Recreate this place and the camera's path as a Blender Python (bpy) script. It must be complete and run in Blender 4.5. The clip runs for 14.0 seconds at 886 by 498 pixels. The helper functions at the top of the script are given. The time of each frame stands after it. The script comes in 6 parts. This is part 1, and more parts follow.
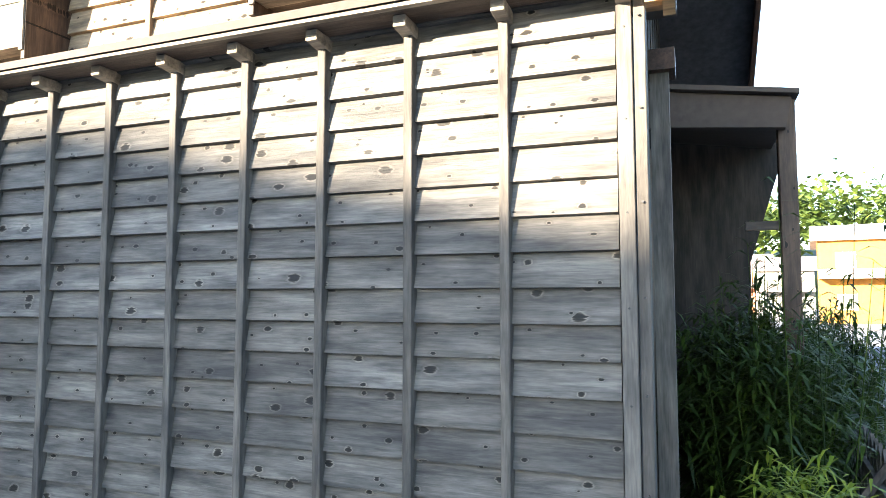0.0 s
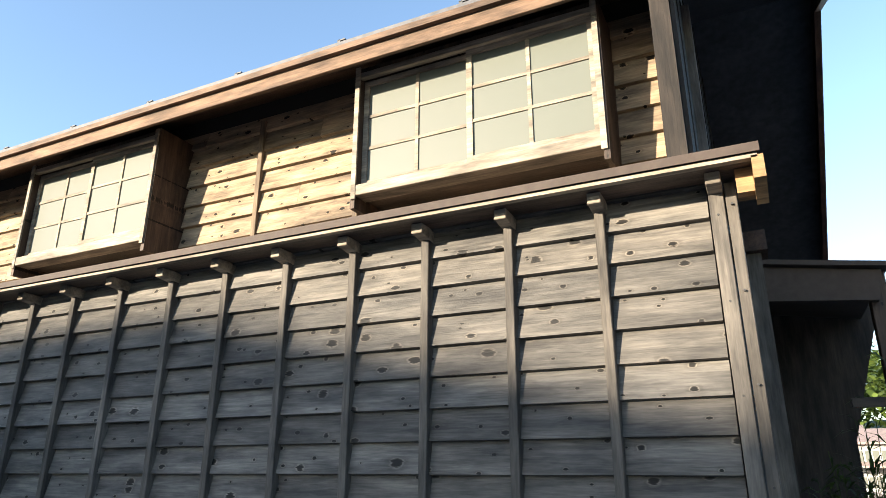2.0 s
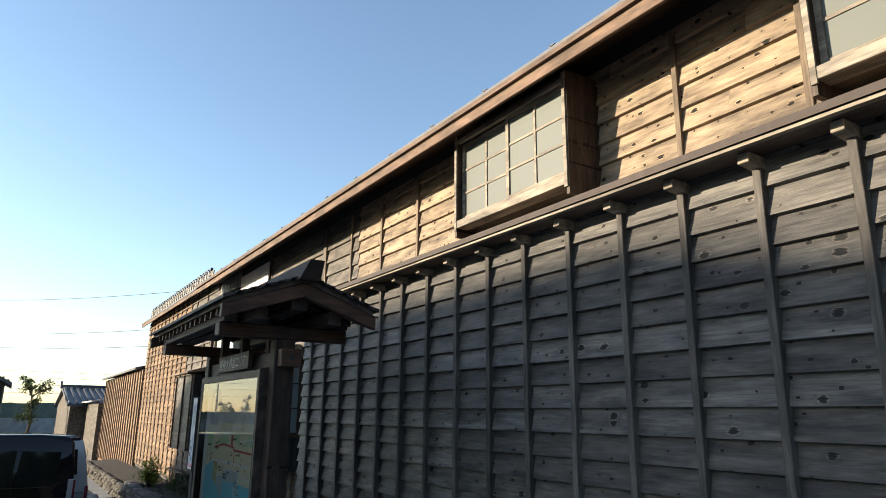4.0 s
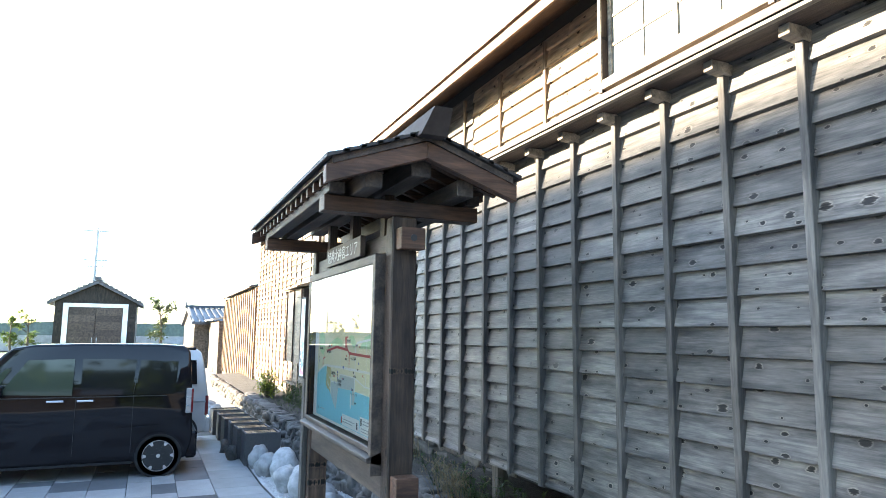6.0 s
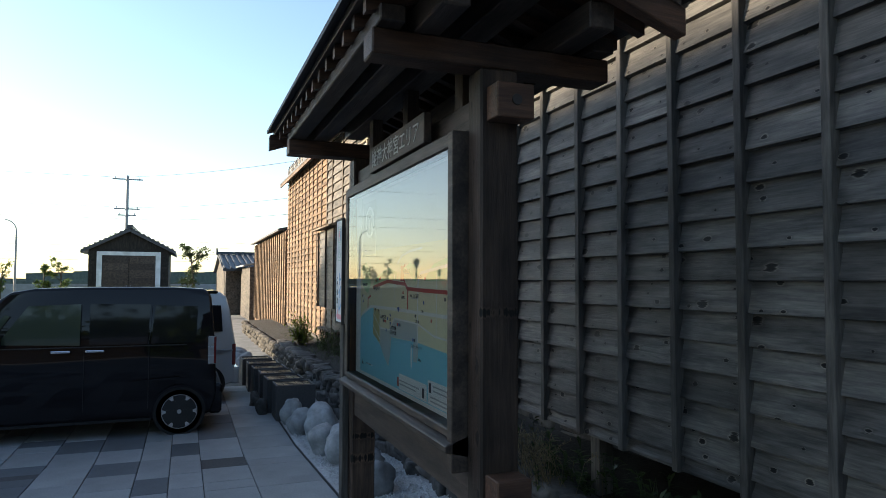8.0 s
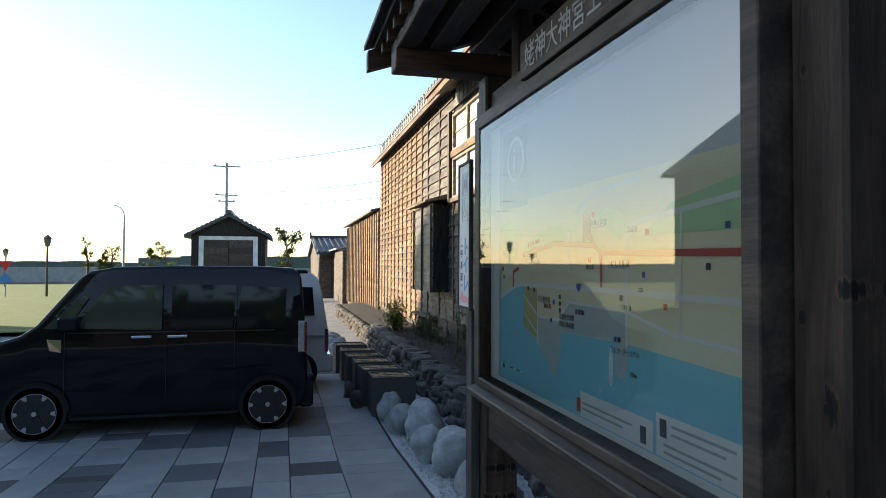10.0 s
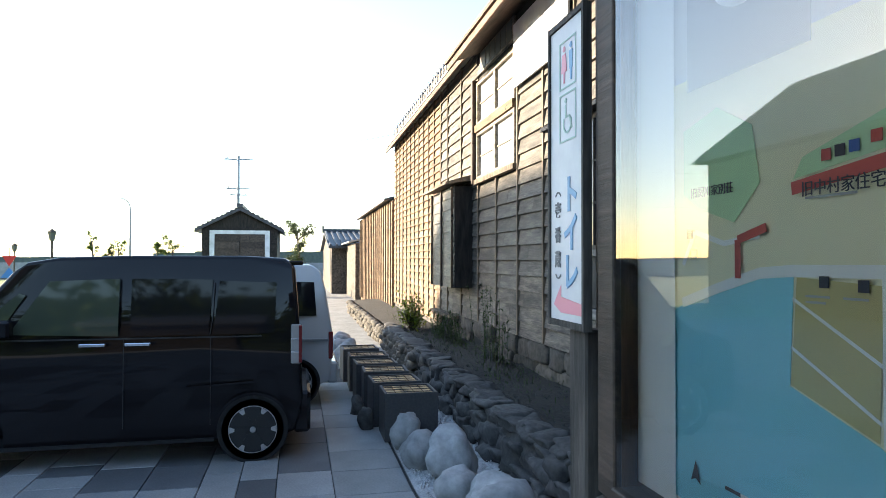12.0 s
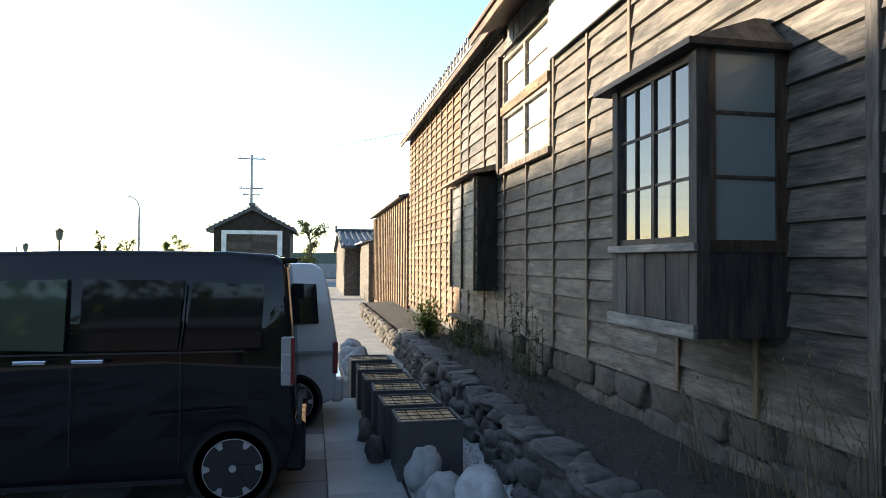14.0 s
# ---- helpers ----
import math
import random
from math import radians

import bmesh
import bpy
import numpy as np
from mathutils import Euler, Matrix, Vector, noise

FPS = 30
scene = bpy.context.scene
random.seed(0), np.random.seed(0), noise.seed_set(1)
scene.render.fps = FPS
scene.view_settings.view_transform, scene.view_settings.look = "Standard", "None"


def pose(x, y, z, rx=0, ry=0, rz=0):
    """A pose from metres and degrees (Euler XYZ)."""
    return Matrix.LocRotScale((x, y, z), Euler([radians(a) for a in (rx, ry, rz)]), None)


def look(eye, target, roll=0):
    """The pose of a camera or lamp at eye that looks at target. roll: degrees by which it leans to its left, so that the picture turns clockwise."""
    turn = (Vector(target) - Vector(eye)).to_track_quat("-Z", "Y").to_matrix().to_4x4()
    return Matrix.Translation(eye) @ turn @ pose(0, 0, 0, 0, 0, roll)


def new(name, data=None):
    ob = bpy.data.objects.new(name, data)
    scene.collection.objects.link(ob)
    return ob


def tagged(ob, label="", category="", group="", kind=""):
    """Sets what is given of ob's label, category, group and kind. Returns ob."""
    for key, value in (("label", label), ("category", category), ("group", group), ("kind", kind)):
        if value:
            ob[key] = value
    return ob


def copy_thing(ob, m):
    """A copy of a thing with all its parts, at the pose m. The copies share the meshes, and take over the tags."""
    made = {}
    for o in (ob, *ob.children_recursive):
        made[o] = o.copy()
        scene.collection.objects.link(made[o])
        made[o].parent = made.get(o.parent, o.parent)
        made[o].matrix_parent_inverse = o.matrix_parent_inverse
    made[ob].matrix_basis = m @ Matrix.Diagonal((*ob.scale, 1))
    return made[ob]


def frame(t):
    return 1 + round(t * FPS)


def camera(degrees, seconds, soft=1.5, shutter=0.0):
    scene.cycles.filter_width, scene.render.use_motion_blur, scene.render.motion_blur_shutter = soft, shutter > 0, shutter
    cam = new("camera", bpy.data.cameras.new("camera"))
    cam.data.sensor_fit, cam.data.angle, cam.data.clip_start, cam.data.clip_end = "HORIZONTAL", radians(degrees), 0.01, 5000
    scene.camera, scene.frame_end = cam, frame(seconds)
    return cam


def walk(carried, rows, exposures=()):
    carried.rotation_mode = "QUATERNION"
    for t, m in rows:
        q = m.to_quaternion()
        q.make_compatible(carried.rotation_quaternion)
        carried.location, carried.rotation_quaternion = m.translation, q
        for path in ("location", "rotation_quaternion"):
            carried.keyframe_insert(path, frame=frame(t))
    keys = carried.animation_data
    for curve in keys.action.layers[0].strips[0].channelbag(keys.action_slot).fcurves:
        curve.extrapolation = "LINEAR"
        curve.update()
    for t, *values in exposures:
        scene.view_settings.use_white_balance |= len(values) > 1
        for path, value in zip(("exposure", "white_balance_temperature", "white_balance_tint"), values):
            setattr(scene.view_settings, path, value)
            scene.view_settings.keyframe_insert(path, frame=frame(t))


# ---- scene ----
cam = camera(67.5, 14.0, 0.7)
PATH = [
    (0, (-0.068, 0.044, 1.662), (-0.783, 1.907, 1.801), -0.1),
    (0.5, (-0.126, -0.054, 1.686), (-0.829, 1.791, 2.001), -0.1),
    (1, (-0.163, -0.079, 1.696), (-0.89, 1.735, 2.123), -0.1),
    (1.5, (-0.182, -0.102, 1.713), (-0.947, 1.667, 2.248), -0.1),
    (2, (-0.223, -0.133, 1.71), (-1.051, 1.574, 2.344), 0.0),
    (2.5, (-0.309, -0.169, 1.703), (-1.377, 1.394, 2.348), 0.1),
    (3, (-0.454, -0.185, 1.672), (-1.762, 1.187, 2.31), 0.3),
    (3.5, (-0.607, -0.145, 1.649), (-2.145, 0.994, 2.232), 0.6),
    (4, (-0.821, -0.205, 1.642), (-2.462, 0.829, 2.128), 0.6),
    (4.2, (-0.934, -0.203, 1.609), (-2.604, 0.793, 2.078), 0.5),
    (6.3, (-2.134, 0.129, 1.46), (-3.961, 0.91, 1.687), 0.5),
    (6.5, (-2.275, 0.152, 1.437), (-4.108, 0.925, 1.646), 0.3),
    (7, (-2.641, 0.236, 1.415), (-4.482, 1.003, 1.568), 0.3),
    (7.5, (-3.003, 0.309, 1.395), (-4.856, 1.052, 1.512), 0.2),
    (8, (-3.359, 0.357, 1.392), (-5.222, 1.08, 1.488), 0.2),
    (8.5, (-3.65, 0.418, 1.388), (-5.551, 1.034, 1.478), 0.2),
    (8.7, (-3.768, 0.429, 1.385), (-5.687, 0.99, 1.455), 0.3),
    (11, (-5.409, 0.539, 1.269), (-7.355, 0.996, 1.312), 0.3),
    (11.5, (-5.819, 0.615, 1.266), (-7.768, 1.061, 1.301), 0.3),
    (12, (-6.221, 0.71, 1.26), (-8.175, 1.137, 1.294), 0.1),
    (12.5, (-6.609, 0.769, 1.262), (-8.564, 1.191, 1.296), 0.3),
    (13, (-6.898, 0.86, 1.256), (-8.854, 1.276, 1.292), 0.2),
    (13.5, (-7.209, 0.892, 1.236), (-9.168, 1.293, 1.273), 0.2),
    (14, (-7.448, 0.875, 1.227), (-9.41, 1.259, 1.266), 0.3),
]
EXPOSURES = [(0.0, 4.05), (0.5, 3.75), (1.0, 3.3), (1.5, 2.92), (2.0, 2.55), (3.0, 2.15), (4.2, 1.95), (6.3, 4.5), (7.0, 3.9), (7.5, 3.1), (8.0, 2.22), (8.7, 1.65), (10.8, 2.9), (11.5, 3.18), (12.5, 3.05), (14.0, 2.7)]
walk(cam, [(t, look(eye, target, roll)) for t, eye, target, roll in PATH], EXPOSURES)

# ---- world, sun, exposure ----
SUN_TO = Vector((-0.515, -0.857, 0.0)).normalized()
SUN_ELEV = radians(14)
sun_dir = SUN_TO * math.cos(SUN_ELEV) + Vector((0, 0, math.sin(SUN_ELEV)))
world = bpy.data.worlds.new("world")
scene.world = world
world.use_nodes = True
wn = world.node_tree.nodes
sky = wn.new("ShaderNodeTexSky")
sky.sky_type = "NISHITA"
sky.sun_disc = False
sky.sun_elevation = SUN_ELEV
sky.sun_rotation = math.atan2(SUN_TO.x, SUN_TO.y)
sky.air_density, sky.dust_density, sky.ozone_density = 1.0, 0.5, 1.6
haze = wn.new("ShaderNodeHueSaturation")
haze.inputs["Saturation"].default_value = 1.0
world.node_tree.links.new(sky.outputs[0], haze.inputs["Color"])
world.node_tree.links.new(haze.outputs[0], wn["Background"].inputs["Color"])
wn["Background"].inputs["Strength"].default_value = 0.078
sun = new("sun", bpy.data.lights.new("sun", "SUN"))
sun.data.energy, sun.data.angle, sun.data.color = 3.15, radians(0.8), (1.0, 0.85, 0.64)
sun.rotation_euler = (-sun_dir).to_track_quat("-Z", "Y").to_euler()


# ---- materials ----
def material(name, rough=0.7, metal=0.0, spec=0.4):
    m = bpy.data.materials.new(name)
    m.use_nodes = True
    b = m.node_tree.nodes["Principled BSDF"]
    b.inputs["Roughness"].default_value = rough
    b.inputs["Metallic"].default_value = metal
    b.inputs["Specular IOR Level"].default_value = spec
    return m, m.node_tree, b


def node(t, kind, **values):
    n = t.nodes.new(kind)
    for k, v in values.items():
        n.inputs[k].default_value = v
    return n


def ramp(t, stops):
    n = t.nodes.new("ShaderNodeValToRGB")
    e = n.color_ramp.elements
    while len(e) < len(stops):
        e.new(0.5)
    for i, (p, c) in enumerate(stops):
        e[i].position = p
        e[i].color = (*c, 1) if len(c) == 3 else c
    return n


def mix(t, kind, fac, a, b):
    n = t.nodes.new("ShaderNodeMix")
    n.data_type, n.blend_type = "RGBA", kind
    for socket, v in ((n.inputs[0], fac), (n.inputs[6], a), (n.inputs[7], b)):
        if hasattr(v, "type") and hasattr(v, "is_linked"):
            t.links.new(v, socket)
        else:
            socket.default_value = v if isinstance(v, (int, float)) else (*v, 1)
    return n.outputs[2]


def wood(name, light, dark, knots=True, rough=0.75, axis=0, spread=0.35, bump=0.6, island=False, spec=0.3):
    """Sawn weathered timber: grain along one axis, knots, board to board change."""
    m, t, b = material(name, rough, 0, spec)
    co = node(t, "ShaderNodeTexCoord").outputs["Object"]
    if island:
        rnd = node(t, "ShaderNodeNewGeometry").outputs["Random Per Island"]
    else:
        rnd = node(t, "ShaderNodeObjectInfo").outputs["Random"]
    shift = node(t, "ShaderNodeVectorMath")
    shift.operation = "MULTIPLY_ADD"
    comb = node(t, "ShaderNodeCombineXYZ")
    for s in comb.inputs:
        t.links.new(rnd, s)
    t.links.new(comb.outputs[0], shift.inputs[0])
    shift.inputs[1].default_value = (37.0, 53.0, 71.0)
    t.links.new(co, shift.inputs[2])
    p = shift.outputs[0]
    mp = node(t, "ShaderNodeMapping")
    sc = [75.0, 75.0, 75.0]
    sc[axis] = 5.0
    mp.inputs["Scale"].default_value = sc
    t.links.new(p, mp.inputs[0])
    grain = node(t, "ShaderNodeTexNoise", Scale=1.0, Detail=6.0, Roughness=0.65, Distortion=0.6)
    t.links.new(mp.outputs[0], grain.inputs["Vector"])
    mp2 = node(t, "ShaderNodeMapping")
    s2 = [11.0, 11.0, 11.0]
    s2[axis] = 2.4
    mp2.inputs["Scale"].default_value = s2
    t.links.new(p, mp2.inputs[0])
    stain = node(t, "ShaderNodeTexNoise", Scale=1.0, Detail=4.0, Roughness=0.6)
    t.links.new(mp2.outputs[0], stain.inputs["Vector"])
    g = ramp(t, [(0.2, dark), (0.66, light)])
    t.links.new(grain.outputs[0], g.inputs[0])
    st = ramp(t, [(0.34, (0.5, 0.5, 0.52)), (0.5, (0.98, 0.97, 0.96)), (0.66, (1.5, 1.46, 1.42))])
    t.links.new(stain.outputs[0], st.inputs[0])
    col = mix(t, "MULTIPLY", 1.0, g.outputs[0], st.outputs[0])
    mp4 = node(t, "ShaderNodeMapping")
    s4 = [42.0, 42.0, 42.0]
    s4[axis] = 3.2
    mp4.inputs["Scale"].default_value = s4
    t.links.new(p, mp4.inputs[0])
    streak = node(t, "ShaderNodeTexNoise", Scale=1.0, Detail=3.0, Roughness=0.55, Distortion=1.2)
    t.links.new(mp4.outputs[0], streak.inputs["Vector"])
    sr = ramp(t, [(0.36, (0.7, 0.7, 0.72)), (0.5, (0.97, 0.97, 0.97)), (0.66, (1.2, 1.19, 1.17))])
    t.links.new(streak.outputs[0], sr.inputs[0])
    col = mix(t, "MULTIPLY", 0.6, col, sr.outputs[0])
    per = ramp(t, [(0.0, (1 - spread,) * 3), (0.5, (1.0, 0.97, 0.93)), (1.0, (1 + spread * 0.5,) * 3)])
    t.links.new(rnd, per.inputs[0])
    col = mix(t, "MULTIPLY", 1.0, col, per.outputs[0])
    height = grain.outputs[0]
    if knots:
        mp3 = node(t, "ShaderNodeMapping")
        s3 = [8.5, 8.5, 8.5]
        s3[axis] = 5.2
        s3[0 if axis == 1 else 1] = 0.0
        mp3.inputs["Scale"].default_value = s3
        mp3.inputs["Rotation"].default_value = (-math.pi / 2, 0, 0)
        t.links.new(p, mp3.inputs[0])
        v = node(t, "ShaderNodeTexVoronoi", Scale=1.0, Randomness=1.0)
        v.voronoi_dimensions = "2D"
        t.links.new(mp3.outputs[0], v.inputs["Vector"])
        sep = node(t, "ShaderNodeSeparateColor")
        t.links.new(v.outputs["Color"], sep.inputs[0])
        grow = node(t, "ShaderNodeMapRange")
        t.links.new(sep.outputs[0], grow.inputs[0])
        grow.inputs[3].default_value, grow.inputs[4].default_value = 0.8, 3.2
        size = node(t, "ShaderNodeMath")
        size.operation = "MULTIPLY"
        t.links.new(v.outputs["Distance"], size.inputs[0])
        t.links.new(grow.outputs[0], size.inputs[1])
        wob = node(t, "ShaderNodeMath")
        wob.operation = "MULTIPLY_ADD"
        t.links.new(grain.outputs[0], wob.inputs[0])
        wob.inputs[1].default_value = 0.34
        t.links.new(size.outputs[0], wob.inputs[2])
        k = ramp(t, [(0.25, (0.03, 0.026, 0.022)), (0.29, (0.22, 0.19, 0.16)), (0.315, (1.5, 1.45, 1.38)), (0.36, (0.8, 0.79, 0.78)), (0.5, (1, 1, 1))])
        t.links.new(wob.outputs[0], k.inputs[0])
        col = mix(t, "MULTIPLY", 1.0, col, k.outputs[0])
    t.links.new(col, b.inputs["Base Color"])
    bm_ = node(t, "ShaderNodeBump", Strength=bump, Distance=0.004)
    t.links.new(height, bm_.inputs["Height"])
    t.links.new(bm_.outputs[0], b.inputs["Normal"])
    return m


def speckle(name, a, b_, scale=30.0, rough=0.8, metal=0.0, bump=0.2, dist=0.004, big=2.0, obrandom=0.0, spec=0.4):
    """Two-scale mottled surface for stone, soil, painted metal and the like."""
    m, t, b = material(name, rough, metal, spec)
    co = node(t, "ShaderNodeTexCoord").outputs["Object"]
    n1 = node(t, "ShaderNodeTexNoise", Scale=scale, Detail=5.0, Roughness=0.6)
    n2 = node(t, "ShaderNodeTexNoise", Scale=big, Detail=3.0)
    t.links.new(co, n1.inputs["Vector"])
    t.links.new(co, n2.inputs["Vector"])
    r = ramp(t, [(0.3, a), (0.7, b_)])
    t.links.new(n1.outputs[0], r.inputs[0])
    r2 = ramp(t, [(0.3, (0.78, 0.78, 0.78)), (0.7, (1.12, 1.12, 1.12))])
    t.links.new(n2.outputs[0], r2.inputs[0])
    col = mix(t, "MULTIPLY", 1.0, r.outputs[0], r2.outputs[0])
    if obrandom:
        o = node(t, "ShaderNodeObjectInfo").outputs["Random"]
        r3 = ramp(t, [(0, (1 - obrandom,) * 3), (1, (1 + obrandom * 0.6,) * 3)])
        t.links.new(o, r3.inputs[0])
        col = mix(t, "MULTIPLY", 1.0, col, r3.outputs[0])
    t.links.new(col, b.inputs["Base Color"])
    bu = node(t, "ShaderNodeBump", Strength=bump, Distance=dist)
    t.links.new(n1.outputs[0], bu.inputs["Height"])
    t.links.new(bu.outputs[0], b.inputs["Normal"])
    return m


def plain(name, c, rough=0.5, metal=0.0, spec=0.5, coat=0.0):
    m, t, b = material(name, rough, metal, spec)
    b.inputs["Base Color"].default_value = (*c, 1)
    b.inputs["Coat Weight"].default_value = coat
    b.inputs["Coat Roughness"].default_value = 0.03
    return m


def leafy(name, a, c):
    m, t, b = material(name, 0.55, 0, 0.3)
    o = node(t, "ShaderNodeNewGeometry").outputs["Random Per Island"]
    r = ramp(t, [(0, a), (1, c)])
    t.links.new(o, r.inputs[0])
    t.links.new(r.outputs[0], b.inputs["Base Color"])
    tr = t.nodes.new("ShaderNodeBsdfTranslucent")
    t.links.new(r.outputs[0], tr.inputs["Color"])
    mx = t.nodes.new("ShaderNodeMixShader")
    mx.inputs[0].default_value = 0.35
    t.links.new(b.outputs[0], mx.inputs[1])
    t.links.new(tr.outputs[0], mx.inputs[2])
    t.links.new(mx.outputs[0], t.nodes["Material Output"].inputs[0])
    return m


def pane(name, tint, rough=0.02, clear=0.9):
    """Thin window glass: mirror-like gloss over a mostly clear sheet."""
    m = bpy.data.materials.new(name)
    m.use_nodes = True
    t = m.node_tree
    t.nodes.remove(t.nodes["Principled BSDF"])
    tr = t.nodes.new("ShaderNodeBsdfTransparent")
    tr.inputs[0].default_value = (*tint, 1)
    gl = t.nodes.new("ShaderNodeBsdfGlossy")
    gl.inputs["Roughness"].default_value = rough
    fr = t.nodes.new("ShaderNodeFresnel")
    fr.inputs[0].default_value = 2.05
    mx = t.nodes.new("ShaderNodeMixShader")
    t.links.new(fr.outputs[0], mx.inputs[0])
    t.links.new(tr.outputs[0], mx.inputs[1])
    t.links.new(gl.outputs[0], mx.inputs[2])
    t.links.new(mx.outputs[0], t.nodes["Material Output"].inputs[0])
    return m


M_BOARD = wood("weathered_board", (0.122, 0.115, 0.106), (0.042, 0.04, 0.037), spread=0.34, rough=0.55, spec=0.25)
# same wood as the lower boards, warmed and lightened for the sun up there
M_BOARD_UP = wood("brown_sunlit_board", (0.29, 0.225, 0.155), (0.16, 0.12, 0.082), spread=0.18)
M_BOARD_FAR = wood("old_board", (0.14, 0.125, 0.107), (0.042, 0.038, 0.034), False, spread=0.32, rough=0.68, spec=0.2)
# same boards, with the warm low sunlight of the far end put into the colour
M_BOARD_SUNLIT = wood("sunlit_tint_board", (0.24, 0.163, 0.105), (0.085, 0.058, 0.04), False, spread=0.3, rough=0.75, spec=0.15)
M_BATTEN = wood("batten_wood", (0.1, 0.092, 0.083), (0.05, 0.046, 0.042), False, axis=2)
M_BATTEN_FAR = wood("old_batten_wood", (0.17, 0.13, 0.09), (0.08, 0.06, 0.045), False, axis=2)
M_DARKV = wood("dark_upright_wood", (0.075, 0.05, 0.036), (0.032, 0.021, 0.016), True, axis=2, rough=0.6, spec=0.3)
M_DARKX = wood("dark_beam_wood", (0.078, 0.058, 0.047), (0.036, 0.027, 0.022), False, axis=0, rough=0.58, spec=0.3)
M_DARKY = wood("dark_cross_wood", (0.095, 0.05, 0.032), (0.042, 0.024, 0.016), False, axis=1, rough=0.55)
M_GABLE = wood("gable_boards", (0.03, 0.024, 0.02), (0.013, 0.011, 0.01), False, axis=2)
M_TRIM = wood("pale_trim", (0.28, 0.245, 0.2), (0.18, 0.155, 0.12), False, spread=0.1)
M_PLANK = wood("honey_plank", (0.27, 0.175, 0.09), (0.16, 0.105, 0.055), True)
M_FASCIA = wood("fascia_wood", (0.15, 0.1, 0.07), (0.1, 0.066, 0.047), False, spread=0.1)
M_METAL = speckle("brown_sheet_metal", (0.045, 0.032, 0.026), (0.062, 0.046, 0.038), 20, 0.75, 0.0, 0.05)
M_ROOF = speckle("dark_roof_sheet", (0.05, 0.05, 0.055), (0.09, 0.09, 0.1), 14, 0.5, 0.2, 0.1)
M_TILE = speckle("blue_grey_roof_tile", (0.035, 0.042, 0.055), (0.065, 0.075, 0.09), 10, 0.6, 0.0, 0.1)
M_FROST = plain("frosted_pane", (0.105, 0.115, 0.10), 0.5, 0, 0.25)
M_GLASS = pane("window_glass", (0.97, 0.98, 0.98))
M_BLACKGLASS = plain("dark_tinted_glass", (0.009, 0.009, 0.011), 0.04, 0, 0.3)
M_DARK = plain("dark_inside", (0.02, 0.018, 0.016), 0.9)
M_CURTAIN = speckle("pale_curtain", (0.7, 0.7, 0.68), (0.82, 0.82, 0.8), 6, 0.9)
M_SLABL = speckle("light_paver", (0.22, 0.224, 0.23), (0.31, 0.31, 0.306), 60, 0.75, 0, 0.15, obrandom=0.15)
M_SLABD = speckle("dark_paver", (0.085, 0.09, 0.098), (0.12, 0.125, 0.132), 60, 0.75, 0, 0.15, obrandom=0.15)
M_BED = speckle("joint_sand", (0.05, 0.05, 0.05), (0.09, 0.085, 0.08), 50, 0.9)
M_GROUND = speckle("pale_ground", (0.16, 0.16, 0.16), (0.23, 0.23, 0.225), 12, 0.9, 0, 0.2)
M_SOIL = speckle("dark_soil", (0.013, 0.011, 0.009), (0.036, 0.031, 0.025), 25, 0.95, 0, 0.8, 0.02)
M_ROCKW = speckle("white_boulder", (0.19, 0.195, 0.2), (0.36, 0.365, 0.37), 9, 0.75, 0, 0.5, 0.01, obrandom=0.15)
M_ROCK = speckle("grey_field_stone", (0.034, 0.033, 0.032), (0.095, 0.091, 0.087), 14, 0.85, 0, 0.7, 0.012, obrandom=0.35)
M_ROCKB = speckle("brown_base_stone", (0.038, 0.034, 0.029), (0.105, 0.092, 0.075), 12, 0.85, 0, 0.7, 0.012, obrandom=0.3)
M_GRAVEL = speckle("pale_gravel", (0.3, 0.3, 0.3), (0.55, 0.55, 0.55), 40, 0.85, 0, 0.5)
M_PLANTER = speckle("charcoal_planter", (0.045, 0.045, 0.048), (0.065, 0.065, 0.068), 40, 0.7, 0, 0.1)
M_CARB = plain("black_paint", (0.009, 0.008, 0.0095), 0.35, 0, 0.0, 0.6)
M_CARW = plain("white_paint", (0.4, 0.41, 0.41), 0.25, 0, 0.5, 0.6)
M_RUBBER = speckle("tyre_rubber", (0.007, 0.007, 0.008), (0.014, 0.014, 0.014), 40, 0.85)
M_CHROME = plain("bright_chrome", (0.8, 0.8, 0.82), 0.12, 1.0)
M_ALLOY = plain("machined_alloy", (0.6, 0.6, 0.61), 0.35, 1.0)
M_BLACKP = plain("black_plastic", (0.015, 0.015, 0.016), 0.45)
M_LAMPR = plain("red_lamp_lens", (0.14, 0.012, 0.012), 0.1)
M_LAMPC = plain("clear_lamp_lens", (0.3, 0.28, 0.27), 0.08)
M_WHITE = speckle("white_paint_board", (0.6, 0.6, 0.6), (0.68, 0.68, 0.67), 15, 0.5, 0, 0.03)
M_LEAF = leafy("bamboo_leaf", (0.012, 0.026, 0.004), (0.045, 0.078, 0.01))
M_LEAFY = leafy("young_leaf", (0.09, 0.14, 0.012), (0.22, 0.26, 0.03))
M_LEAFD = leafy("dark_leaf", (0.02, 0.035, 0.012), (0.06, 0.085, 0.025))
M_TREE = leafy("forest_leaf", (0.04, 0.07, 0.014), (0.12, 0.17, 0.035))
M_STRAW = leafy("dry_grass", (0.13, 0.1, 0.06), (0.22, 0.18, 0.1))
M_BARK = speckle("bark", (0.05, 0.04, 0.03), (0.11, 0.09, 0.07), 20, 0.9, 0, 0.6)
M_STEEL = speckle("grey_steel", (0.25, 0.26, 0.27), (0.33, 0.34, 0.35), 20, 0.5, 0.4, 0.05)

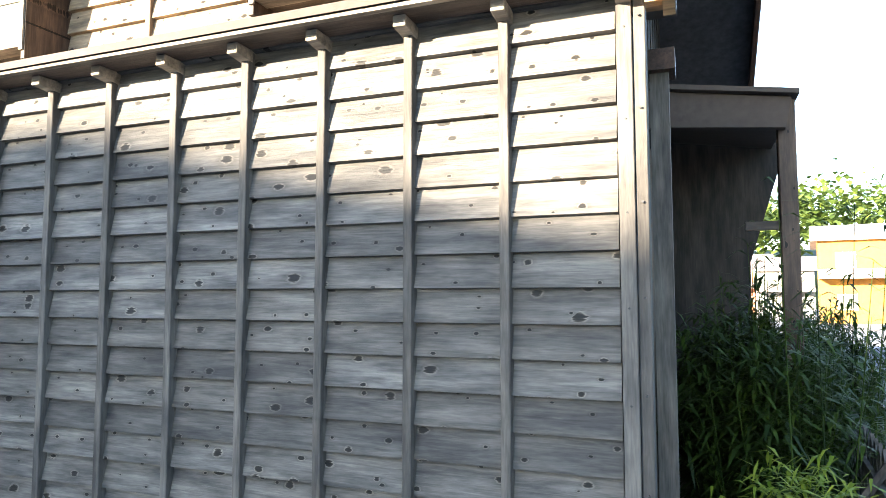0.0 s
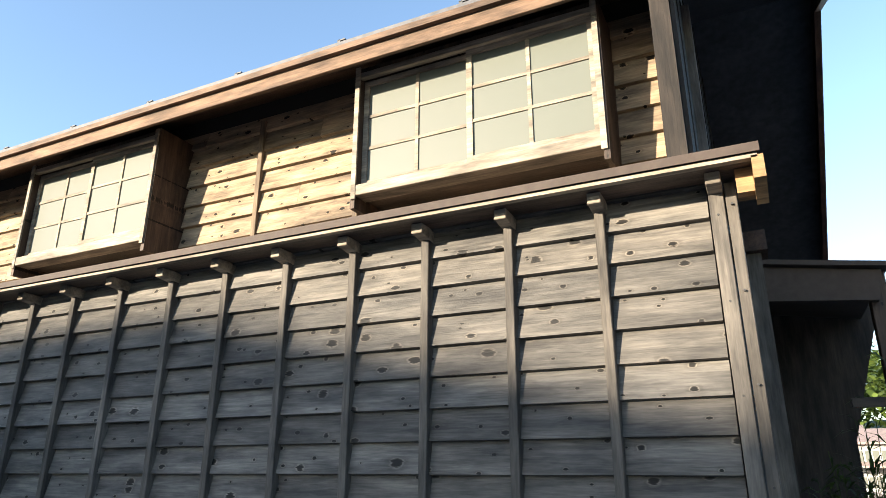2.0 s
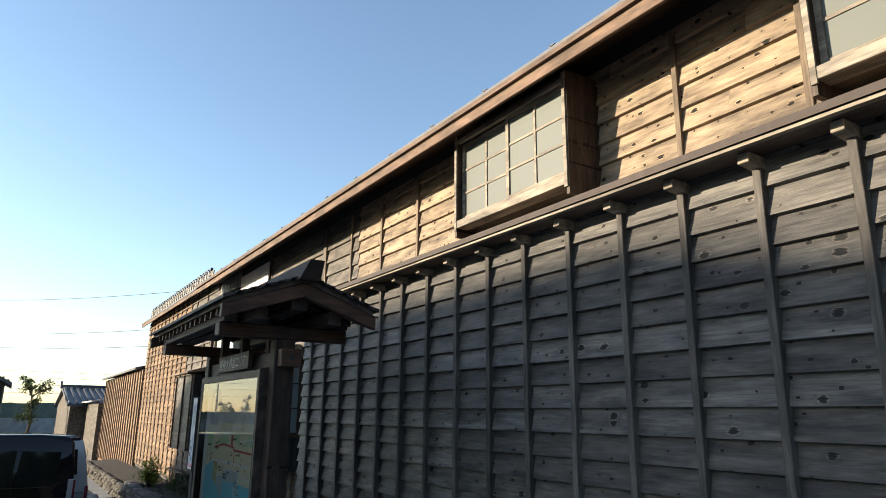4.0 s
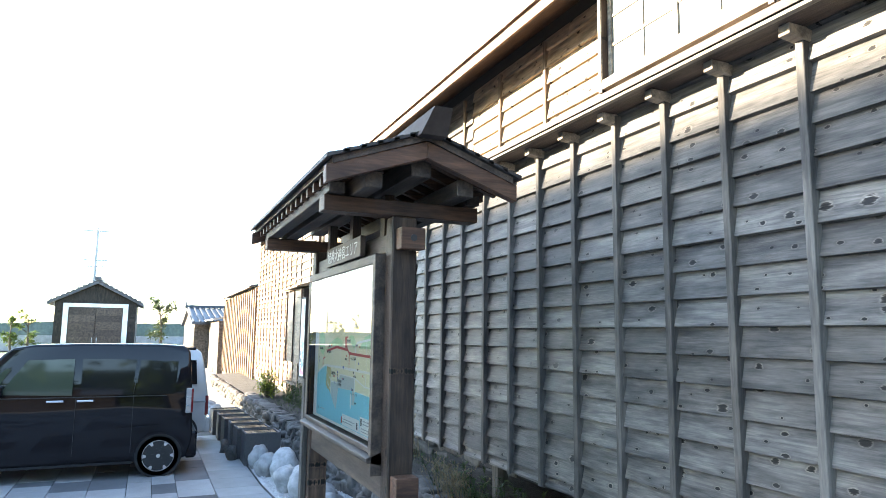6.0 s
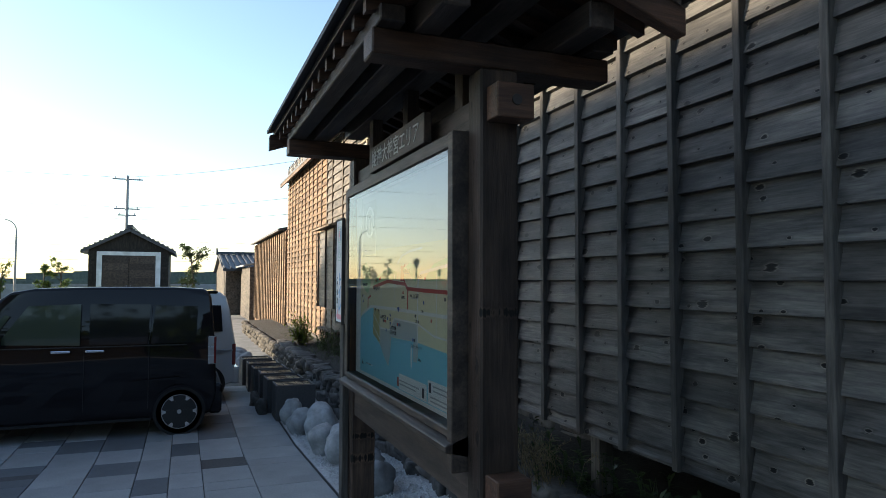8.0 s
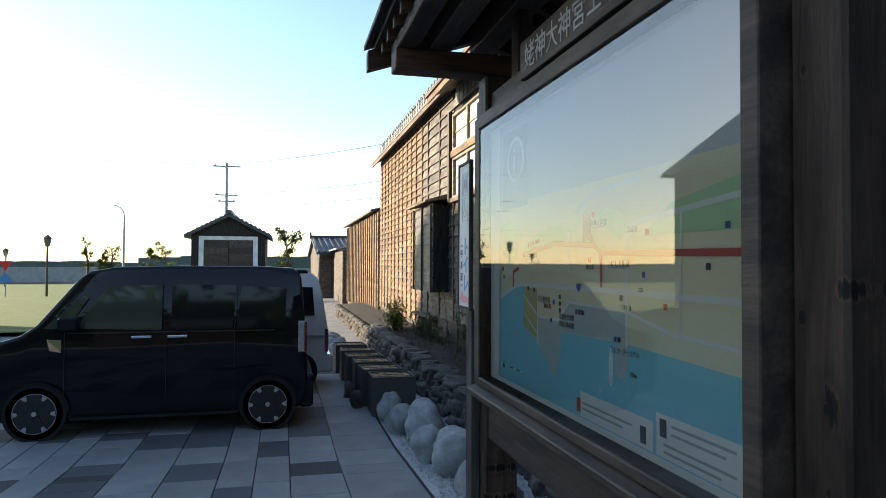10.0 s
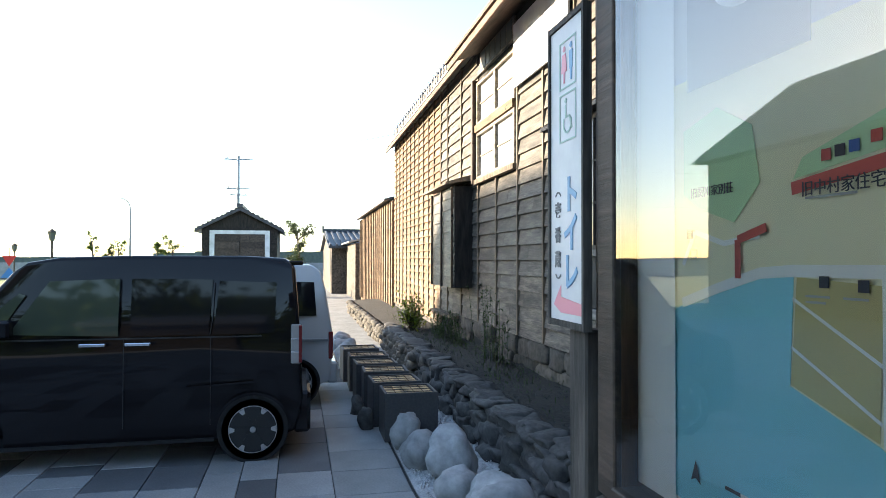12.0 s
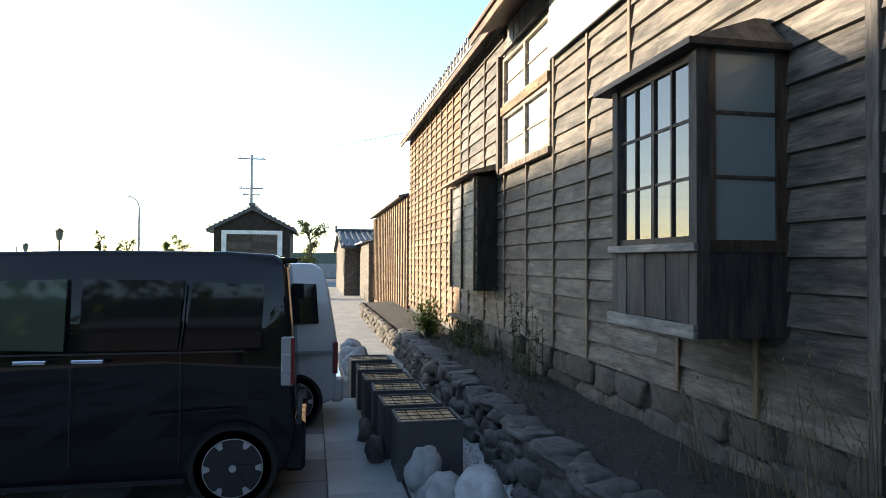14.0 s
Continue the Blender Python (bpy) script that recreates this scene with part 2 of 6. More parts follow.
M_SHINGLE = wood("dark_shingle", (0.05, 0.045, 0.042), (0.022, 0.02, 0.019), False, axis=0, rough=0.6)
M_CASE = wood("case_wood", (0.16, 0.085, 0.045), (0.085, 0.045, 0.025), False, axis=2, rough=0.5)
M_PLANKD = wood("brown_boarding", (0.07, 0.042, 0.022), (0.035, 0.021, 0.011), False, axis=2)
M_SKYGLASS = plain("old_window_glass", (0.03, 0.032, 0.032), 0.03, 0, 0.9)
# opaque; greenish lighter colour stands in for daylight seen through the cab
M_VANGLASS = plain("van_view_tint_glass", (0.045, 0.055, 0.04), 0.04, 0, 0.4)
M_FADED = plain("faint_pink_print", (0.75, 0.55, 0.52), 0.6)
M_FADED2 = plain("grey_print", (0.14, 0.145, 0.15), 0.6)
M_PALEGREY = wood("silvered_wood", (0.26, 0.25, 0.235), (0.14, 0.133, 0.125), False)
M_OLDDARK = wood("black_weathered_wood", (0.065, 0.06, 0.055), (0.025, 0.023, 0.022), False, axis=2)
M_PALEINK = plain("pale_carving", (0.42, 0.41, 0.38), 0.6)
M_MAPW = plain("map_white", (0.9, 0.91, 0.92), 0.5)
M_MAPLAND = plain("map_ochre", (0.88, 0.84, 0.62), 0.5)
M_MAPLAND2 = plain("map_sand", (0.6, 0.52, 0.25), 0.5)
M_MAPTOWN = plain("map_town_grey", (0.58, 0.64, 0.67), 0.5)
M_MAPGREY = plain("map_grey", (0.66, 0.68, 0.7), 0.5)
M_MAPG2 = plain("map_dark_grey", (0.45, 0.47, 0.5), 0.5)
M_MAPSEA = plain("map_blue", (0.3, 0.72, 0.88), 0.5)
M_MAPGREEN = plain("map_green", (0.56, 0.8, 0.5), 0.5)
M_MAPRED = plain("map_red", (0.6, 0.1, 0.09), 0.5)
M_MAPBLUE = plain("map_mark_blue", (0.05, 0.12, 0.4), 0.5)
M_MAPINK = plain("map_ink", (0.05, 0.05, 0.07), 0.5)
M_SIGNBLUE = plain("sign_character_blue", (0.17, 0.34, 0.52), 0.5)
M_SIGNPINK = plain("sign_faded_pink", (0.75, 0.3, 0.34), 0.5)
M_SIGNGREEN = plain("sign_faded_green", (0.35, 0.5, 0.42), 0.5)
SHADE_Z = 8.99
M_SLAT = wood("pale_slat", (0.5, 0.36, 0.2), (0.36, 0.25, 0.13), False)
M_PALEGLASS = plain("pale_bright_pane", (0.5, 0.51, 0.5), 0.08, 0, 0.6)
# bay cheek panes: pale base colour carries the sky's reflection
M_FROST_SKY = plain("frosted_sky_tint_glass", (0.2, 0.225, 0.225), 0.1, 0, 0.8)


# ---- building helpers ----
def bx(bm, x0, x1, y0, y1, z0, z1, m=None):
    v = [bm.verts.new((x, y, z)) for z in (z0, z1) for y in (y0, y1) for x in (x0, x1)]
    if m is not None:
        for q in v:
            q.co = m @ q.co
    for f in ((0, 2, 3, 1), (4, 5, 7, 6), (0, 1, 5, 4), (2, 6, 7, 3), (0, 4, 6, 2), (1, 3, 7, 5)):
        bm.faces.new([v[i] for i in f])
    return v


def prism(bm, pts, axis, a, b):
    """A polygon given in the two other axes, drawn out along an axis from a to b."""
    def at(p, d):
        q = list(p)
        q.insert(axis, d)
        return q
    lo = [bm.verts.new(at(p, a)) for p in pts]
    hi = [bm.verts.new(at(p, b)) for p in pts]
    n = len(pts)
    bm.faces.new(lo[::-1])
    bm.faces.new(hi)
    for i in range(n):
        bm.faces.new((lo[i], lo[(i + 1) % n], hi[(i + 1) % n], hi[i]))
    return lo + hi


def rod(bm, a, b, r0, r1=None, n=8):
    a, b = Vector(a), Vector(b)
    r1 = r0 if r1 is None else r1
    q = (b - a).to_track_quat("Z", "Y").to_matrix()
    rings = []
    for p, r in ((a, r0), (b, r1)):
        rings.append([bm.verts.new(p + q @ Vector((r * math.cos(2 * math.pi * i / n), r * math.sin(2 * math.pi * i / n), 0))) for i in range(n)])
    for i in range(n):
        bm.faces.new((rings[0][i], rings[0][(i + 1) % n], rings[1][(i + 1) % n], rings[1][i]))
    bm.faces.new(rings[0][::-1])
    bm.faces.new(rings[1])


def mesh_of(name, bm, mat, bevel=0.0, smooth=False):
    bmesh.ops.recalc_face_normals(bm, faces=bm.faces)
    if bevel:
        bmesh.ops.bevel(bm, geom=bm.edges[:], offset=bevel, segments=1, affect="EDGES")
    me = bpy.data.meshes.new(name)
    bm.to_mesh(me)
    bm.free()
    for x in mat if isinstance(mat, (list, tuple)) else (mat,):
        me.materials.append(x)
    if smooth:
        for f in me.polygons:
            f.use_smooth = True
    return me


ORIGIN = {}


def thing(name, label, category, at=(0, 0, 0), group="", kind=""):
    ob = new(name)
    ob.empty_display_size = 0.1
    ob.location = at
    ORIGIN[ob.name] = Vector(at)
    return tagged(ob, label, category, group, kind)


def part(name, bm, mat, parent, label="", bevel=0.0, smooth=False):
    """One mesh, given in world metres, under a thing or a part."""
    me = mesh_of(name, bm, mat, bevel, smooth)
    me.transform(Matrix.Translation(-ORIGIN[parent.name]))
    ob = new(name, me)
    ob.parent = parent
    ORIGIN[ob.name] = ORIGIN[parent.name]
    if label:
        ob["label"] = label
    if name in ("leaves", "stems", "crown", "wires", "nail_heads"):
        ob["kind"] = "stuff"
    return ob


def solid(name, bm, mat, label="", category="", group="", kind="", bevel=0.0, smooth=False):
    """A thing or a piece of the setting that is one mesh."""
    ob = new(name, mesh_of(name, bm, mat, bevel, smooth))
    ORIGIN[ob.name] = Vector((0, 0, 0))
    return tagged(ob, label, category, group, kind)


def piece(name, me, parent, m):
    ob = new(name, me)
    ob.parent = parent
    ob.matrix_basis = Matrix.Translation(-ORIGIN[parent.name]) @ m
    return ob


def box_part(name, dims, mat, parent, label="", bevel=0.0):
    bm = bmesh.new()
    bx(bm, *dims)
    return part(name, bm, mat, parent, label, bevel)


def rock_bm(bm, c, r, rng, sub=2, rough=0.22, m=None, square=1.0):
    tmp = bmesh.new()
    bmesh.ops.create_icosphere(tmp, subdivisions=sub, radius=1.0)
    off = Vector((rng.uniform(0, 99), rng.uniform(0, 99), rng.uniform(0, 99)))
    vs = []
    for v in tmp.verts:
        k = 1 + rough * 1.6 * noise.noise(v.co * 1.1 + off) + rough * 0.5 * noise.noise(v.co * 3.1 + off)
        q = Vector([math.copysign(abs(a) ** square, a) for a in v.co])
        p = Vector((q.x * r[0] * k, q.y * r[1] * k, q.z * r[2] * k))
        vs.append(bm.verts.new((m @ p if m is not None else p) + Vector(c)))
    for f in tmp.faces:
        bm.faces.new([vs[v.index] for v in f.verts])
    tmp.free()


def leaf(bm, p, d, length, width, droop=0.3):
    """A narrow bent leaf of four triangles."""
    d = d.normalized()
    side = d.cross(Vector((0, 0, 1)))
    if side.length < 1e-3:
        side = Vector((1, 0, 0))
    side = side.normalized() * width
    mid = p + d * length * 0.5
    tip = p + d * length - Vector((0, 0, droop * length))
    a, b, c, e = bm.verts.new(p), bm.verts.new(mid + side), bm.verts.new(mid - side), bm.verts.new(tip)
    bm.faces.new((a, b, c))
    bm.faces.new((b, e, c))


def ground_z(x):
    return -0.555 if x < -11.4 else -0.555 + (x + 11.4) * 0.05 if x < 0.5 else 0.04


def holed(bm, x0, x1, y0, y1, z0, z1, holes):
    """A wall along x with openings that go through it."""
    xs = sorted({x0, x1, *[h[0] for h in holes], *[h[1] for h in holes]})
    for a, b in zip(xs, xs[1:]):
        cuts = sorted((h[2], h[3]) for h in holes if h[0] < (a + b) / 2 < h[1])
        z = z0
        for c, d in cuts:
            if c > z:
                bx(bm, a, b, y0, y1, z, c)
            z = d
        if z1 > z:
            bx(bm, a, b, y0, y1, z, z1)


BOARDS = {}


def board_mesh(length, expo, mat):
    key = (round(length, 2), expo, mat.name)
    if key not in BOARDS:
        bm = bmesh.new()
        prism(bm, [(-0.040, 0.005), (-0.038, 0.019), (-0.024, expo * 0.55), (-0.007, expo + 0.014), (0.0, expo + 0.014), (-0.008, 0)], 0, 0.0, length - 0.002)
        BOARDS[key] = mesh_of("board", bm, mat)
    return BOARDS[key]


def clapboards(parent, x0, x1, y, z0, z1, expo, mat, holes=(), seg=1.8, seed=1, pitch=0.0, origin=0.0):
    rng = random.Random(seed)
    z, row = z0, 0
    while z < z1 - 0.03:
        spans = [(x0, x1)]
        for h in holes:
            if h[2] < z + expo * 0.7 and h[3] > z + expo * 0.3:
                spans = [s for a, b in spans for s in ((a, min(b, h[0])), (max(a, h[1]), b)) if s[1] - s[0] > 0.05]
        e = min(expo, z1 - z)
        for a, b in spans:
            x = a
            first = seg * ((row * 0.37) % 1 * 0.6 + 0.4)
            if pitch:
                first = origin + round((x + first - origin) / pitch) * pitch - x
            while x < b - 0.02:
                n = min(first, b - x)
                first = seg
                if b - x - n < 0.3:
                    n = b - x
                m = pose(x, y, z, rng.uniform(-0.7, 0.7), rng.uniform(-0.06, 0.06), 0)
                piece("board", board_mesh(n, round(e, 3), mat), parent, m)
                x += n
        z += expo
        row += 1


# ---- ground ----
bm = bmesh.new()
xs = [-400, -120, -60, -35, -25, -17, -13, -11.4, -7, -4, -2, 0.5, 4, 10, 30, 100, 400]
ys = [-400, -100, -40, -20, -8, -3, 0, 3, 8, 15, 40, 100, 400]
grid = [[bm.verts.new((x, y, ground_z(x) - 0.03)) for y in ys] for x in xs]
for i in range(len(xs) - 1):
    for j in range(len(ys) - 1):
        bm.faces.new((grid[i][j], grid[i + 1][j], grid[i + 1][j + 1], grid[i][j + 1]))
solid("ground", bm, M_GROUND, "pale grey worn ground sheet around the buildings", "ground", kind="structure")

bm = bmesh.new()
for a, b in zip((-17.5, -11.4), (-11.4, -4.95)):
    v = [bm.verts.new((x, y, ground_z(x) - 0.012)) for x, y in ((a, -4.5), (b, -4.5), (b, 1.62), (a, 1.62))]
    bm.faces.new(v)
pavement = solid("pavement", bm, M_BED, "forecourt of pale and dark grey concrete pavers", "pavement", kind="structure")

# strip of soil behind the low stone wall, and gravel before it
bm = bmesh.new()
rng = random.Random(5)
xs = [-30 + 0.5 * i for i in range(62)]
rows_y = [2.6, 2.75, 2.95, 3.2, 3.78]
g = []
for x in xs:
    base = ground_z(x) + 0.38
    g.append([bm.verts.new((x, y, base + 0.05 * (y - 2.45) + 0.035 * noise.noise(Vector((x * 2, y * 3, 1))))) for y in rows_y])
for i in range(len(xs) - 1):
    for j in range(len(rows_y) - 1):
        bm.faces.new((g[i][j], g[i + 1][j], g[i + 1][j + 1], g[i][j + 1]))
solid("soil_strip", bm, M_SOIL, "strip of dark bare soil along the foot of the building", "soil", kind="structure", smooth=True)

bm = bmesh.new()
for a, b in zip((-17.2, -11.4), (-11.4, 0.5)):
    v = [bm.verts.new((x, y, ground_z(x) + 0.005)) for x, y in ((a, 1.62), (b, 1.62), (b, 2.5), (a, 2.5))]
    bm.faces.new(v)
solid("gravel_bed", bm, M_GRAVEL, "bed of pale crushed gravel beside the pavers", "gravel", kind="structure")
bm = bmesh.new()
rng = random.Random(11)
for k in range(5200):
    x, y = rng.uniform(-16, -6.5), rng.uniform(1.66, 2.45)
    r = rng.uniform(0.008, 0.02)
    c = Vector((x, y, ground_z(x) + 0.01 + r * 0.3))
    v = [bm.verts.new(c + Vector((r * rng.uniform(.6, 1.2) * sx, r * rng.uniform(.6, 1.2) * sy, r * sz))) for sx, sy, sz in ((1, 0, 0), (-0.4, 0.9, 0.1), (-0.6, -0.8, 0), (0.1, 0, 0.9))]
    for f in ((0, 1, 3), (1, 2, 3), (2, 0, 3)):
        bm.faces.new([v[i] for i in f])
solid("gravel", bm, M_GRAVEL, "loose pale crushed gravel chips", "gravel", kind="stuff")

bm = bmesh.new()
v = [bm.verts.new(p) for p in ((-390, -390, -0.4), (-75, -390, -0.4), (-75, 200, -0.4), (-390, 200, -0.4))]
bm.faces.new(v)
solid("water", bm, plain("sea_water", (0.12, 0.17, 0.22), 0.12), "calm pale sea beyond the shore road", "sea", kind="structure")

# ---- lean-to along the front: boarded wall, ledge roof ----
LEAN_Y, LEAN_X0, LEAN_X1 = 2.74, -8.6, -0.285
bm = bmesh.new()
bx(bm, LEAN_X0, LEAN_X1 - 0.01, LEAN_Y + 0.002, LEAN_Y + 0.12, 0.44, 2.9)
bx(bm, LEAN_X0, LEAN_X0 + 0.12, LEAN_Y + 0.12, 3.58, 0.44, 2.9)
bx(bm, LEAN_X1 - 0.13, LEAN_X1 - 0.01, LEAN_Y + 0.12, 3.58, 0.2, 2.9)
wall_lean = solid("wall_lean_to", bm, M_DARK, "weathered grey clapboard wall of the lean-to, battened", "wall", kind="structure")
BATS = [-0.805 - 0.4413 * k for k in range(18)]
bmb = bmesh.new()
prism(bmb, [(-0.021, -0.052), (0.021, -0.052), (0.024, 0.0), (-0.024, 0.0)], 2, 0.0, 2.43)
bat_me = mesh_of("batten", bmb, M_BATTEN, 0.003)
rng = random.Random(3)
for x in BATS:
    piece("batten", bat_me, wall_lean, pose(x + rng.uniform(-0.006, 0.006), LEAN_Y - 0.012, 0.435, 0, rng.uniform(-0.25, 0.25), rng.uniform(-3, 3)))
bm = bmesh.new()
bx(bm, LEAN_X1 - 0.06, LEAN_X1 + 0.0, LEAN_Y - 0.06, LEAN_Y, 0.2, 2.86)
part("corner_batten", bm, M_BATTEN, wall_lean, bevel=0.003)
bm = bmesh.new()
bx(bm, LEAN_X1 + 0.006, LEAN_X1 + 0.05, LEAN_Y - 0.05, LEAN_Y + 0.06, 0.2, 2.86)
part("corner_board", bm, M_BATTEN, wall_lean, bevel=0.003)
# nails in the corner boards
bm = bmesh.new()
for k in range(7):
    for x in (LEAN_X1 - 0.03, LEAN_X1 + 0.028):
        rod(bm, (x, LEAN_Y - 0.063, 0.5 + 0.37 * k + (0.04 if x > LEAN_X1 else 0)), (x, LEAN_Y - 0.045, 0.5 + 0.37 * k + (0.04 if x > LEAN_X1 else 0)), 0.005, n=6)
part("nail_heads", bm, M_BLACKP, wall_lean)

ledge = thing("ledge_roof", "narrow brown sheet-metal ledge roof over the clapboard wall", "roof", (-4, 2.5, 2.9), kind="structure")
bm = bmesh.new()
prism(bm, [(2.475, 2.885), (2.475, 2.925), (3.57, 3.15), (3.57, 3.09), (2.53, 2.9)], 0, LEAN_X0 - 0.1, -0.13)
part("roof_sheet", bm, M_METAL, ledge)
bm = bmesh.new()
bx(bm, LEAN_X0 - 0.1, -0.14, 2.49, 2.525, 2.866, 2.884)
part("fascia_strip", bm, M_TRIM, ledge)
bm = bmesh.new()
bx(bm, LEAN_X0 - 0.1, -0.16, 2.526, 2.74, 2.877, 2.897)
part("soffit_board", bm, M_DARKX, ledge)
bm = bmesh.new()
prism(bm, [(2.585, 2.825), (2.8, 2.80), (2.8, 2.875), (2.585, 2.875)], 0, -0.03, 0.03)
brk = mesh_of("bracket", bm, M_TRIM, 0.003)
for x in BATS + [LEAN_X1 - 0.03]:
    piece("bracket", brk, ledge, pose(x, 0, 0))
bm = bmesh.new()
bx(bm, LEAN_X1 + 0.055, -0.165, 2.60, 2.70, 2.77, 2.875)
prism(bm, [(2.49, 2.78), (2.49, 2.875), (2.66, 2.875), (2.66, 2.73)], 0, -0.164, -0.12)
part("end_bracket", bm, M_PLANK, ledge, "honey-coloured sawn end bracket")

# ---- main front wall ----
WY, X_L, X_R = 3.6, -26.3, -0.42
WINS = [(-2.45, -0.92, 3.45, 4.36), (-5.98, -4.5, 3.45, 4.33)]
FWIN = (-16.66, -14.7, 2.57, 4.15)
TRAN = (-16.43, -14.75, 4.29, 4.57)
BAY = (-11.85, -10.88, 0.88, 2.42)
NOTCH = (-18.7, -17.05, 0.9, 2.5)
bm = bmesh.new()
holed(bm, -16.7, X_R, WY + 0.002, WY + 0.14, -0.2, 4.64, [*WINS, FWIN, BAY])
holed(bm, X_L, -16.7, WY + 0.002, WY + 0.14, -0.6, 4.74, [])
wall_front = solid("wall_front", bm, M_DARK, "long weathered brown clapboard front wall with battens", "wall", kind="structure")
UP_BATS = [-3.64 - 0.93 * k for k in range(-1, 8) if k not in (1, 2)]
FAR_BATS = [-13.68, -14.63, -17.75, -18.86, -19.5] + [-20.2 - 0.62 * k for k in range(10)]
MID_BATS = [-15.61, -16.61]


def upright(parent, x, y, z0, z1, mat, w=0.045, d=0.045):
    bm = bmesh.new()
    bx(bm, x - w / 2, x + w / 2, y - d, y, z0, z1)
    return part("batten", bm, mat, parent, bevel=0.003)


for x in UP_BATS:
    upright(wall_front, x, WY - 0.01, 3.1, 4.42, M_BATTEN_FAR)
for x in (-5.25, -1.75):
    upright(wall_front, x, WY - 0.01, 3.1, 3.3, M_BATTEN_FAR)
for x in FAR_BATS:
    upright(wall_front, x, WY - 0.01, 0.27 if x > -19.4 else -0.02, 4.42 if x > -16.7 else 4.72, M_BATTEN_FAR, 0.05, 0.04)
upright(wall_front, -12.77, WY - 0.01, 2.75, 4.42, M_BATTEN_FAR, 0.05, 0.04)
upright(wall_front, -12.0, WY - 0.01, 0.27, 0.8, M_BATTEN_FAR, 0.05, 0.04)
upright(wall_front, -11.1, WY - 0.01, 0.27, 0.8, M_BATTEN_FAR, 0.05, 0.04)
upright(wall_front, -10.21, WY - 0.01, 0.12, 4.3, M_BATTEN, 0.08, 0.045)
for x in MID_BATS:
    upright(wall_front, x, WY - 0.01, 0.27, 2.5, M_BATTEN_FAR, 0.05, 0.04)
upright(wall_front, X_R - 0.03, WY - 0.01, 3.1, 4.4, M_BATTEN, 0.06, 0.06)
upright(wall_front, X_R + 0.05, WY - 0.0, 2.9, 4.4, M_BATTEN, 0.05, 0.07)

# ---- roof of the near block ----
roof = thing("roof_near", "low gabled roof with brown fascia boards and snow stops", "roof", (-8, 3, 4.3), kind="structure")
RID_Y, RID_Z = 5.4, 5.55
bm = bmesh.new()
prism(bm, [(3.0, 4.44), (3.0, 4.47), (RID_Y, RID_Z + 0.06), (8.95, 4.06), (8.95, 4.0), (RID_Y, RID_Z)], 0, -16.55, 0.62)
part("roof_sheet", bm, M_ROOF, roof)
bm = bmesh.new()
bx(bm, -16.5, 0.6, 3.02, 3.05, 4.28, 4.435)
part("fascia_board", bm, M_FASCIA, roof, bevel=0.003)
bm = bmesh.new()
bx(bm, -16.52, 0.61, 2.985, 3.018, 4.385, 4.43)
part("drip_strip", bm, M_FASCIA, roof)
bm = bmesh.new()
prism(bm, [(3.05, 4.40), (3.05, 4.43), (3.9, 4.80), (3.9, 4.74)], 0, -16.5, 0.55)
part("soffit_board", bm, M_DARKX, roof)
bm = bmesh.new()
prism(bm, [(3.0, 4.25), (3.0, 4.44), (RID_Y, RID_Z), (8.95, 4.0), (8.95, 3.82), (RID_Y, RID_Z - 0.2)], 0, 0.55, 0.60)
part("barge_board", bm, M_DARKY, roof)
prj = bmesh.new()
bx(prj, -0.012, 0.012, 2.99, 3.02, 4.47, 4.515)
bx(prj, -0.012, 0.05, 2.99, 3.02, 4.505, 4.515)
stop_me = mesh_of("snow_stop", prj, M_ROOF)
for k in range(18):
    piece("snow_stop", stop_me, roof, pose(0.2 - 0.92 * k, 0.05, 0.01))

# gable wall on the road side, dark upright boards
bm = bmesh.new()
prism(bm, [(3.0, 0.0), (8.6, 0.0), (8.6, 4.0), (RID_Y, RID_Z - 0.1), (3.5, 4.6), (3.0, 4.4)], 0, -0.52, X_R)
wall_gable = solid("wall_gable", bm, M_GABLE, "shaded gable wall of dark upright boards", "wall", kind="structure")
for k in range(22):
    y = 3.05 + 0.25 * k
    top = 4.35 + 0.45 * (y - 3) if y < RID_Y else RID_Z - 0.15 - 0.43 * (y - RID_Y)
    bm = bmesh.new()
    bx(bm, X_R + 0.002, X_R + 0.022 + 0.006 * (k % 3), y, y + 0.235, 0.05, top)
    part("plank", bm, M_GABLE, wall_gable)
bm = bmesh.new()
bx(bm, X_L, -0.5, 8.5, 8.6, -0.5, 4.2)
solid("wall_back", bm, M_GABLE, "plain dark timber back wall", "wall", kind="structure")

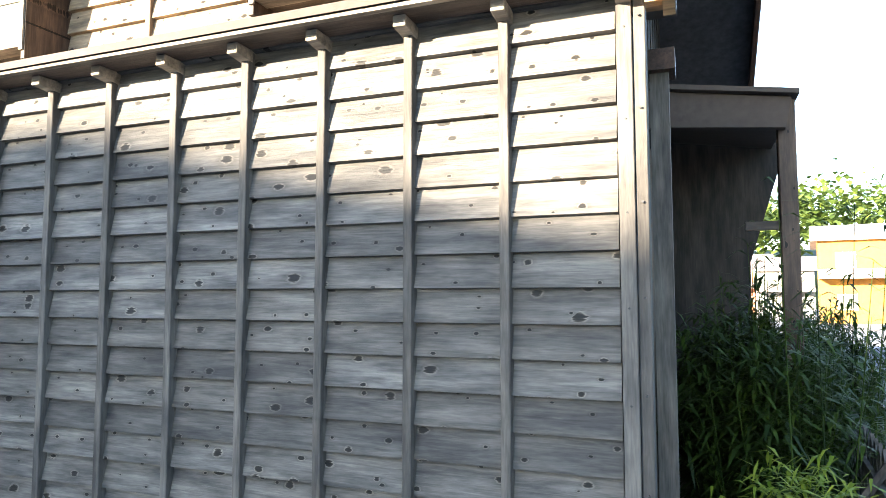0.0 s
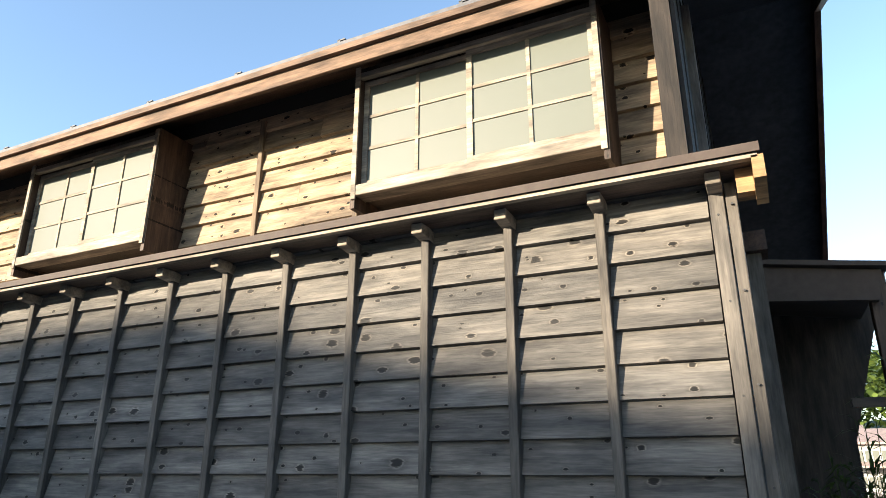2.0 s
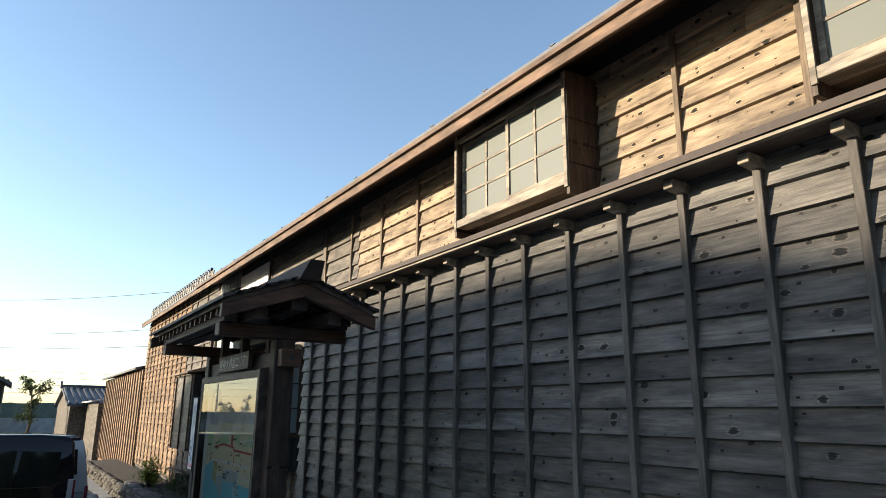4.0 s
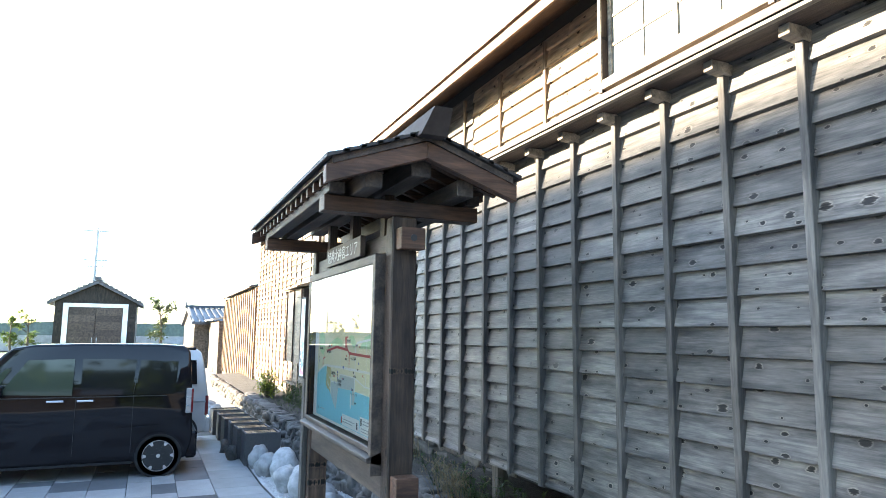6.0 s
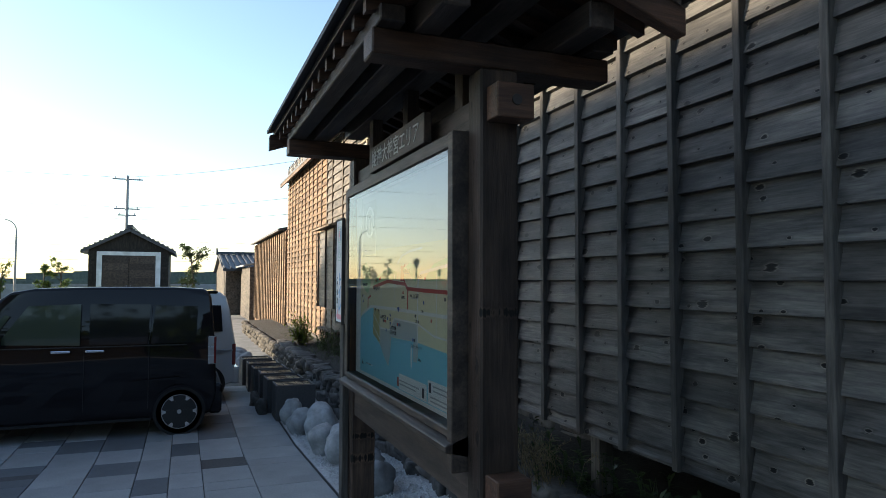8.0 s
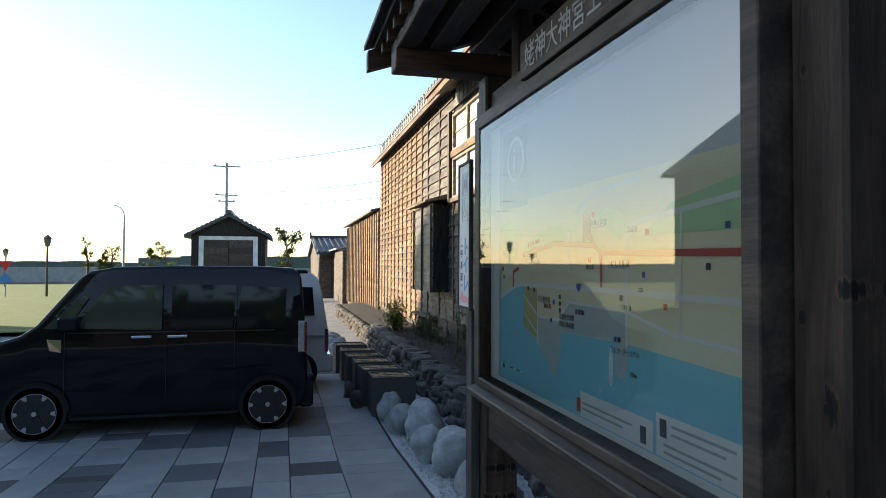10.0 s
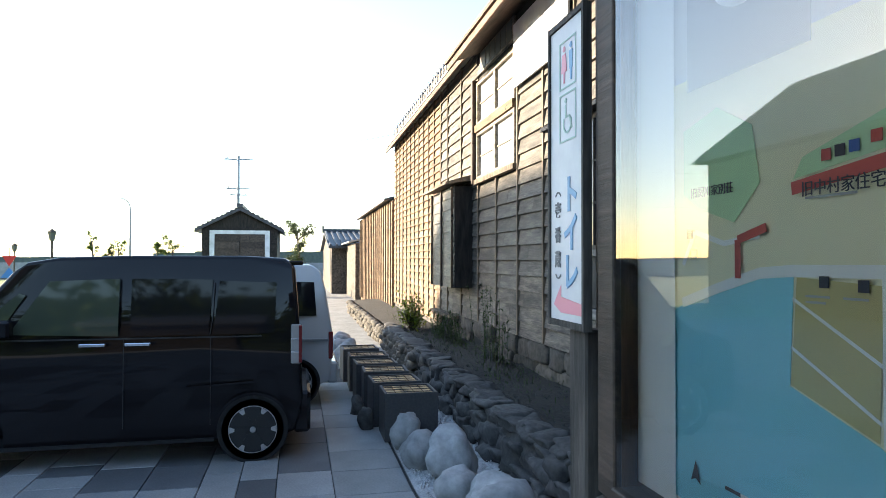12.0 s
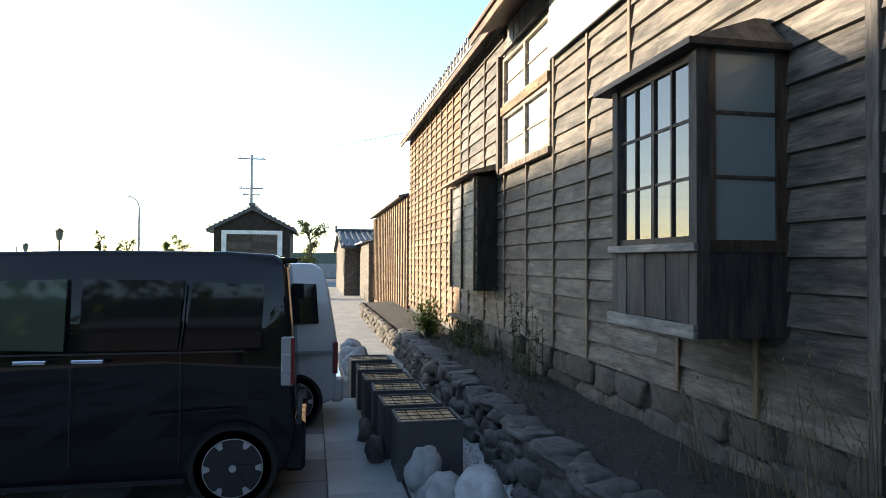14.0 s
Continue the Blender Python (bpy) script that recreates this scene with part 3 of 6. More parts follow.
# upper windows
def box_window(x0, x1, z0, z1, cols, label):
    """A projecting timber window box with two sliding sashes of frosted panes."""
    w = thing("window", label, "window", (x0, 3.24, z0), group="upper windows", kind="structure")
    yf = 3.24
    bm = bmesh.new()
    bx(bm, x0, x1, yf + 0.001, WY, z1 - 0.02, z1 + 0.02)
    bx(bm, x0 - 0.01, x0 + 0.025, yf - 0.01, WY, z0 - 0.16, z1 + 0.03)
    bx(bm, x1 - 0.025, x1 + 0.01, yf - 0.01, WY, z0 - 0.16, z1 + 0.03)
    part("casing", bm, M_DARKV, w, "dark timber side boards")
    bm = bmesh.new()
    bx(bm, x0 + 0.026, x1 - 0.026, yf - 0.02, yf + 0.12, z0 - 0.075, z0)
    part("window_sill", bm, M_TRIM, w, "pale timber sill", 0.004)
    bm = bmesh.new()
    bx(bm, x0 + 0.026, x1 - 0.026, yf + 0.125, WY - 0.03, z0 - 0.06, z0 - 0.02)
    part("soffit", bm, M_DARKX, w)
    bm = bmesh.new()
    bx(bm, x0 + 0.026, x1 - 0.026, yf - 0.012, yf + 0.03, z1 - 0.06, z1 - 0.021)
    part("head", bm, M_TRIM, w)
    for x in (x0, x1 - 0.035):
        bm = bmesh.new()
        bx(bm, x, x + 0.035, yf - 0.025, yf - 0.011, z0 - 0.1, z1 + 0.02)
        part("frame_edge", bm, M_TRIM, w)
    xm = (x0 + x1) / 2
    for a, b, y in ((x0 + 0.03, xm + 0.02, yf + 0.05), (xm - 0.02, x1 - 0.03, yf + 0.015)):
        sash = bmesh.new()
        for p, q in ((a, a + 0.04), (b - 0.04, b)):
            bx(sash, p, q, y, y + 0.03, z0, z1 - 0.06)
        bx(sash, a + 0.04, b - 0.04, y + 0.001, y + 0.029, z0, z0 + 0.05)
        bx(sash, a + 0.04, b - 0.04, y + 0.001, y + 0.029, z1 - 0.1, z1 - 0.06)
        xc = (a + b) / 2
        bx(sash, xc - 0.012, xc + 0.012, y + 0.004, y + 0.022, z0 + 0.05, z1 - 0.1)
        for k in (1, 2):
            zc = z0 + 0.05 + (z1 - z0 - 0.15) * k / 3
            bx(sash, a + 0.04, xc - 0.0125, y + 0.005, y + 0.021, zc - 0.011, zc + 0.011)
            bx(sash, xc + 0.0125, b - 0.04, y + 0.005, y + 0.021, zc - 0.011, zc + 0.011)
        s = part("sash", sash, M_TRIM, w, "pale timber sash with glazing bars")
        for c0, c1 in ((a + 0.04, xc - 0.012), (xc + 0.012, b - 0.04)):
            for k in range(3):
                h = (z1 - z0 - 0.15) / 3
                g = bmesh.new()
                bx(g, c0, c1, y + 0.014, y + 0.018, z0 + 0.05 + h * k, z0 + 0.05 + h * (k + 1))
                part("pane", g, M_FROST, s)
    bm = bmesh.new()
    bx(bm, x0 + 0.03, x1 - 0.03, WY - 0.015, WY - 0.003, z0 - 0.3, z0 - 0.1)
    part("apron_board", bm, M_PLANK, w, "honey-coloured plank below the sill")
    return w


box_window(-2.525, -0.84, 3.495, 4.37, 4, "projecting timber window with frosted panes, closed")
box_window(-6.05, -4.44, 3.485, 4.355, 4, "projecting timber window with pale frosted panes, closed")

# ---- the further block: roof, annex, far house ----
roof2 = thing("roof_far", "low roof of grey sheet with rows of snow guards", "roof", (-20, 3.3, 4.6), kind="structure")
bm = bmesh.new()
prism(bm, [(3.33, 4.66), (3.33, 4.71), (6.0, 5.72), (9.0, 4.72), (9.0, 4.66), (6.0, 5.64)], 0, -26.6, -16.56)
part("roof_sheet", bm, M_ROOF, roof2)
bm = bmesh.new()
bx(bm, -26.55, -16.56, 3.34, 3.375, 4.56, 4.655)
part("fascia_board", bm, M_FASCIA, roof2)
bm = bmesh.new()
prism(bm, [(3.38, 4.735), (3.4, 4.93), (3.42, 4.93), (3.41, 4.735)], 0, -25.0, -16.7)
part("snow_board", bm, M_TRIM, roof2, "pale snow guard board")
for k in range(30):
    x = -24.9 + 0.27 * k
    box_part("snow_guard", (x, x + 0.04, 3.36, 3.378, 4.73, 4.96), M_STEEL, roof2)
    box_part("guard_knob", (x - 0.03, x + 0.07, 3.39, 3.45, 4.961, 5.03), M_ROOF, roof2)

annex = thing("annex", "lower boarded annex at the end of the building", "building", (-30, 3.6, -0.5), kind="structure")
bm = bmesh.new()
bx(bm, -37.0, -26.35, 3.55, 8.0, -0.6, 3.1)
part("wall", bm, M_BOARD_SUNLIT, annex)
for k in range(22):
    bm = bmesh.new()
    bx(bm, -36.95, -26.36, 3.515, 3.548, -0.4 + 0.158 * k, -0.405 + 0.158 * (k + 1))
    part("board", bm, M_BOARD_SUNLIT, annex)
for k in range(18):
    bm = bmesh.new()
    bx(bm, -26.6 - 0.6 * k, -26.55 - 0.6 * k, 3.475, 3.514, -0.4, 3.08)
    part("batten", bm, M_BATTEN_FAR, annex)
bm = bmesh.new()
prism(bm, [(3.3, 3.1), (3.3, 3.17), (8.0, 4.3), (8.0, 4.2)], 0, -37.2, -26.62)
part("roof", bm, M_ROOF, annex)

house = thing("far_house", "small boarded house with a blue-grey tiled gable roof", "house", (-49, 4.0, -0.6))
bm = bmesh.new()
prism(bm, [(-55, -0.6), (-43, -0.6), (-43, 2.0), (-49, 2.9), (-55, 2.0)], 1, 2.5, 7.0)
part("wall", bm, M_BOARD_FAR, house)
for s_ in (-1, 1):
    bm = bmesh.new()
    prism(bm, [(-49, 2.93), (-49, 3.06), (-49 + s_ * 6.8, 2.04), (-49 + s_ * 6.8, 1.9)], 1, 2.3, 7.2)
    part("roof", bm, M_TILE, house)
    for k in range(14):
        y = 2.42 + 0.34 * k
        bm = bmesh.new()
        prism(bm, [(-49 + s_ * 0.1, 3.05), (-49 + s_ * 0.1, 3.13), (-49 + s_ * 6.8, 2.11), (-49 + s_ * 6.8, 2.03)], 1, y - 0.05, y + 0.05)
        part("roof_roll", bm, M_TILE, house)
bm = bmesh.new()
bx(bm, -49.2, -48.8, 2.25, 7.2, 3.07, 3.24)
part("ridge", bm, M_TILE, house)
bm = bmesh.new()
bx(bm, -49.12, -48.88, 2.2, 2.3, 3.0, 3.45)
part("ridge_end", bm, M_TILE, house)
house2 = thing("lean_shed", "low dark boarded shed with a pale sheet roof", "shed", (-40, 3.8, -0.5))
bm = bmesh.new()
bx(bm, -42.6, -37.05, 3.3, 7.0, -0.6, 2.05)
part("wall", bm, M_BOARD_FAR, house2)
bm = bmesh.new()
prism(bm, [(3.0, 2.08), (3.0, 2.15), (7.2, 2.9), (7.2, 2.8)], 0, -42.7, -37.22)
part("roof", bm, M_STEEL, house2)

# boathouse straight ahead
shed = thing("boathouse", "dark boarded boathouse with white-framed double doors", "shed", (-40, -1.7, -0.5))
bm = bmesh.new()
prism(bm, [(-3.6, -0.5), (0.3, -0.5), (0.3, 2.95), (-1.65, 3.95), (-3.6, 2.95)], 0, -46, -40)
part("wall", bm, M_GABLE, shed)
for s in (-1, 1):
    bm = bmesh.new()
    prism(bm, [(-1.65, 3.93), (-1.65, 4.12), (-1.65 + s * 2.3, 2.92), (-1.65 + s * 2.3, 2.75)], 0, -46.2, -39.75)
    part("roof", bm, M_ROOF, shed)
    for k in range(9):
        bm = bmesh.new()
        y = -1.65 + s * (0.2 + 0.24 * k)
        z = 4.12 - (abs(y + 1.65)) * 0.52
        bx(bm, -46.2, -39.7, y - 0.05, y + 0.05, z, z + 0.05)
        part("roof_roll", bm, M_ROOF, shed)
bm = bmesh.new()
bx(bm, -46.2, -39.65, -1.8, -1.5, 4.1, 4.28)
part("ridge", bm, M_ROOF, shed)
for k in range(26):
    bm = bmesh.new()
    z = -0.5 + 0.135 * k
    bx(bm, -39.998, -39.975, -3.58, 0.28, z, z + 0.125)
    part("board", bm, M_GABLE, shed)
bm = bmesh.new()
for a, b, c, d in ((-3.2, -2.95, -0.5, 2.85), (-0.35, -0.1, -0.5, 2.85), (-2.95, -0.35, 2.65, 2.85)):
    bx(bm, -39.97, -39.9, a, b, c, d)
part("door_frame", bm, M_WHITE, shed, "white painted door frame")
for a, b in ((-2.94, -1.66), (-1.64, -0.36)):
    d = bmesh.new()
    bx(d, -39.97, -39.93, a, b, -0.45, 2.64)
    door = part("door", d, M_DARKX, shed, "dark boarded door leaf")
    for k in range(8):
        q = bmesh.new()
        bx(q, -39.928, -39.91, a + 0.03, b - 0.03, -0.4 + 0.38 * k, -0.4 + 0.38 * k + 0.34)
        part("slat", q, M_DARKX, door)
    q = bmesh.new()
    yy = b - 0.1 if a < -2 else a + 0.1
    bx(q, -39.91, -39.87, yy - 0.02, yy + 0.02, 0.75, 1.05)
    part("handle", q, M_STEEL, door)

shed.scale = (1.457,) * 3
shed.location = (-60.4, -3.82, -1.31)

# ---- bay window on the front wall ----
bay = thing("bay_window", "weathered timber bay window with divided panes above a boarded apron", "window", (-11.3, 3.05, 0.8), kind="structure")
bx0, bx1, by, bz0, bz1 = -11.90, -10.83, 2.99, 0.86, 2.45
for x in (bx0, bx1 - 0.08):
    box_part("post", (x, x + 0.08, by, by + 0.08, bz0 - 0.06, bz1), M_OLDDARK, bay)
box_part("sill_rail", (bx0 - 0.02, bx1 + 0.02, by - 0.03, by - 0.002, 1.295, 1.345), M_PALEGREY, bay, "grey weathered rail", 0.004)
box_part("bottom_rail", (bx0 - 0.02, bx1 + 0.02, by - 0.035, by - 0.002, bz0 - 0.06, bz0 + 0.02), M_PALEGREY, bay, "grey weathered rail", 0.004)
for k in range(7):
    x = bx0 + 0.082 + k * 0.1295
    box_part("apron_plank", (x, x + 0.126, by + 0.006 * (k % 2), by + 0.03, bz0 + 0.022, 1.293), M_OLDDARK, bay)
wb = bmesh.new()
bx(wb, bx0 + 0.08, bx1 - 0.08, by + 0.02, by + 0.06, 1.347, 1.385)
bx(wb, bx0 + 0.08, bx1 - 0.08, by + 0.02, by + 0.06, bz1 - 0.05, bz1)
xm = (bx0 + bx1) / 2
gw = (bx1 - bx0 - 0.16) / 4
for k in range(5):
    x = bx0 + 0.08 + gw * k
    w = 0.02 if k in (0, 2, 4) else 0.009
    bx(wb, max(x - w, bx0 + 0.08), min(x + w, bx1 - 0.08), by + 0.022, by + 0.055, 1.385, bz1 - 0.05)
for k in (1, 2):
    z = 1.385 + (bz1 - 1.435) * k / 3
    bx(wb, bx0 + 0.1, bx1 - 0.1, by + 0.026, by + 0.05, z - 0.009, z + 0.009)
sash = part("sash", wb, M_DARKV, bay, "dark timber glazing bars")
for i in range(4):
    for k in range(3):
        h = (bz1 - 1.435) / 3
        x = bx0 + 0.08 + gw * i
        box_part("pane", (x + 0.01, x + gw - 0.01, by + 0.036, by + 0.04, 1.385 + h * k, 1.385 + h * (k + 1)), M_SKYGLASS, sash)
# side cheeks
for x in (bx0, bx1 - 0.03):
    box_part("cheek_apron", (x, x + 0.03, by + 0.081, WY - 0.01, bz0 - 0.06, 1.29), M_OLDDARK, bay)
    box_part("cheek_rail", (x - 0.006, x + 0.036, by + 0.081, WY - 0.01, 1.291, 1.36), M_DARKV, bay)
    box_part("cheek_glass", (x + 0.012, x + 0.016, by + 0.12, WY - 0.1, 1.361, bz1), M_FROST_SKY, bay)
    q = bmesh.new()
    bx(q, x, x + 0.03, by + 0.081, by + 0.12, 1.361, bz1)
    bx(q, x, x + 0.03, WY - 0.1, WY - 0.01, 1.361, bz1)
    bx(q, x + 0.004, x + 0.026, by + 0.12, WY - 0.1, 1.71, 1.73)
    bx(q, x + 0.004, x + 0.026, by + 0.12, WY - 0.1, 2.08, 2.10)
    part("cheek_frame", q, M_DARKV, bay)
q = bmesh.new()
bx(q, bx0 - 0.15, bx1 + 0.06, by - 0.08, WY - 0.04, bz1 + 0.002, bz1 + 0.04)
part("roof_edge", q, M_DARKX, bay, "thin dark roof edge")
q = bmesh.new()
lo = [q.verts.new(p) for p in ((bx0 - 0.13, by - 0.06, bz1 + 0.042), (bx1 + 0.04, by - 0.06, bz1 + 0.042), (bx1 + 0.04, WY - 0.045, bz1 + 0.042), (bx0 - 0.13, WY - 0.045, bz1 + 0.042))]
hi = [q.verts.new(p) for p in ((bx0 + 0.12, WY - 0.12, bz1 + 0.26), (bx1 - 0.16, WY - 0.12, bz1 + 0.26), (bx1 - 0.16, WY - 0.045, bz1 + 0.26), (bx0 + 0.12, WY - 0.045, bz1 + 0.26))]
q.faces.new(hi)
q.faces.new(lo[::-1])
for k in range(4):
    q.faces.new((lo[k], lo[(k + 1) % 4], hi[(k + 1) % 4], hi[k]))
part("roof", q, M_BATTEN_FAR, bay, "small hipped boarded roof")
# near-black sheet in place of the unlit room behind the bay
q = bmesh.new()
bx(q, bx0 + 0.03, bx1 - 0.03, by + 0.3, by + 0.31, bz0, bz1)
part("unlit_room_sheet", q, M_DARK, bay)

# tall windows further on
fw = thing("tall_window", "tall timber window of four bright panes in two tiers", "window", (-15.3, 3.55, 2.5), kind="structure")
for z0, z1 in ((2.57, 3.33), (3.45, 4.15)):
    q = bmesh.new()
    x0, x1 = FWIN[0], FWIN[1]
    for a, b in ((x0, x0 + 0.07), (x1 - 0.07, x1)):
        bx(q, a, b, WY - 0.06, WY + 0.06, z0, z1)
    bx(q, x0 + 0.07, x1 - 0.07, WY - 0.055, WY + 0.055, z0, z0 + 0.05)
    bx(q, x0 + 0.07, x1 - 0.07, WY - 0.055, WY + 0.055, z1 - 0.05, z1)
    xm = (x0 + x1) / 2
    bx(q, xm - 0.04, xm + 0.04, WY - 0.05, WY + 0.05, z0 + 0.05, z1 - 0.05)
    s = part("sash", q, M_TRIM, fw, "pale timber sash")
    zc = (z0 + z1) / 2
    for a, b in ((x0 + 0.07, xm - 0.04), (xm + 0.04, x1 - 0.07)):
        box_part("glazing_bar", (a, b, WY - 0.02, WY + 0.02, zc - 0.012, zc + 0.012), M_TRIM, s)
        for c, d in ((z0 + 0.05, zc - 0.012), (zc + 0.012, z1 - 0.05)):
            box_part("pane", (a, b, WY - 0.002, WY + 0.002, c, d), M_PALEGLASS, s)
box_part("mullion_rail", (FWIN[0], FWIN[1], WY - 0.09, WY + 0.06, 3.332, 3.448), M_PLANK, fw)
box_part("window_sill", (FWIN[0] - 0.05, FWIN[1] + 0.05, WY - 0.1, WY - 0.03, 2.49, 2.565), M_BATTEN_FAR, fw)
box_part("jamb", (FWIN[0] - 0.12, FWIN[0] - 0.01, WY - 0.12, WY - 0.03, 2.5, 4.2), M_DARKV, fw)
bm = bmesh.new()
for k in range(40):
    a = FWIN[0] + k * 0.049
    v = [bm.verts.new((a + dx, WY + 0.11 + 0.02 * ((k + i) % 2), z)) for i, (dx, z) in enumerate(((0, 2.57), (0.049, 2.57), (0.049, 4.15), (0, 4.15)))]
    v[1].co.y = v[2].co.y = WY + 0.11 + 0.02 * ((k + 1) % 2)
    v[3].co.y = v[0].co.y
    bm.faces.new(v)
solid("curtain", bm, M_CURTAIN, "white pleated curtain behind the tall window", "curtain")
tw = thing("transom_window", "low strip window under the eave with small panes", "window", (-15.1, 3.55, 4.15), kind="structure")
box_part("frame", (TRAN[0], TRAN[1], WY - 0.05, WY - 0.012, TRAN[2] - 0.03, TRAN[3] + 0.02), M_TRIM, tw)
for k in range(6):
    w = (TRAN[1] - TRAN[0] - 0.1) / 6
    a = TRAN[0] + 0.05 + w * k
    box_part("pane", (a + 0.02, a + w - 0.02, WY - 0.058, WY - 0.051, TRAN[2], TRAN[3] - 0.01), M_FROST, tw)

# projecting boarded box
box = thing("boarded_box", "projecting dark boarded shutter box under a small roof", "shutter box", (-18, 3.3, 0.7), kind="structure")
N0, N1, NY = -18.75, -17.0, 3.24
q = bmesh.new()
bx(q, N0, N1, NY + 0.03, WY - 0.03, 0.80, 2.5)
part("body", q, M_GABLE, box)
for k in range(9):
    q = bmesh.new()
    prism(q, [(NY, 0.80 + 0.19 * k), (NY + 0.018, 0.80 + 0.19 * (k + 1)), (NY + 0.028, 0.80 + 0.19 * (k + 1)), (NY + 0.028, 0.80 + 0.19 * k)], 0, N0, N1)
    part("board", q, M_BOARD, box)
for x in (N0 + 0.02, (N0 + N1) / 2, N1 - 0.03):
    box_part("batten", (x - 0.025, x + 0.025, NY - 0.035, NY - 0.001, 0.80, 2.5), M_DARKV, box)
q = bmesh.new()
prism(q, [(NY - 0.16, 2.52), (NY - 0.16, 2.555), (WY - 0.03, 2.7), (WY - 0.03, 2.6)], 0, N0 - 0.2, N1 + 0.12)
part("roof", q, M_BATTEN_FAR, box)

# white banner on the wall, lettering not legible
ban = thing("banner", "large white banner with faint red lettering on the wall", "banner", (-13.3, 3.5, 3.5))
q = bmesh.new()
bx(q, -14.62, -12.80, WY - 0.1, WY - 0.075, 3.55, 4.40)
part("board", q, M_WHITE, ban)
for k in range(5):
    box_part("bar", (-14.5 + 0.34 * k, -14.27 + 0.34 * k, WY - 0.104, WY - 0.101, 3.8, 4.15), M_FADED, ban, "faint pink lettering bar")

# ---- information kiosk ----
kio = thing("information_kiosk", "dark-stained timber map kiosk with a small gabled roof", "kiosk", (-6.3, 1.4, -0.2))
KX0, KX1, KY = -7.49, -5.565, 1.40
for x in (KX0, KX1):
    box_part("post", (x - 0.06, x + 0.06, KY - 0.065, KY + 0.085, ground_z(x) - 0.05, 2.164), M_DARKV, kio, bevel=0.008)
    # cross tie ends that show through the posts
for x in (KX1,):
    box_part("tie_end", (x + 0.061, x + 0.155, KY - 0.045, KY + 0.1, 1.965, 2.09), M_DARKY, kio, "sawn brown tie end", 0.004)
    box_part("foot_tie_end", (x + 0.061, x + 0.165, KY - 0.05, KY + 0.08, 0.585, 0.715), M_DARKY, kio, "sawn brown tie end", 0.004)
    q = bmesh.new()
    rod(q, (x + 0.15, KY + 0.03, 2.03), (x + 0.158, KY + 0.03, 2.03), 0.02, n=10)
    part("bolt", q, M_BLACKP, kio)
box_part("tie_end", (KX0 - 0.155, KX0 - 0.061, KY - 0.045, KY + 0.1, 1.965, 2.09), M_DARKY, kio, "", 0.004)
box_part("top_rail", (KX0 + 0.061, KX1 - 0.061, KY - 0.04, KY + 0.05, 1.97, 2.08), M_DARKX, kio, bevel=0.004)
box_part("bottom_rail", (KX0 + 0.061, KX1 - 0.061, KY - 0.05, KY + 0.05, 0.56, 0.72), M_DARKX, kio, bevel=0.004)
q = bmesh.new()
prism(q, [(KY - 0.15, 0.765), (KY - 0.15, 0.79), (KY - 0.06, 0.825), (KY + 0.03, 0.825), (KY + 0.03, 0.74), (KY - 0.06, 0.74)], 0, KX0 + 0.065, KX1 - 0.065)
part("ledge", q, M_DARKX, kio, "worn projecting sill board", 0.004)
fb = bmesh.new()
MX0, MX1, MZ0, MZ1, MY = -7.325, -5.63, 0.81, 1.955, 1.29
bx(fb, MX0 - 0.104, MX0 - 0.037, MY - 0.006, MY + 0.012, MZ0, MZ1)
bx(fb, MX1 - 0.05, MX1, MY - 0.015, KY - 0.041, MZ0 - 0.12, MZ1)
bx(fb, MX0 - 0.037, MX1 - 0.05, MY - 0.012, KY - 0.041, MZ1 - 0.055, MZ1)
bx(fb, MX0 - 0.037, MX1 - 0.05, MY - 0.012, KY - 0.041, MZ0, MZ0 + 0.03)
part("map_frame", fb, M_DARKX, kio, "black-brown case frame", 0.003)
box_part("case_side", (MX0 - 0.1, MX0 - 0.061, MY + 0.0125, KY - 0.041, MZ0, MZ1), M_CASE, kio, "reddish brown inner side of the map case")
q = bmesh.new()
bx(q, -6.86, -5.98, KY - 0.115, KY - 0.08, 1.975, 2.11)
nb = part("name_board", q, M_DARKX, kio, "dark name board with pale carved characters", 0.003)
for x in (-7.15, -6.5, -5.8):
    box_part("strut", (x - 0.04, x + 0.04, KY - 0.03, KY + 0.03, 2.081, 2.36), M_DARKV, kio)
# roof frame
for x in (KX0, KX1):
    box_part("cross_beam", (x - 0.06, x + 0.06, 0.93, 1.88, 2.165, 2.255), M_DARKY, kio, bevel=0.005)
for y in (0.985, 1.815):
    box_part("edge_beam", (-7.62, -5.44, y - 0.045, y + 0.045, 2.256, 2.315), M_DARKX, kio, bevel=0.005)
for y in (KY - 0.27, KY + 0.27):
    box_part("purlin", (-7.72, -5.24, y - 0.05, y + 0.05, 2.256, 2.35), M_DARKX, kio, bevel=0.005)
box_part("ridge_beam", (-7.72, -5.24, KY - 0.06, KY + 0.06, 2.34, 2.455), M_DARKX, kio, bevel=0.005)
def kroof(y):
    return 2.525 - abs(y - KY) * 0.36


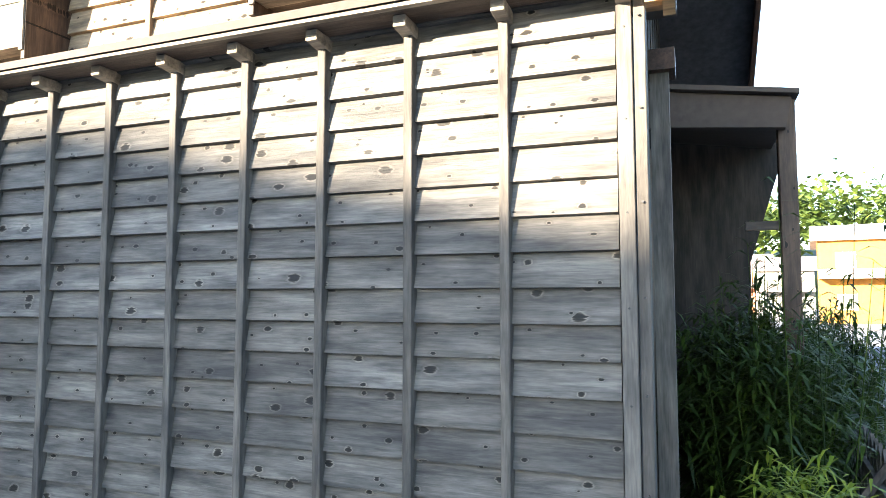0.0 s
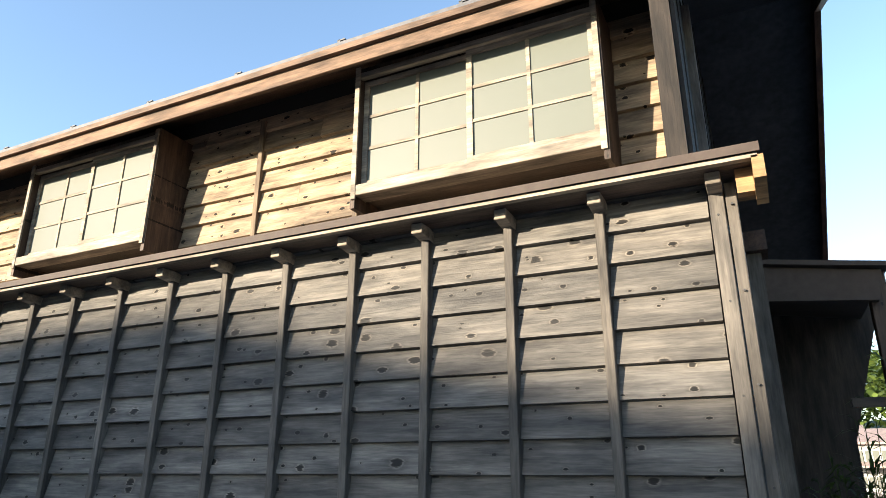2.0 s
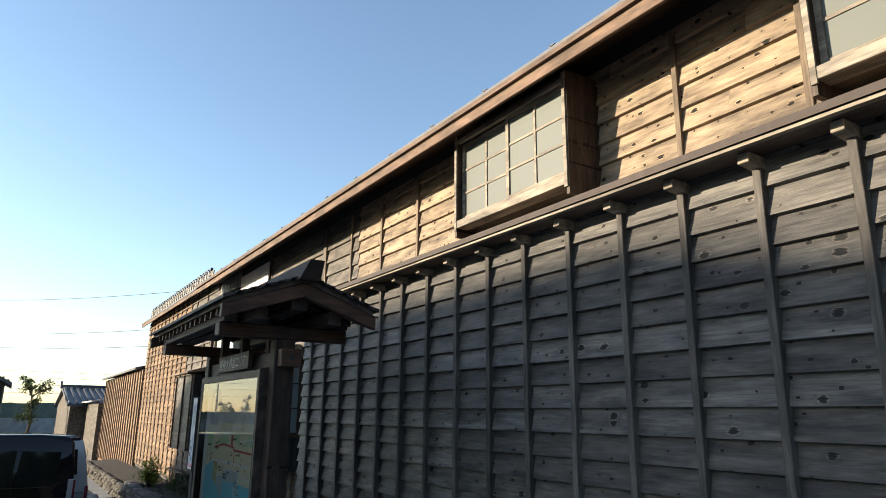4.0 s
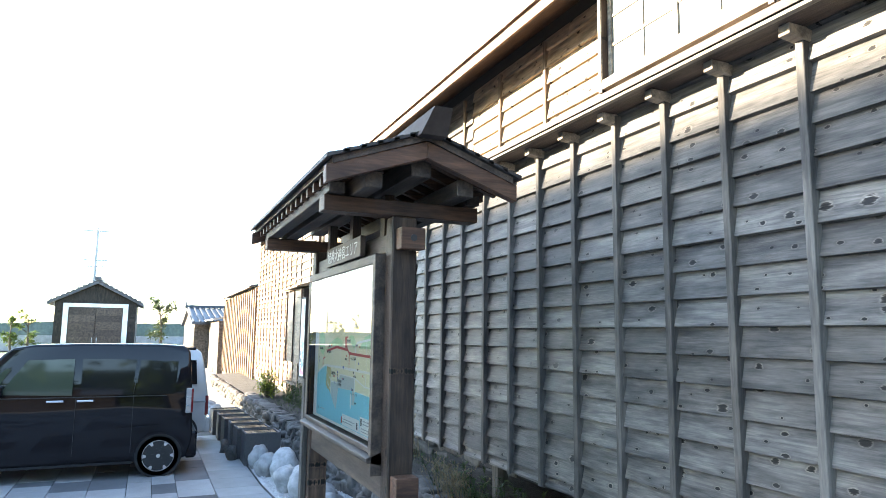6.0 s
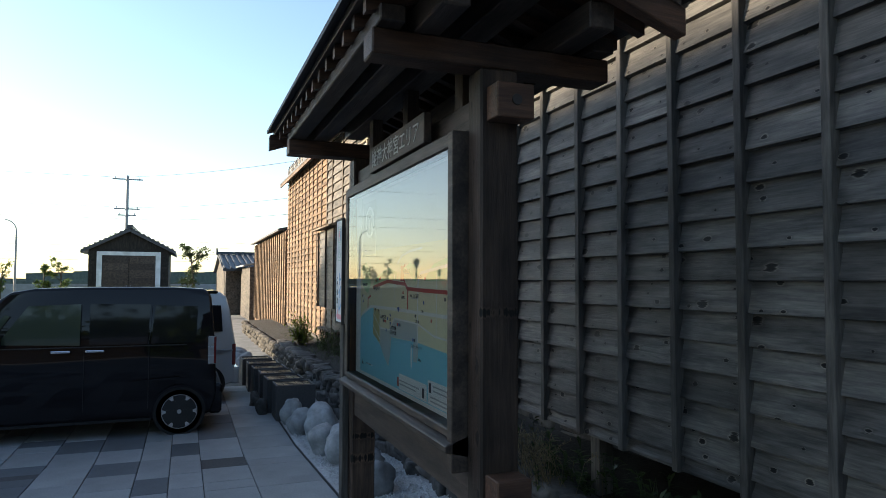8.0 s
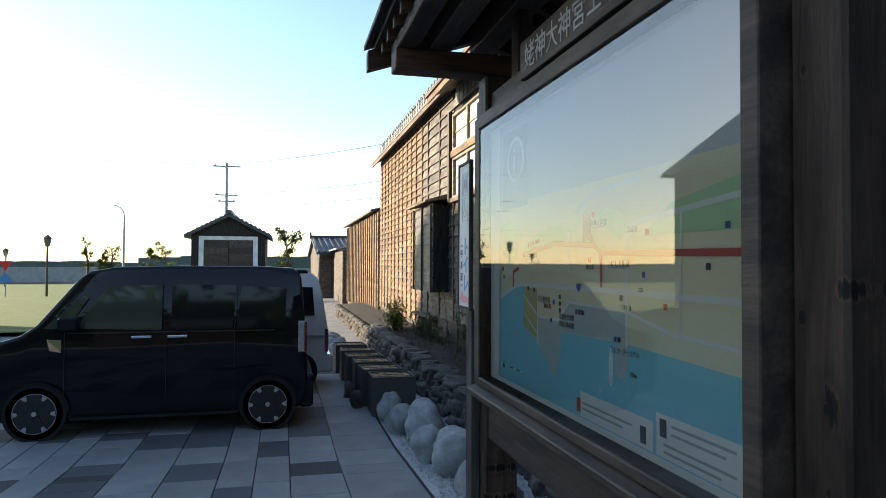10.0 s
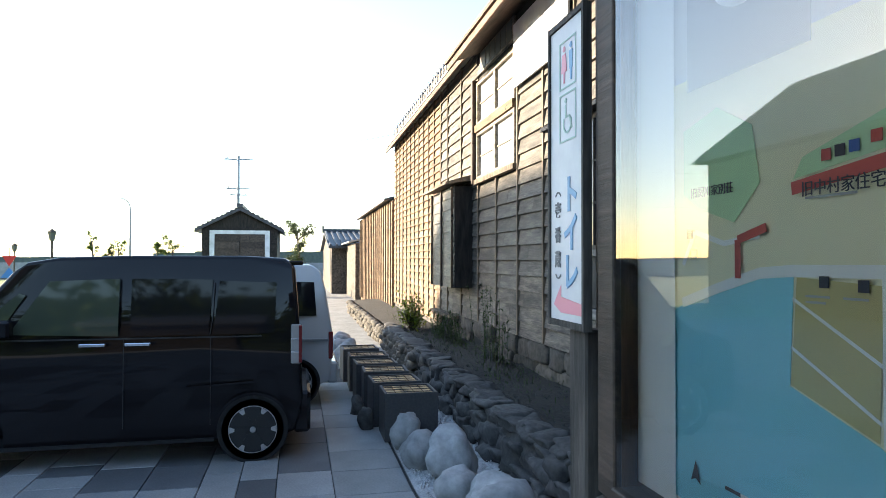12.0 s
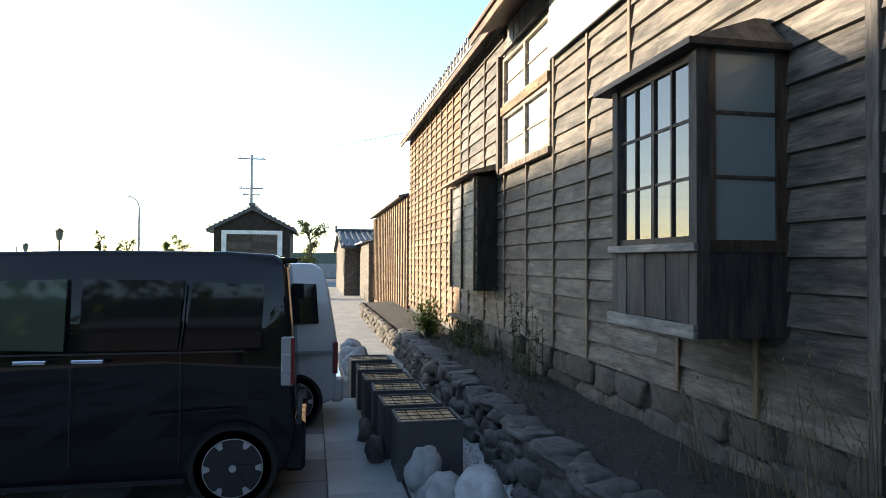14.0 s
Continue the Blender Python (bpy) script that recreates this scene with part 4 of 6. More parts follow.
for s in (-1, 1):
    q = bmesh.new()
    y1 = KY + s * 0.52
    prism(q, [(KY, kroof(KY)), (KY, kroof(KY) + 0.035), (y1, kroof(y1) + 0.035), (y1, kroof(y1))], 0, -7.82, -5.14)
    part("roof_board", q, M_DARKX, kio)
    for k in range(6):
        a, b = KY + s * (0.088 * k), KY + s * (0.088 * (k + 1) + 0.03)
        q = bmesh.new()
        z0, z1 = kroof(a) + 0.036, kroof(b) + 0.036
        prism(q, [(a, z0), (a, z0 + 0.012), (b, z1 + 0.022), (b, z1)], 0, -7.85, -5.11)
        part("shingle_course", q, M_SHINGLE, kio)
    for x in (-5.18, -7.78):
        q = bmesh.new()
        prism(q, [(KY, kroof(KY) - 0.1), (KY, kroof(KY) - 0.004), (y1 + s * 0.03, kroof(y1) - 0.004), (y1 + s * 0.03, kroof(y1) - 0.1)], 0, x - 0.03, x + 0.03)
        part("barge_board", q, M_DARKY, kio, "reddish brown barge board", 0.004)
    for k in range(15):
        x = -7.64 + 0.165 * k
        q = bmesh.new()
        ya, yb = KY + s * 0.08, KY + s * 0.50
        prism(q, [(ya, kroof(ya) - 0.055), (ya, kroof(ya) - 0.003), (yb, kroof(yb) - 0.003), (yb, kroof(yb) - 0.055)], 0, x - 0.02, x + 0.02)
        part("rafter", q, M_DARKY, kio)
q = bmesh.new()
cap = prism(q, [(KY - 0.075, 2.53), (KY - 0.05, 2.645), (KY + 0.05, 2.645), (KY + 0.075, 2.53)], 0, -7.9, -5.06)
for v in cap:
    if v.co.z > 2.6:
        v.co.x += 0.12 if v.co.x > -6 else -0.12
part("ridge_cap", q, M_METAL, kio, "boxed sheet-metal ridge cap")

# map board
mp = thing("town_map", "glazed town map, green and ochre land beside blue sea", "map", (-6.36, 1.33, 0.86))
GX0, GX1, GZ0, GZ1 = MX0 + 0.035, MX1 - 0.05, MZ0 + 0.03, MZ1 - 0.055
PY = MY + 0.036


def flat(name, pts, mat, y, parent, label=""):
    bm = bmesh.new()
    prism(bm, [(GX0 + u * (GX1 - GX0), GZ0 + v * (GZ1 - GZ0)) for u, v in pts], 1, y, y + 0.0006)
    return part(name, bm, mat, parent, label)


def rect(u0, u1, v0, v1):
    return [(u0, v0), (u1, v0), (u1, v1), (u0, v1)]


flat("backing", rect(-0.058, 1, 0, 1), M_MAPW, PY + 0.02, mp)
flat("land", rect(0.012, 0.988, 0.02, 0.68), M_MAPLAND, PY + 0.018, mp)
flat("title_band", rect(0.012, 0.988, 0.68, 0.985), M_MAPGREY, PY + 0.018, mp)
flat("title_square", rect(0.05, 0.219, 0.66, 0.95), M_MAPG2, PY + 0.0165, mp)
flat("info_oval", [(0.14 + 0.058 * math.cos(i * math.pi / 14), 0.836 + 0.085 * math.sin(i * math.pi / 14)) for i in range(28)], M_MAPW, PY + 0.0155, mp, "white oval ring")
flat("oval_field", [(0.14 + 0.045 * math.cos(i * math.pi / 14), 0.836 + 0.068 * math.sin(i * math.pi / 14)) for i in range(28)], M_MAPG2, PY + 0.0148, mp)
flat("sea", [(0.012, 0.02), (0.988, 0.02), (0.988, 0.24), (0.8, 0.25), (0.672, 0.256), (0.634, 0.256), (0.412, 0.249), (0.402, 0.17), (0.383, 0.103), (0.34, 0.135),
             (0.281, 0.2), (0.194, 0.241), (0.199, 0.383), (0.16, 0.376), (0.1, 0.352), (0.04, 0.326), (0.012, 0.31)], M_MAPSEA, PY + 0.0165, mp)
flat("town_zone", [(0.289, 0.282), (0.394, 0.282), (0.412, 0.25), (0.402, 0.173), (0.383, 0.107), (0.342, 0.138), (0.289, 0.197)], M_MAPTOWN, PY + 0.0155, mp)
flat("town_zone", [(0.396, 0.282), (0.452, 0.34), (0.67, 0.337), (0.67, 0.258), (0.634, 0.258), (0.414, 0.251)], M_MAPTOWN, PY + 0.0155, mp)
flat("town_zone", [(0.634, 0.255), (0.67, 0.255), (0.675, 0.21), (0.665, 0.17), (0.632, 0.17)], M_MAPTOWN, PY + 0.0155, mp)
flat("spit", [(0.196, 0.243), (0.28, 0.204), (0.284, 0.37), (0.203, 0.376)], M_MAPLAND2, PY + 0.0155, mp)
flat("wood_patch", [(0.2, 0.497), (0.21, 0.522), (0.29, 0.557), (0.38, 0.587), (0.47, 0.56), (0.46, 0.525), (0.38, 0.522), (0.3, 0.517)], M_MAPGREEN, PY + 0.0155, mp)
flat("wood_patch", [(0.562, 0.584), (0.597, 0.602), (0.64, 0.592), (0.667, 0.561), (0.664, 0.53), (0.645, 0.516), (0.6, 0.55)], M_MAPGREEN, PY + 0.0155, mp)
flat("wood_patch", [(0.72, 0.52), (0.8, 0.59), (0.985, 0.63), (0.985, 0.52)], M_MAPGREEN, PY + 0.0155, mp)


def lane(pts, w, mat, y, name="road_line"):
    """A line of even width drawn along several points of the map."""
    asp = (GX1 - GX0) / (GZ1 - GZ0)
    for (u0, v0), (u1, v1) in zip(pts, pts[1:]):
        d = Vector(((u1 - u0) * asp, v1 - v0))
        d.normalize()
        nx, nz = -d.y * w / asp, d.x * w
        flat(name, [(u0 + nx, v0 + nz), (u0 - nx, v0 - nz), (u1 - nx, v1 - nz), (u1 + nx, v1 + nz)], mat, y, mp)


lane([(0.2, 0.384), (0.47, 0.386), (0.988, 0.382)], 0.0075, M_MAPW, PY + 0.0135)
lane([(0.042, 0.33), (0.1, 0.356), (0.16, 0.38), (0.2, 0.384)], 0.0075, M_MAPW, PY + 0.0136)
lane([(0.289, 0.282), (0.396, 0.282), (0.452, 0.342), (0.67, 0.337), (0.8, 0.3), (0.988, 0.29)], 0.004, M_MAPW, PY + 0.0137)
lane([(0.286, 0.2), (0.286, 0.384)], 0.003, M_MAPW, PY + 0.0139)
lane([(0.199, 0.35), (0.285, 0.285)], 0.002, M_MAPW, PY + 0.0141)
lane([(0.197, 0.29), (0.283, 0.225)], 0.002, M_MAPW, PY + 0.0141)
lane([(0.672, 0.25), (0.673, 0.5), (0.68, 0.535), (0.695, 0.553), (0.76, 0.562), (0.988, 0.59)], 0.0065, M_MAPW, PY + 0.0139)
lane([(0.447, 0.384), (0.447, 0.55)], 0.003, M_MAPW, PY + 0.0139)
lane([(0.585, 0.34), (0.585, 0.384)], 0.003, M_MAPW, PY + 0.0139)
lane([(0.295, 0.384), (0.3, 0.49)], 0.002, M_MAPW, PY + 0.0139)
lane([(0.82, 0.29), (0.825, 0.57)], 0.003, M_MAPW, PY + 0.0139)
lane([(0.48, 0.6), (0.524, 0.636), (0.6, 0.652), (0.71, 0.66)], 0.005, M_MAPW, PY + 0.0139)
lane([(0.2, 0.485), (0.38, 0.518), (0.484, 0.51), (0.557, 0.506), (0.584, 0.485), (0.72, 0.48), (0.988, 0.475)], 0.008, M_MAPRED, PY + 0.0125, "red_street")
lane([(0.584, 0.485), (0.585, 0.392)], 0.006, M_MAPRED, PY + 0.0128, "red_street")
lane([(0.546, 0.53), (0.557, 0.506)], 0.006, M_MAPRED, PY + 0.0127, "red_street")
flat("red_block", rect(0.514, 0.546, 0.519, 0.59), M_MAPRED, PY + 0.0125, mp)
flat("legend", rect(0.501, 0.75, 0.025, 0.095), M_MAPW, PY + 0.0135, mp, "white legend panel")
flat("legend", rect(0.76, 0.97, 0.025, 0.12), M_MAPW, PY + 0.0135, mp, "white legend panel")
flat("legend_mark", rect(0.487, 0.503, 0.035, 0.075), M_MAPRED, PY + 0.0125, mp)
flat("legend_mark", rect(0.715, 0.732, 0.035, 0.075), M_MAPINK, PY + 0.0125, mp)
flat("legend_mark", rect(0.77, 0.787, 0.07, 0.11), M_MAPINK, PY + 0.0125, mp)
for u, v, n in ((0.51, 0.062, 0.18), (0.51, 0.046, 0.15), (0.8, 0.098, 0.14), (0.8, 0.08, 0.12), (0.78, 0.052, 0.16), (0.78, 0.036, 0.13)):
    flat("caption_bar", rect(u, u + n, v, v + 0.006), M_MAPG2, PY + 0.0125, mp)
flat("wood_patch", [(0.044, 0.5), (0.07, 0.475), (0.125, 0.45), (0.16, 0.5), (0.15, 0.58), (0.1, 0.62), (0.044, 0.6)], M_MAPGREEN, PY + 0.0155, mp)
lane([(0.044, 0.39), (0.064, 0.44), (0.111, 0.421), (0.16, 0.43)], 0.004, M_MAPW, PY + 0.0139)
lane([(0.132, 0.372), (0.132, 0.425), (0.17, 0.44)], 0.006, M_MAPRED, PY + 0.0125, "red_street")
flat("map_mark", rect(0.053, 0.0625, 0.43, 0.4435), M_MAPINK, PY + 0.0118, mp)
flat("map_mark", rect(0.06, 0.0695, 0.4, 0.4135), M_MAPBLUE, PY + 0.0118, mp)
flat("margin", rect(-0.0137, 0.03, 0.02, 0.985), M_MAPW, PY + 0.0116, mp, "white map margin")
flat("pier", [(0.62 + 0.0075 * math.cos(i * math.pi / 10), 0.189 + 0.05 * math.sin(i * math.pi / 10)) for i in range(20)], M_MAPW, PY + 0.0135, mp)
for u, v, c in ((0.207, 0.343, M_MAPINK), (0.243, 0.34, M_MAPINK), (0.305, 0.292, M_MAPINK), (0.318, 0.292, M_MAPRED), (0.331, 0.292, M_MAPRED), (0.352, 0.307, M_MAPBLUE), (0.338, 0.25, M_MAPBLUE),
                (0.382, 0.325, M_MAPBLUE), (0.382, 0.305, M_MAPINK), (0.382, 0.285, M_MAPBLUE), (0.46, 0.288, M_MAPRED), (0.473, 0.288, M_MAPBLUE), (0.486, 0.288, M_MAPINK), (0.21, 0.49, M_MAPRED),
                (0.223, 0.492, M_MAPINK), (0.236, 0.494, M_MAPBLUE), (0.255, 0.5, M_MAPRED), (0.268, 0.503, M_MAPRED), (0.61, 0.235, M_MAPBLUE), (0.623, 0.235, M_MAPINK), (0.515, 0.437, M_MAPRED),
                (0.528, 0.56, M_MAPRED), (0.63, 0.34, M_MAPINK), (0.7, 0.4, M_MAPBLUE), (0.76, 0.33, M_MAPRED), (0.86, 0.42, M_MAPINK), (0.9, 0.5, M_MAPBLUE), (0.71, 0.5, M_MAPRED)):
    u, v = u + 0.022, v + 0.022
    flat("map_mark", rect(u, u + 0.0095, v, v + 0.0135), c, PY + 0.0118, mp)
for u, v, n in ((0.2, 0.331, 0.024), (0.2, 0.324, 0.02), (0.237, 0.331, 0.022), (0.285, 0.307, 0.05), (0.395, 0.264, 0.06), (0.395, 0.241, 0.06), (0.609, 0.206, 0.07), (0.535, 0.53, 0.05), (0.2, 0.448, 0.05), (0.6, 0.421, 0.06)):
    u, v = u + 0.015, v + 0.022
    flat("caption_bar", rect(u, u + n, v, v + 0.0028), M_MAPG2, PY + 0.0118, mp)
flat("route_shield", [(0.487, 0.398), (0.505, 0.398), (0.505, 0.386), (0.496, 0.374), (0.487, 0.386)], M_MAPBLUE, PY + 0.0118, mp)
for k in range(4):
    flat("scale_bar", rect(0.113 + 0.022 * k, 0.135 + 0.022 * k, 0.073, 0.078), M_MAPINK if k % 2 == 0 else M_MAPW, PY + 0.0118, mp)
flat("compass", [(0.058, 0.06), (0.066, 0.066), (0.074, 0.06), (0.066, 0.092)], M_MAPINK, PY + 0.0118, mp)
q = bmesh.new()
q.faces.new([q.verts.new((x, MY - 0.002, z)) for x, z in ((GX0 - 0.072, GZ0), (GX1, GZ0), (GX1, GZ1), (GX0 - 0.072, GZ1))])
gl = part("glass", q, M_GLASS, mp, "reflecting glass sheet")
gl.visible_shadow = False


def words(name, text, at, size, mat, parent, squeeze=1.0, rx=90, rz=0, align="LEFT", depth=0.001, bold=0.0):
    """Flat lettering on a face, as a mesh."""
    cu = bpy.data.curves.new(name, "FONT")
    cu.body, cu.size, cu.extrude, cu.align_x = text, size, depth, align
    cu.resolution_u = 3
    cu.offset = bold
    tmp = bpy.data.objects.new(name, cu)
    scene.collection.objects.link(tmp)
    bpy.context.view_layer.update()
    me = bpy.data.meshes.new_from_object(tmp.evaluated_get(bpy.context.evaluated_depsgraph_get()))
    bpy.data.objects.remove(tmp)
    me.materials.clear()
    me.materials.append(mat)
    me.transform(pose(*at, rx, 0, rz) @ Matrix.Diagonal((squeeze, 1, 1, 1)))
    me.transform(Matrix.Translation(-ORIGIN[parent.name]))
    ob = new(name, me)
    ob.parent = parent
    ORIGIN[ob.name] = ORIGIN[parent.name]
    return ob


words("carved_name", "姥神大神宮エリア", (-6.81, KY - 0.117, 2.005), 0.1, M_PALEINK, nb, 0.97)
for text, u, v, s in (("江差町役場", 0.285, 0.313, 0.021), ("江差追分会館", 0.395, 0.27, 0.019), ("江差山車会館", 0.395, 0.247, 0.019), ("フェリーターミナル", 0.609, 0.211, 0.017), ("いにしえ街道", 0.6, 0.427, 0.02),
                      ("横山家", 0.517, 0.419, 0.017), ("姥神大神宮", 0.535, 0.536, 0.02), ("三洋石油", 0.643, 0.32, 0.015), ("北前坂", 0.666, 0.512, 0.017), ("350m", 0.672, 0.161, 0.017),
                      ("旧中村家住宅", 0.2, 0.454, 0.021), ("旧関川家別荘", 0.049, 0.472, 0.018), ("228", 0.7, 0.3665, 0.016)):
    words("map_words", text, (GX0 + (u + 0.012) * (GX1 - GX0), PY + 0.0105, GZ0 + (v + 0.021) * (GZ1 - GZ0)), s, M_MAPINK, mp, depth=0.0004)
words("info_letter", "i", (GX0 + 0.14 * (GX1 - GX0), PY + 0.0125, GZ0 + 0.787 * (GZ1 - GZ0)), 0.15, M_MAPW, mp, 1.2, align="CENTER")

# ---- toilet sign ----
sg = thing("toilet_sign", "white toilet direction sign with blue characters on a wooden post", "sign", (-7.75, 1.52, -0.4))
SX0, SX1, SY, SZ0, SZ1 = -7.87, -7.635, 1.50, 1.04, 1.93
box_part("panel", (SX0, SX1, SY, SY + 0.012, SZ0, SZ1), M_WHITE, sg)
fr = bmesh.new()
bx(fr, SX0 - 0.014, SX0 - 0.001, SY - 0.006, SY + 0.02, SZ0 - 0.02, SZ1 + 0.02)
bx(fr, SX1 + 0.001, SX1 + 0.014, SY - 0.006, SY + 0.02, SZ0 - 0.02, SZ1 + 0.02)
bx(fr, SX0, SX1, SY - 0.006, SY + 0.02, SZ0 - 0.018, SZ0 - 0.001)
bx(fr, SX0, SX1, SY - 0.006, SY + 0.02, SZ1 + 0.001, SZ1 + 0.018)
part("frame", fr, M_OLDDARK, sg, "dark timber edge frame")
box_part("post", (-7.78, -7.665, SY + 0.021, SY + 0.08, -1.08, 1.02), M_BATTEN, sg, "grey weathered timber post", 0.006)
box_part("back_board", (SX0 + 0.02, SX1 - 0.02, SY + 0.0135, SY + 0.0205, SZ0, SZ1), M_BATTEN, sg)
for k, c in enumerate("トイレ"):
    words("blue_character", c, (-7.716, SY - 0.002, 1.372 - 0.114 * k), 0.118, M_SIGNBLUE, sg, 0.9, align="CENTER", bold=0.004)
q = bmesh.new()
prism(q, [(-7.845, 1.085), (-7.79, 1.145), (-7.79, 1.11), (-7.64, 1.095), (-7.64, 1.062), (-7.79, 1.062)], 1, SY - 0.002, SY - 0.0005)
part("arrow", q, M_SIGNPINK, sg, "pink arrow")


def ring_box(u0, u1, v0, v1, mat, name):
    q = bmesh.new()
    w = 0.005
    for a, b, c, d in ((u0, u0 + w, v0, v1), (u1 - w, u1, v0, v1), (u0 + w, u1 - w, v0, v0 + w), (u0 + w, u1 - w, v1 - w, v1)):
        bx(q, a, b, SY - 0.002, SY - 0.0005, c, d)
    part(name, q, mat, sg)


ring_box(-7.80, -7.68, 1.735, 1.88, M_SIGNGREEN, "pictogram_frame")
ring_box(-7.80, -7.68, 1.575, 1.72, M_SIGNGREEN, "pictogram_frame")
for x, c in ((-7.765, M_SIGNPINK), (-7.715, M_SIGNBLUE)):
    q = bmesh.new()
    pts = [(x + 0.009 * math.cos(i * math.pi / 5), 1.855 + 0.009 * math.sin(i * math.pi / 5)) for i in range(10)]
    prism(q, pts, 1, SY - 0.002, SY - 0.0005)
    prism(q, [(x - 0.012, 1.84), (x + 0.012, 1.84), (x + (0.02 if c is M_SIGNPINK else 0.01), 1.785), (x - (0.02 if c is M_SIGNPINK else 0.01), 1.785)], 1, SY - 0.002, SY - 0.0005)
    prism(q, [(x - 0.007, 1.785), (x + 0.007, 1.785), (x + 0.005, 1.752), (x - 0.005, 1.752)], 1, SY - 0.002, SY - 0.0005)
    part("pictogram", q, c, sg)
q = bmesh.new()
n = 14
cx, cz, ro, ri = -7.742, 1.63, 0.032, 0.025
pts = [(cx + ro * math.cos(a), cz + ro * math.sin(a)) for a in [math.radians(150 + 230 * i / n) for i in range(n + 1)]]
pts += [(cx + ri * math.cos(a), cz + ri * math.sin(a)) for a in [math.radians(380 - 230 * i / n) for i in range(n + 1)]]
prism(q, pts, 1, SY - 0.002, SY - 0.0005)
bx(q, -7.757, -7.75, SY - 0.002, SY - 0.0005, 1.645, 1.685)
bx(q, -7.75, -7.722, SY - 0.002, SY - 0.0005, 1.645, 1.651)
prism(q, [(-7.728, 1.645), (-7.722, 1.65), (-7.706, 1.61), (-7.713, 1.607)], 1, SY - 0.002, SY - 0.0005)
prism(q, [(-7.753 + 0.008 * math.cos(i * math.pi / 4), 1.697 + 0.008 * math.sin(i * math.pi / 4)) for i in range(8)], 1, SY - 0.002, SY - 0.0005)
part("wheelchair_mark", q, M_SIGNGREEN, sg)
for k, c in enumerate("壱番蔵"):
    words("grey_character", c, (-7.812, SY - 0.002, 1.353 - 0.0743 * k), 0.052, M_FADED2, sg, 0.9, align="CENTER", bold=0.001)
for zc, s_ in ((1.424, 1), (1.169, -1)):
    q = bmesh.new()
    arc = [math.radians(25 + 130 * i / 10) for i in range(11)]
    pts = [(-7.812 + 0.024 * math.cos(a), zc + s_ * (0.024 * math.sin(a) - 0.018)) for a in arc] + [(-7.812 + 0.019 * math.cos(a), zc + s_ * (0.019 * math.sin(a) - 0.018)) for a in arc[::-1]]
    prism(q, pts, 1, SY - 0.002, SY - 0.0005)
    part("bracket_mark", q, M_FADED2, sg)


sg.scale = (0.736, 0.736, 0.723)
sg.location = (-7.557, 1.289, 0.089)

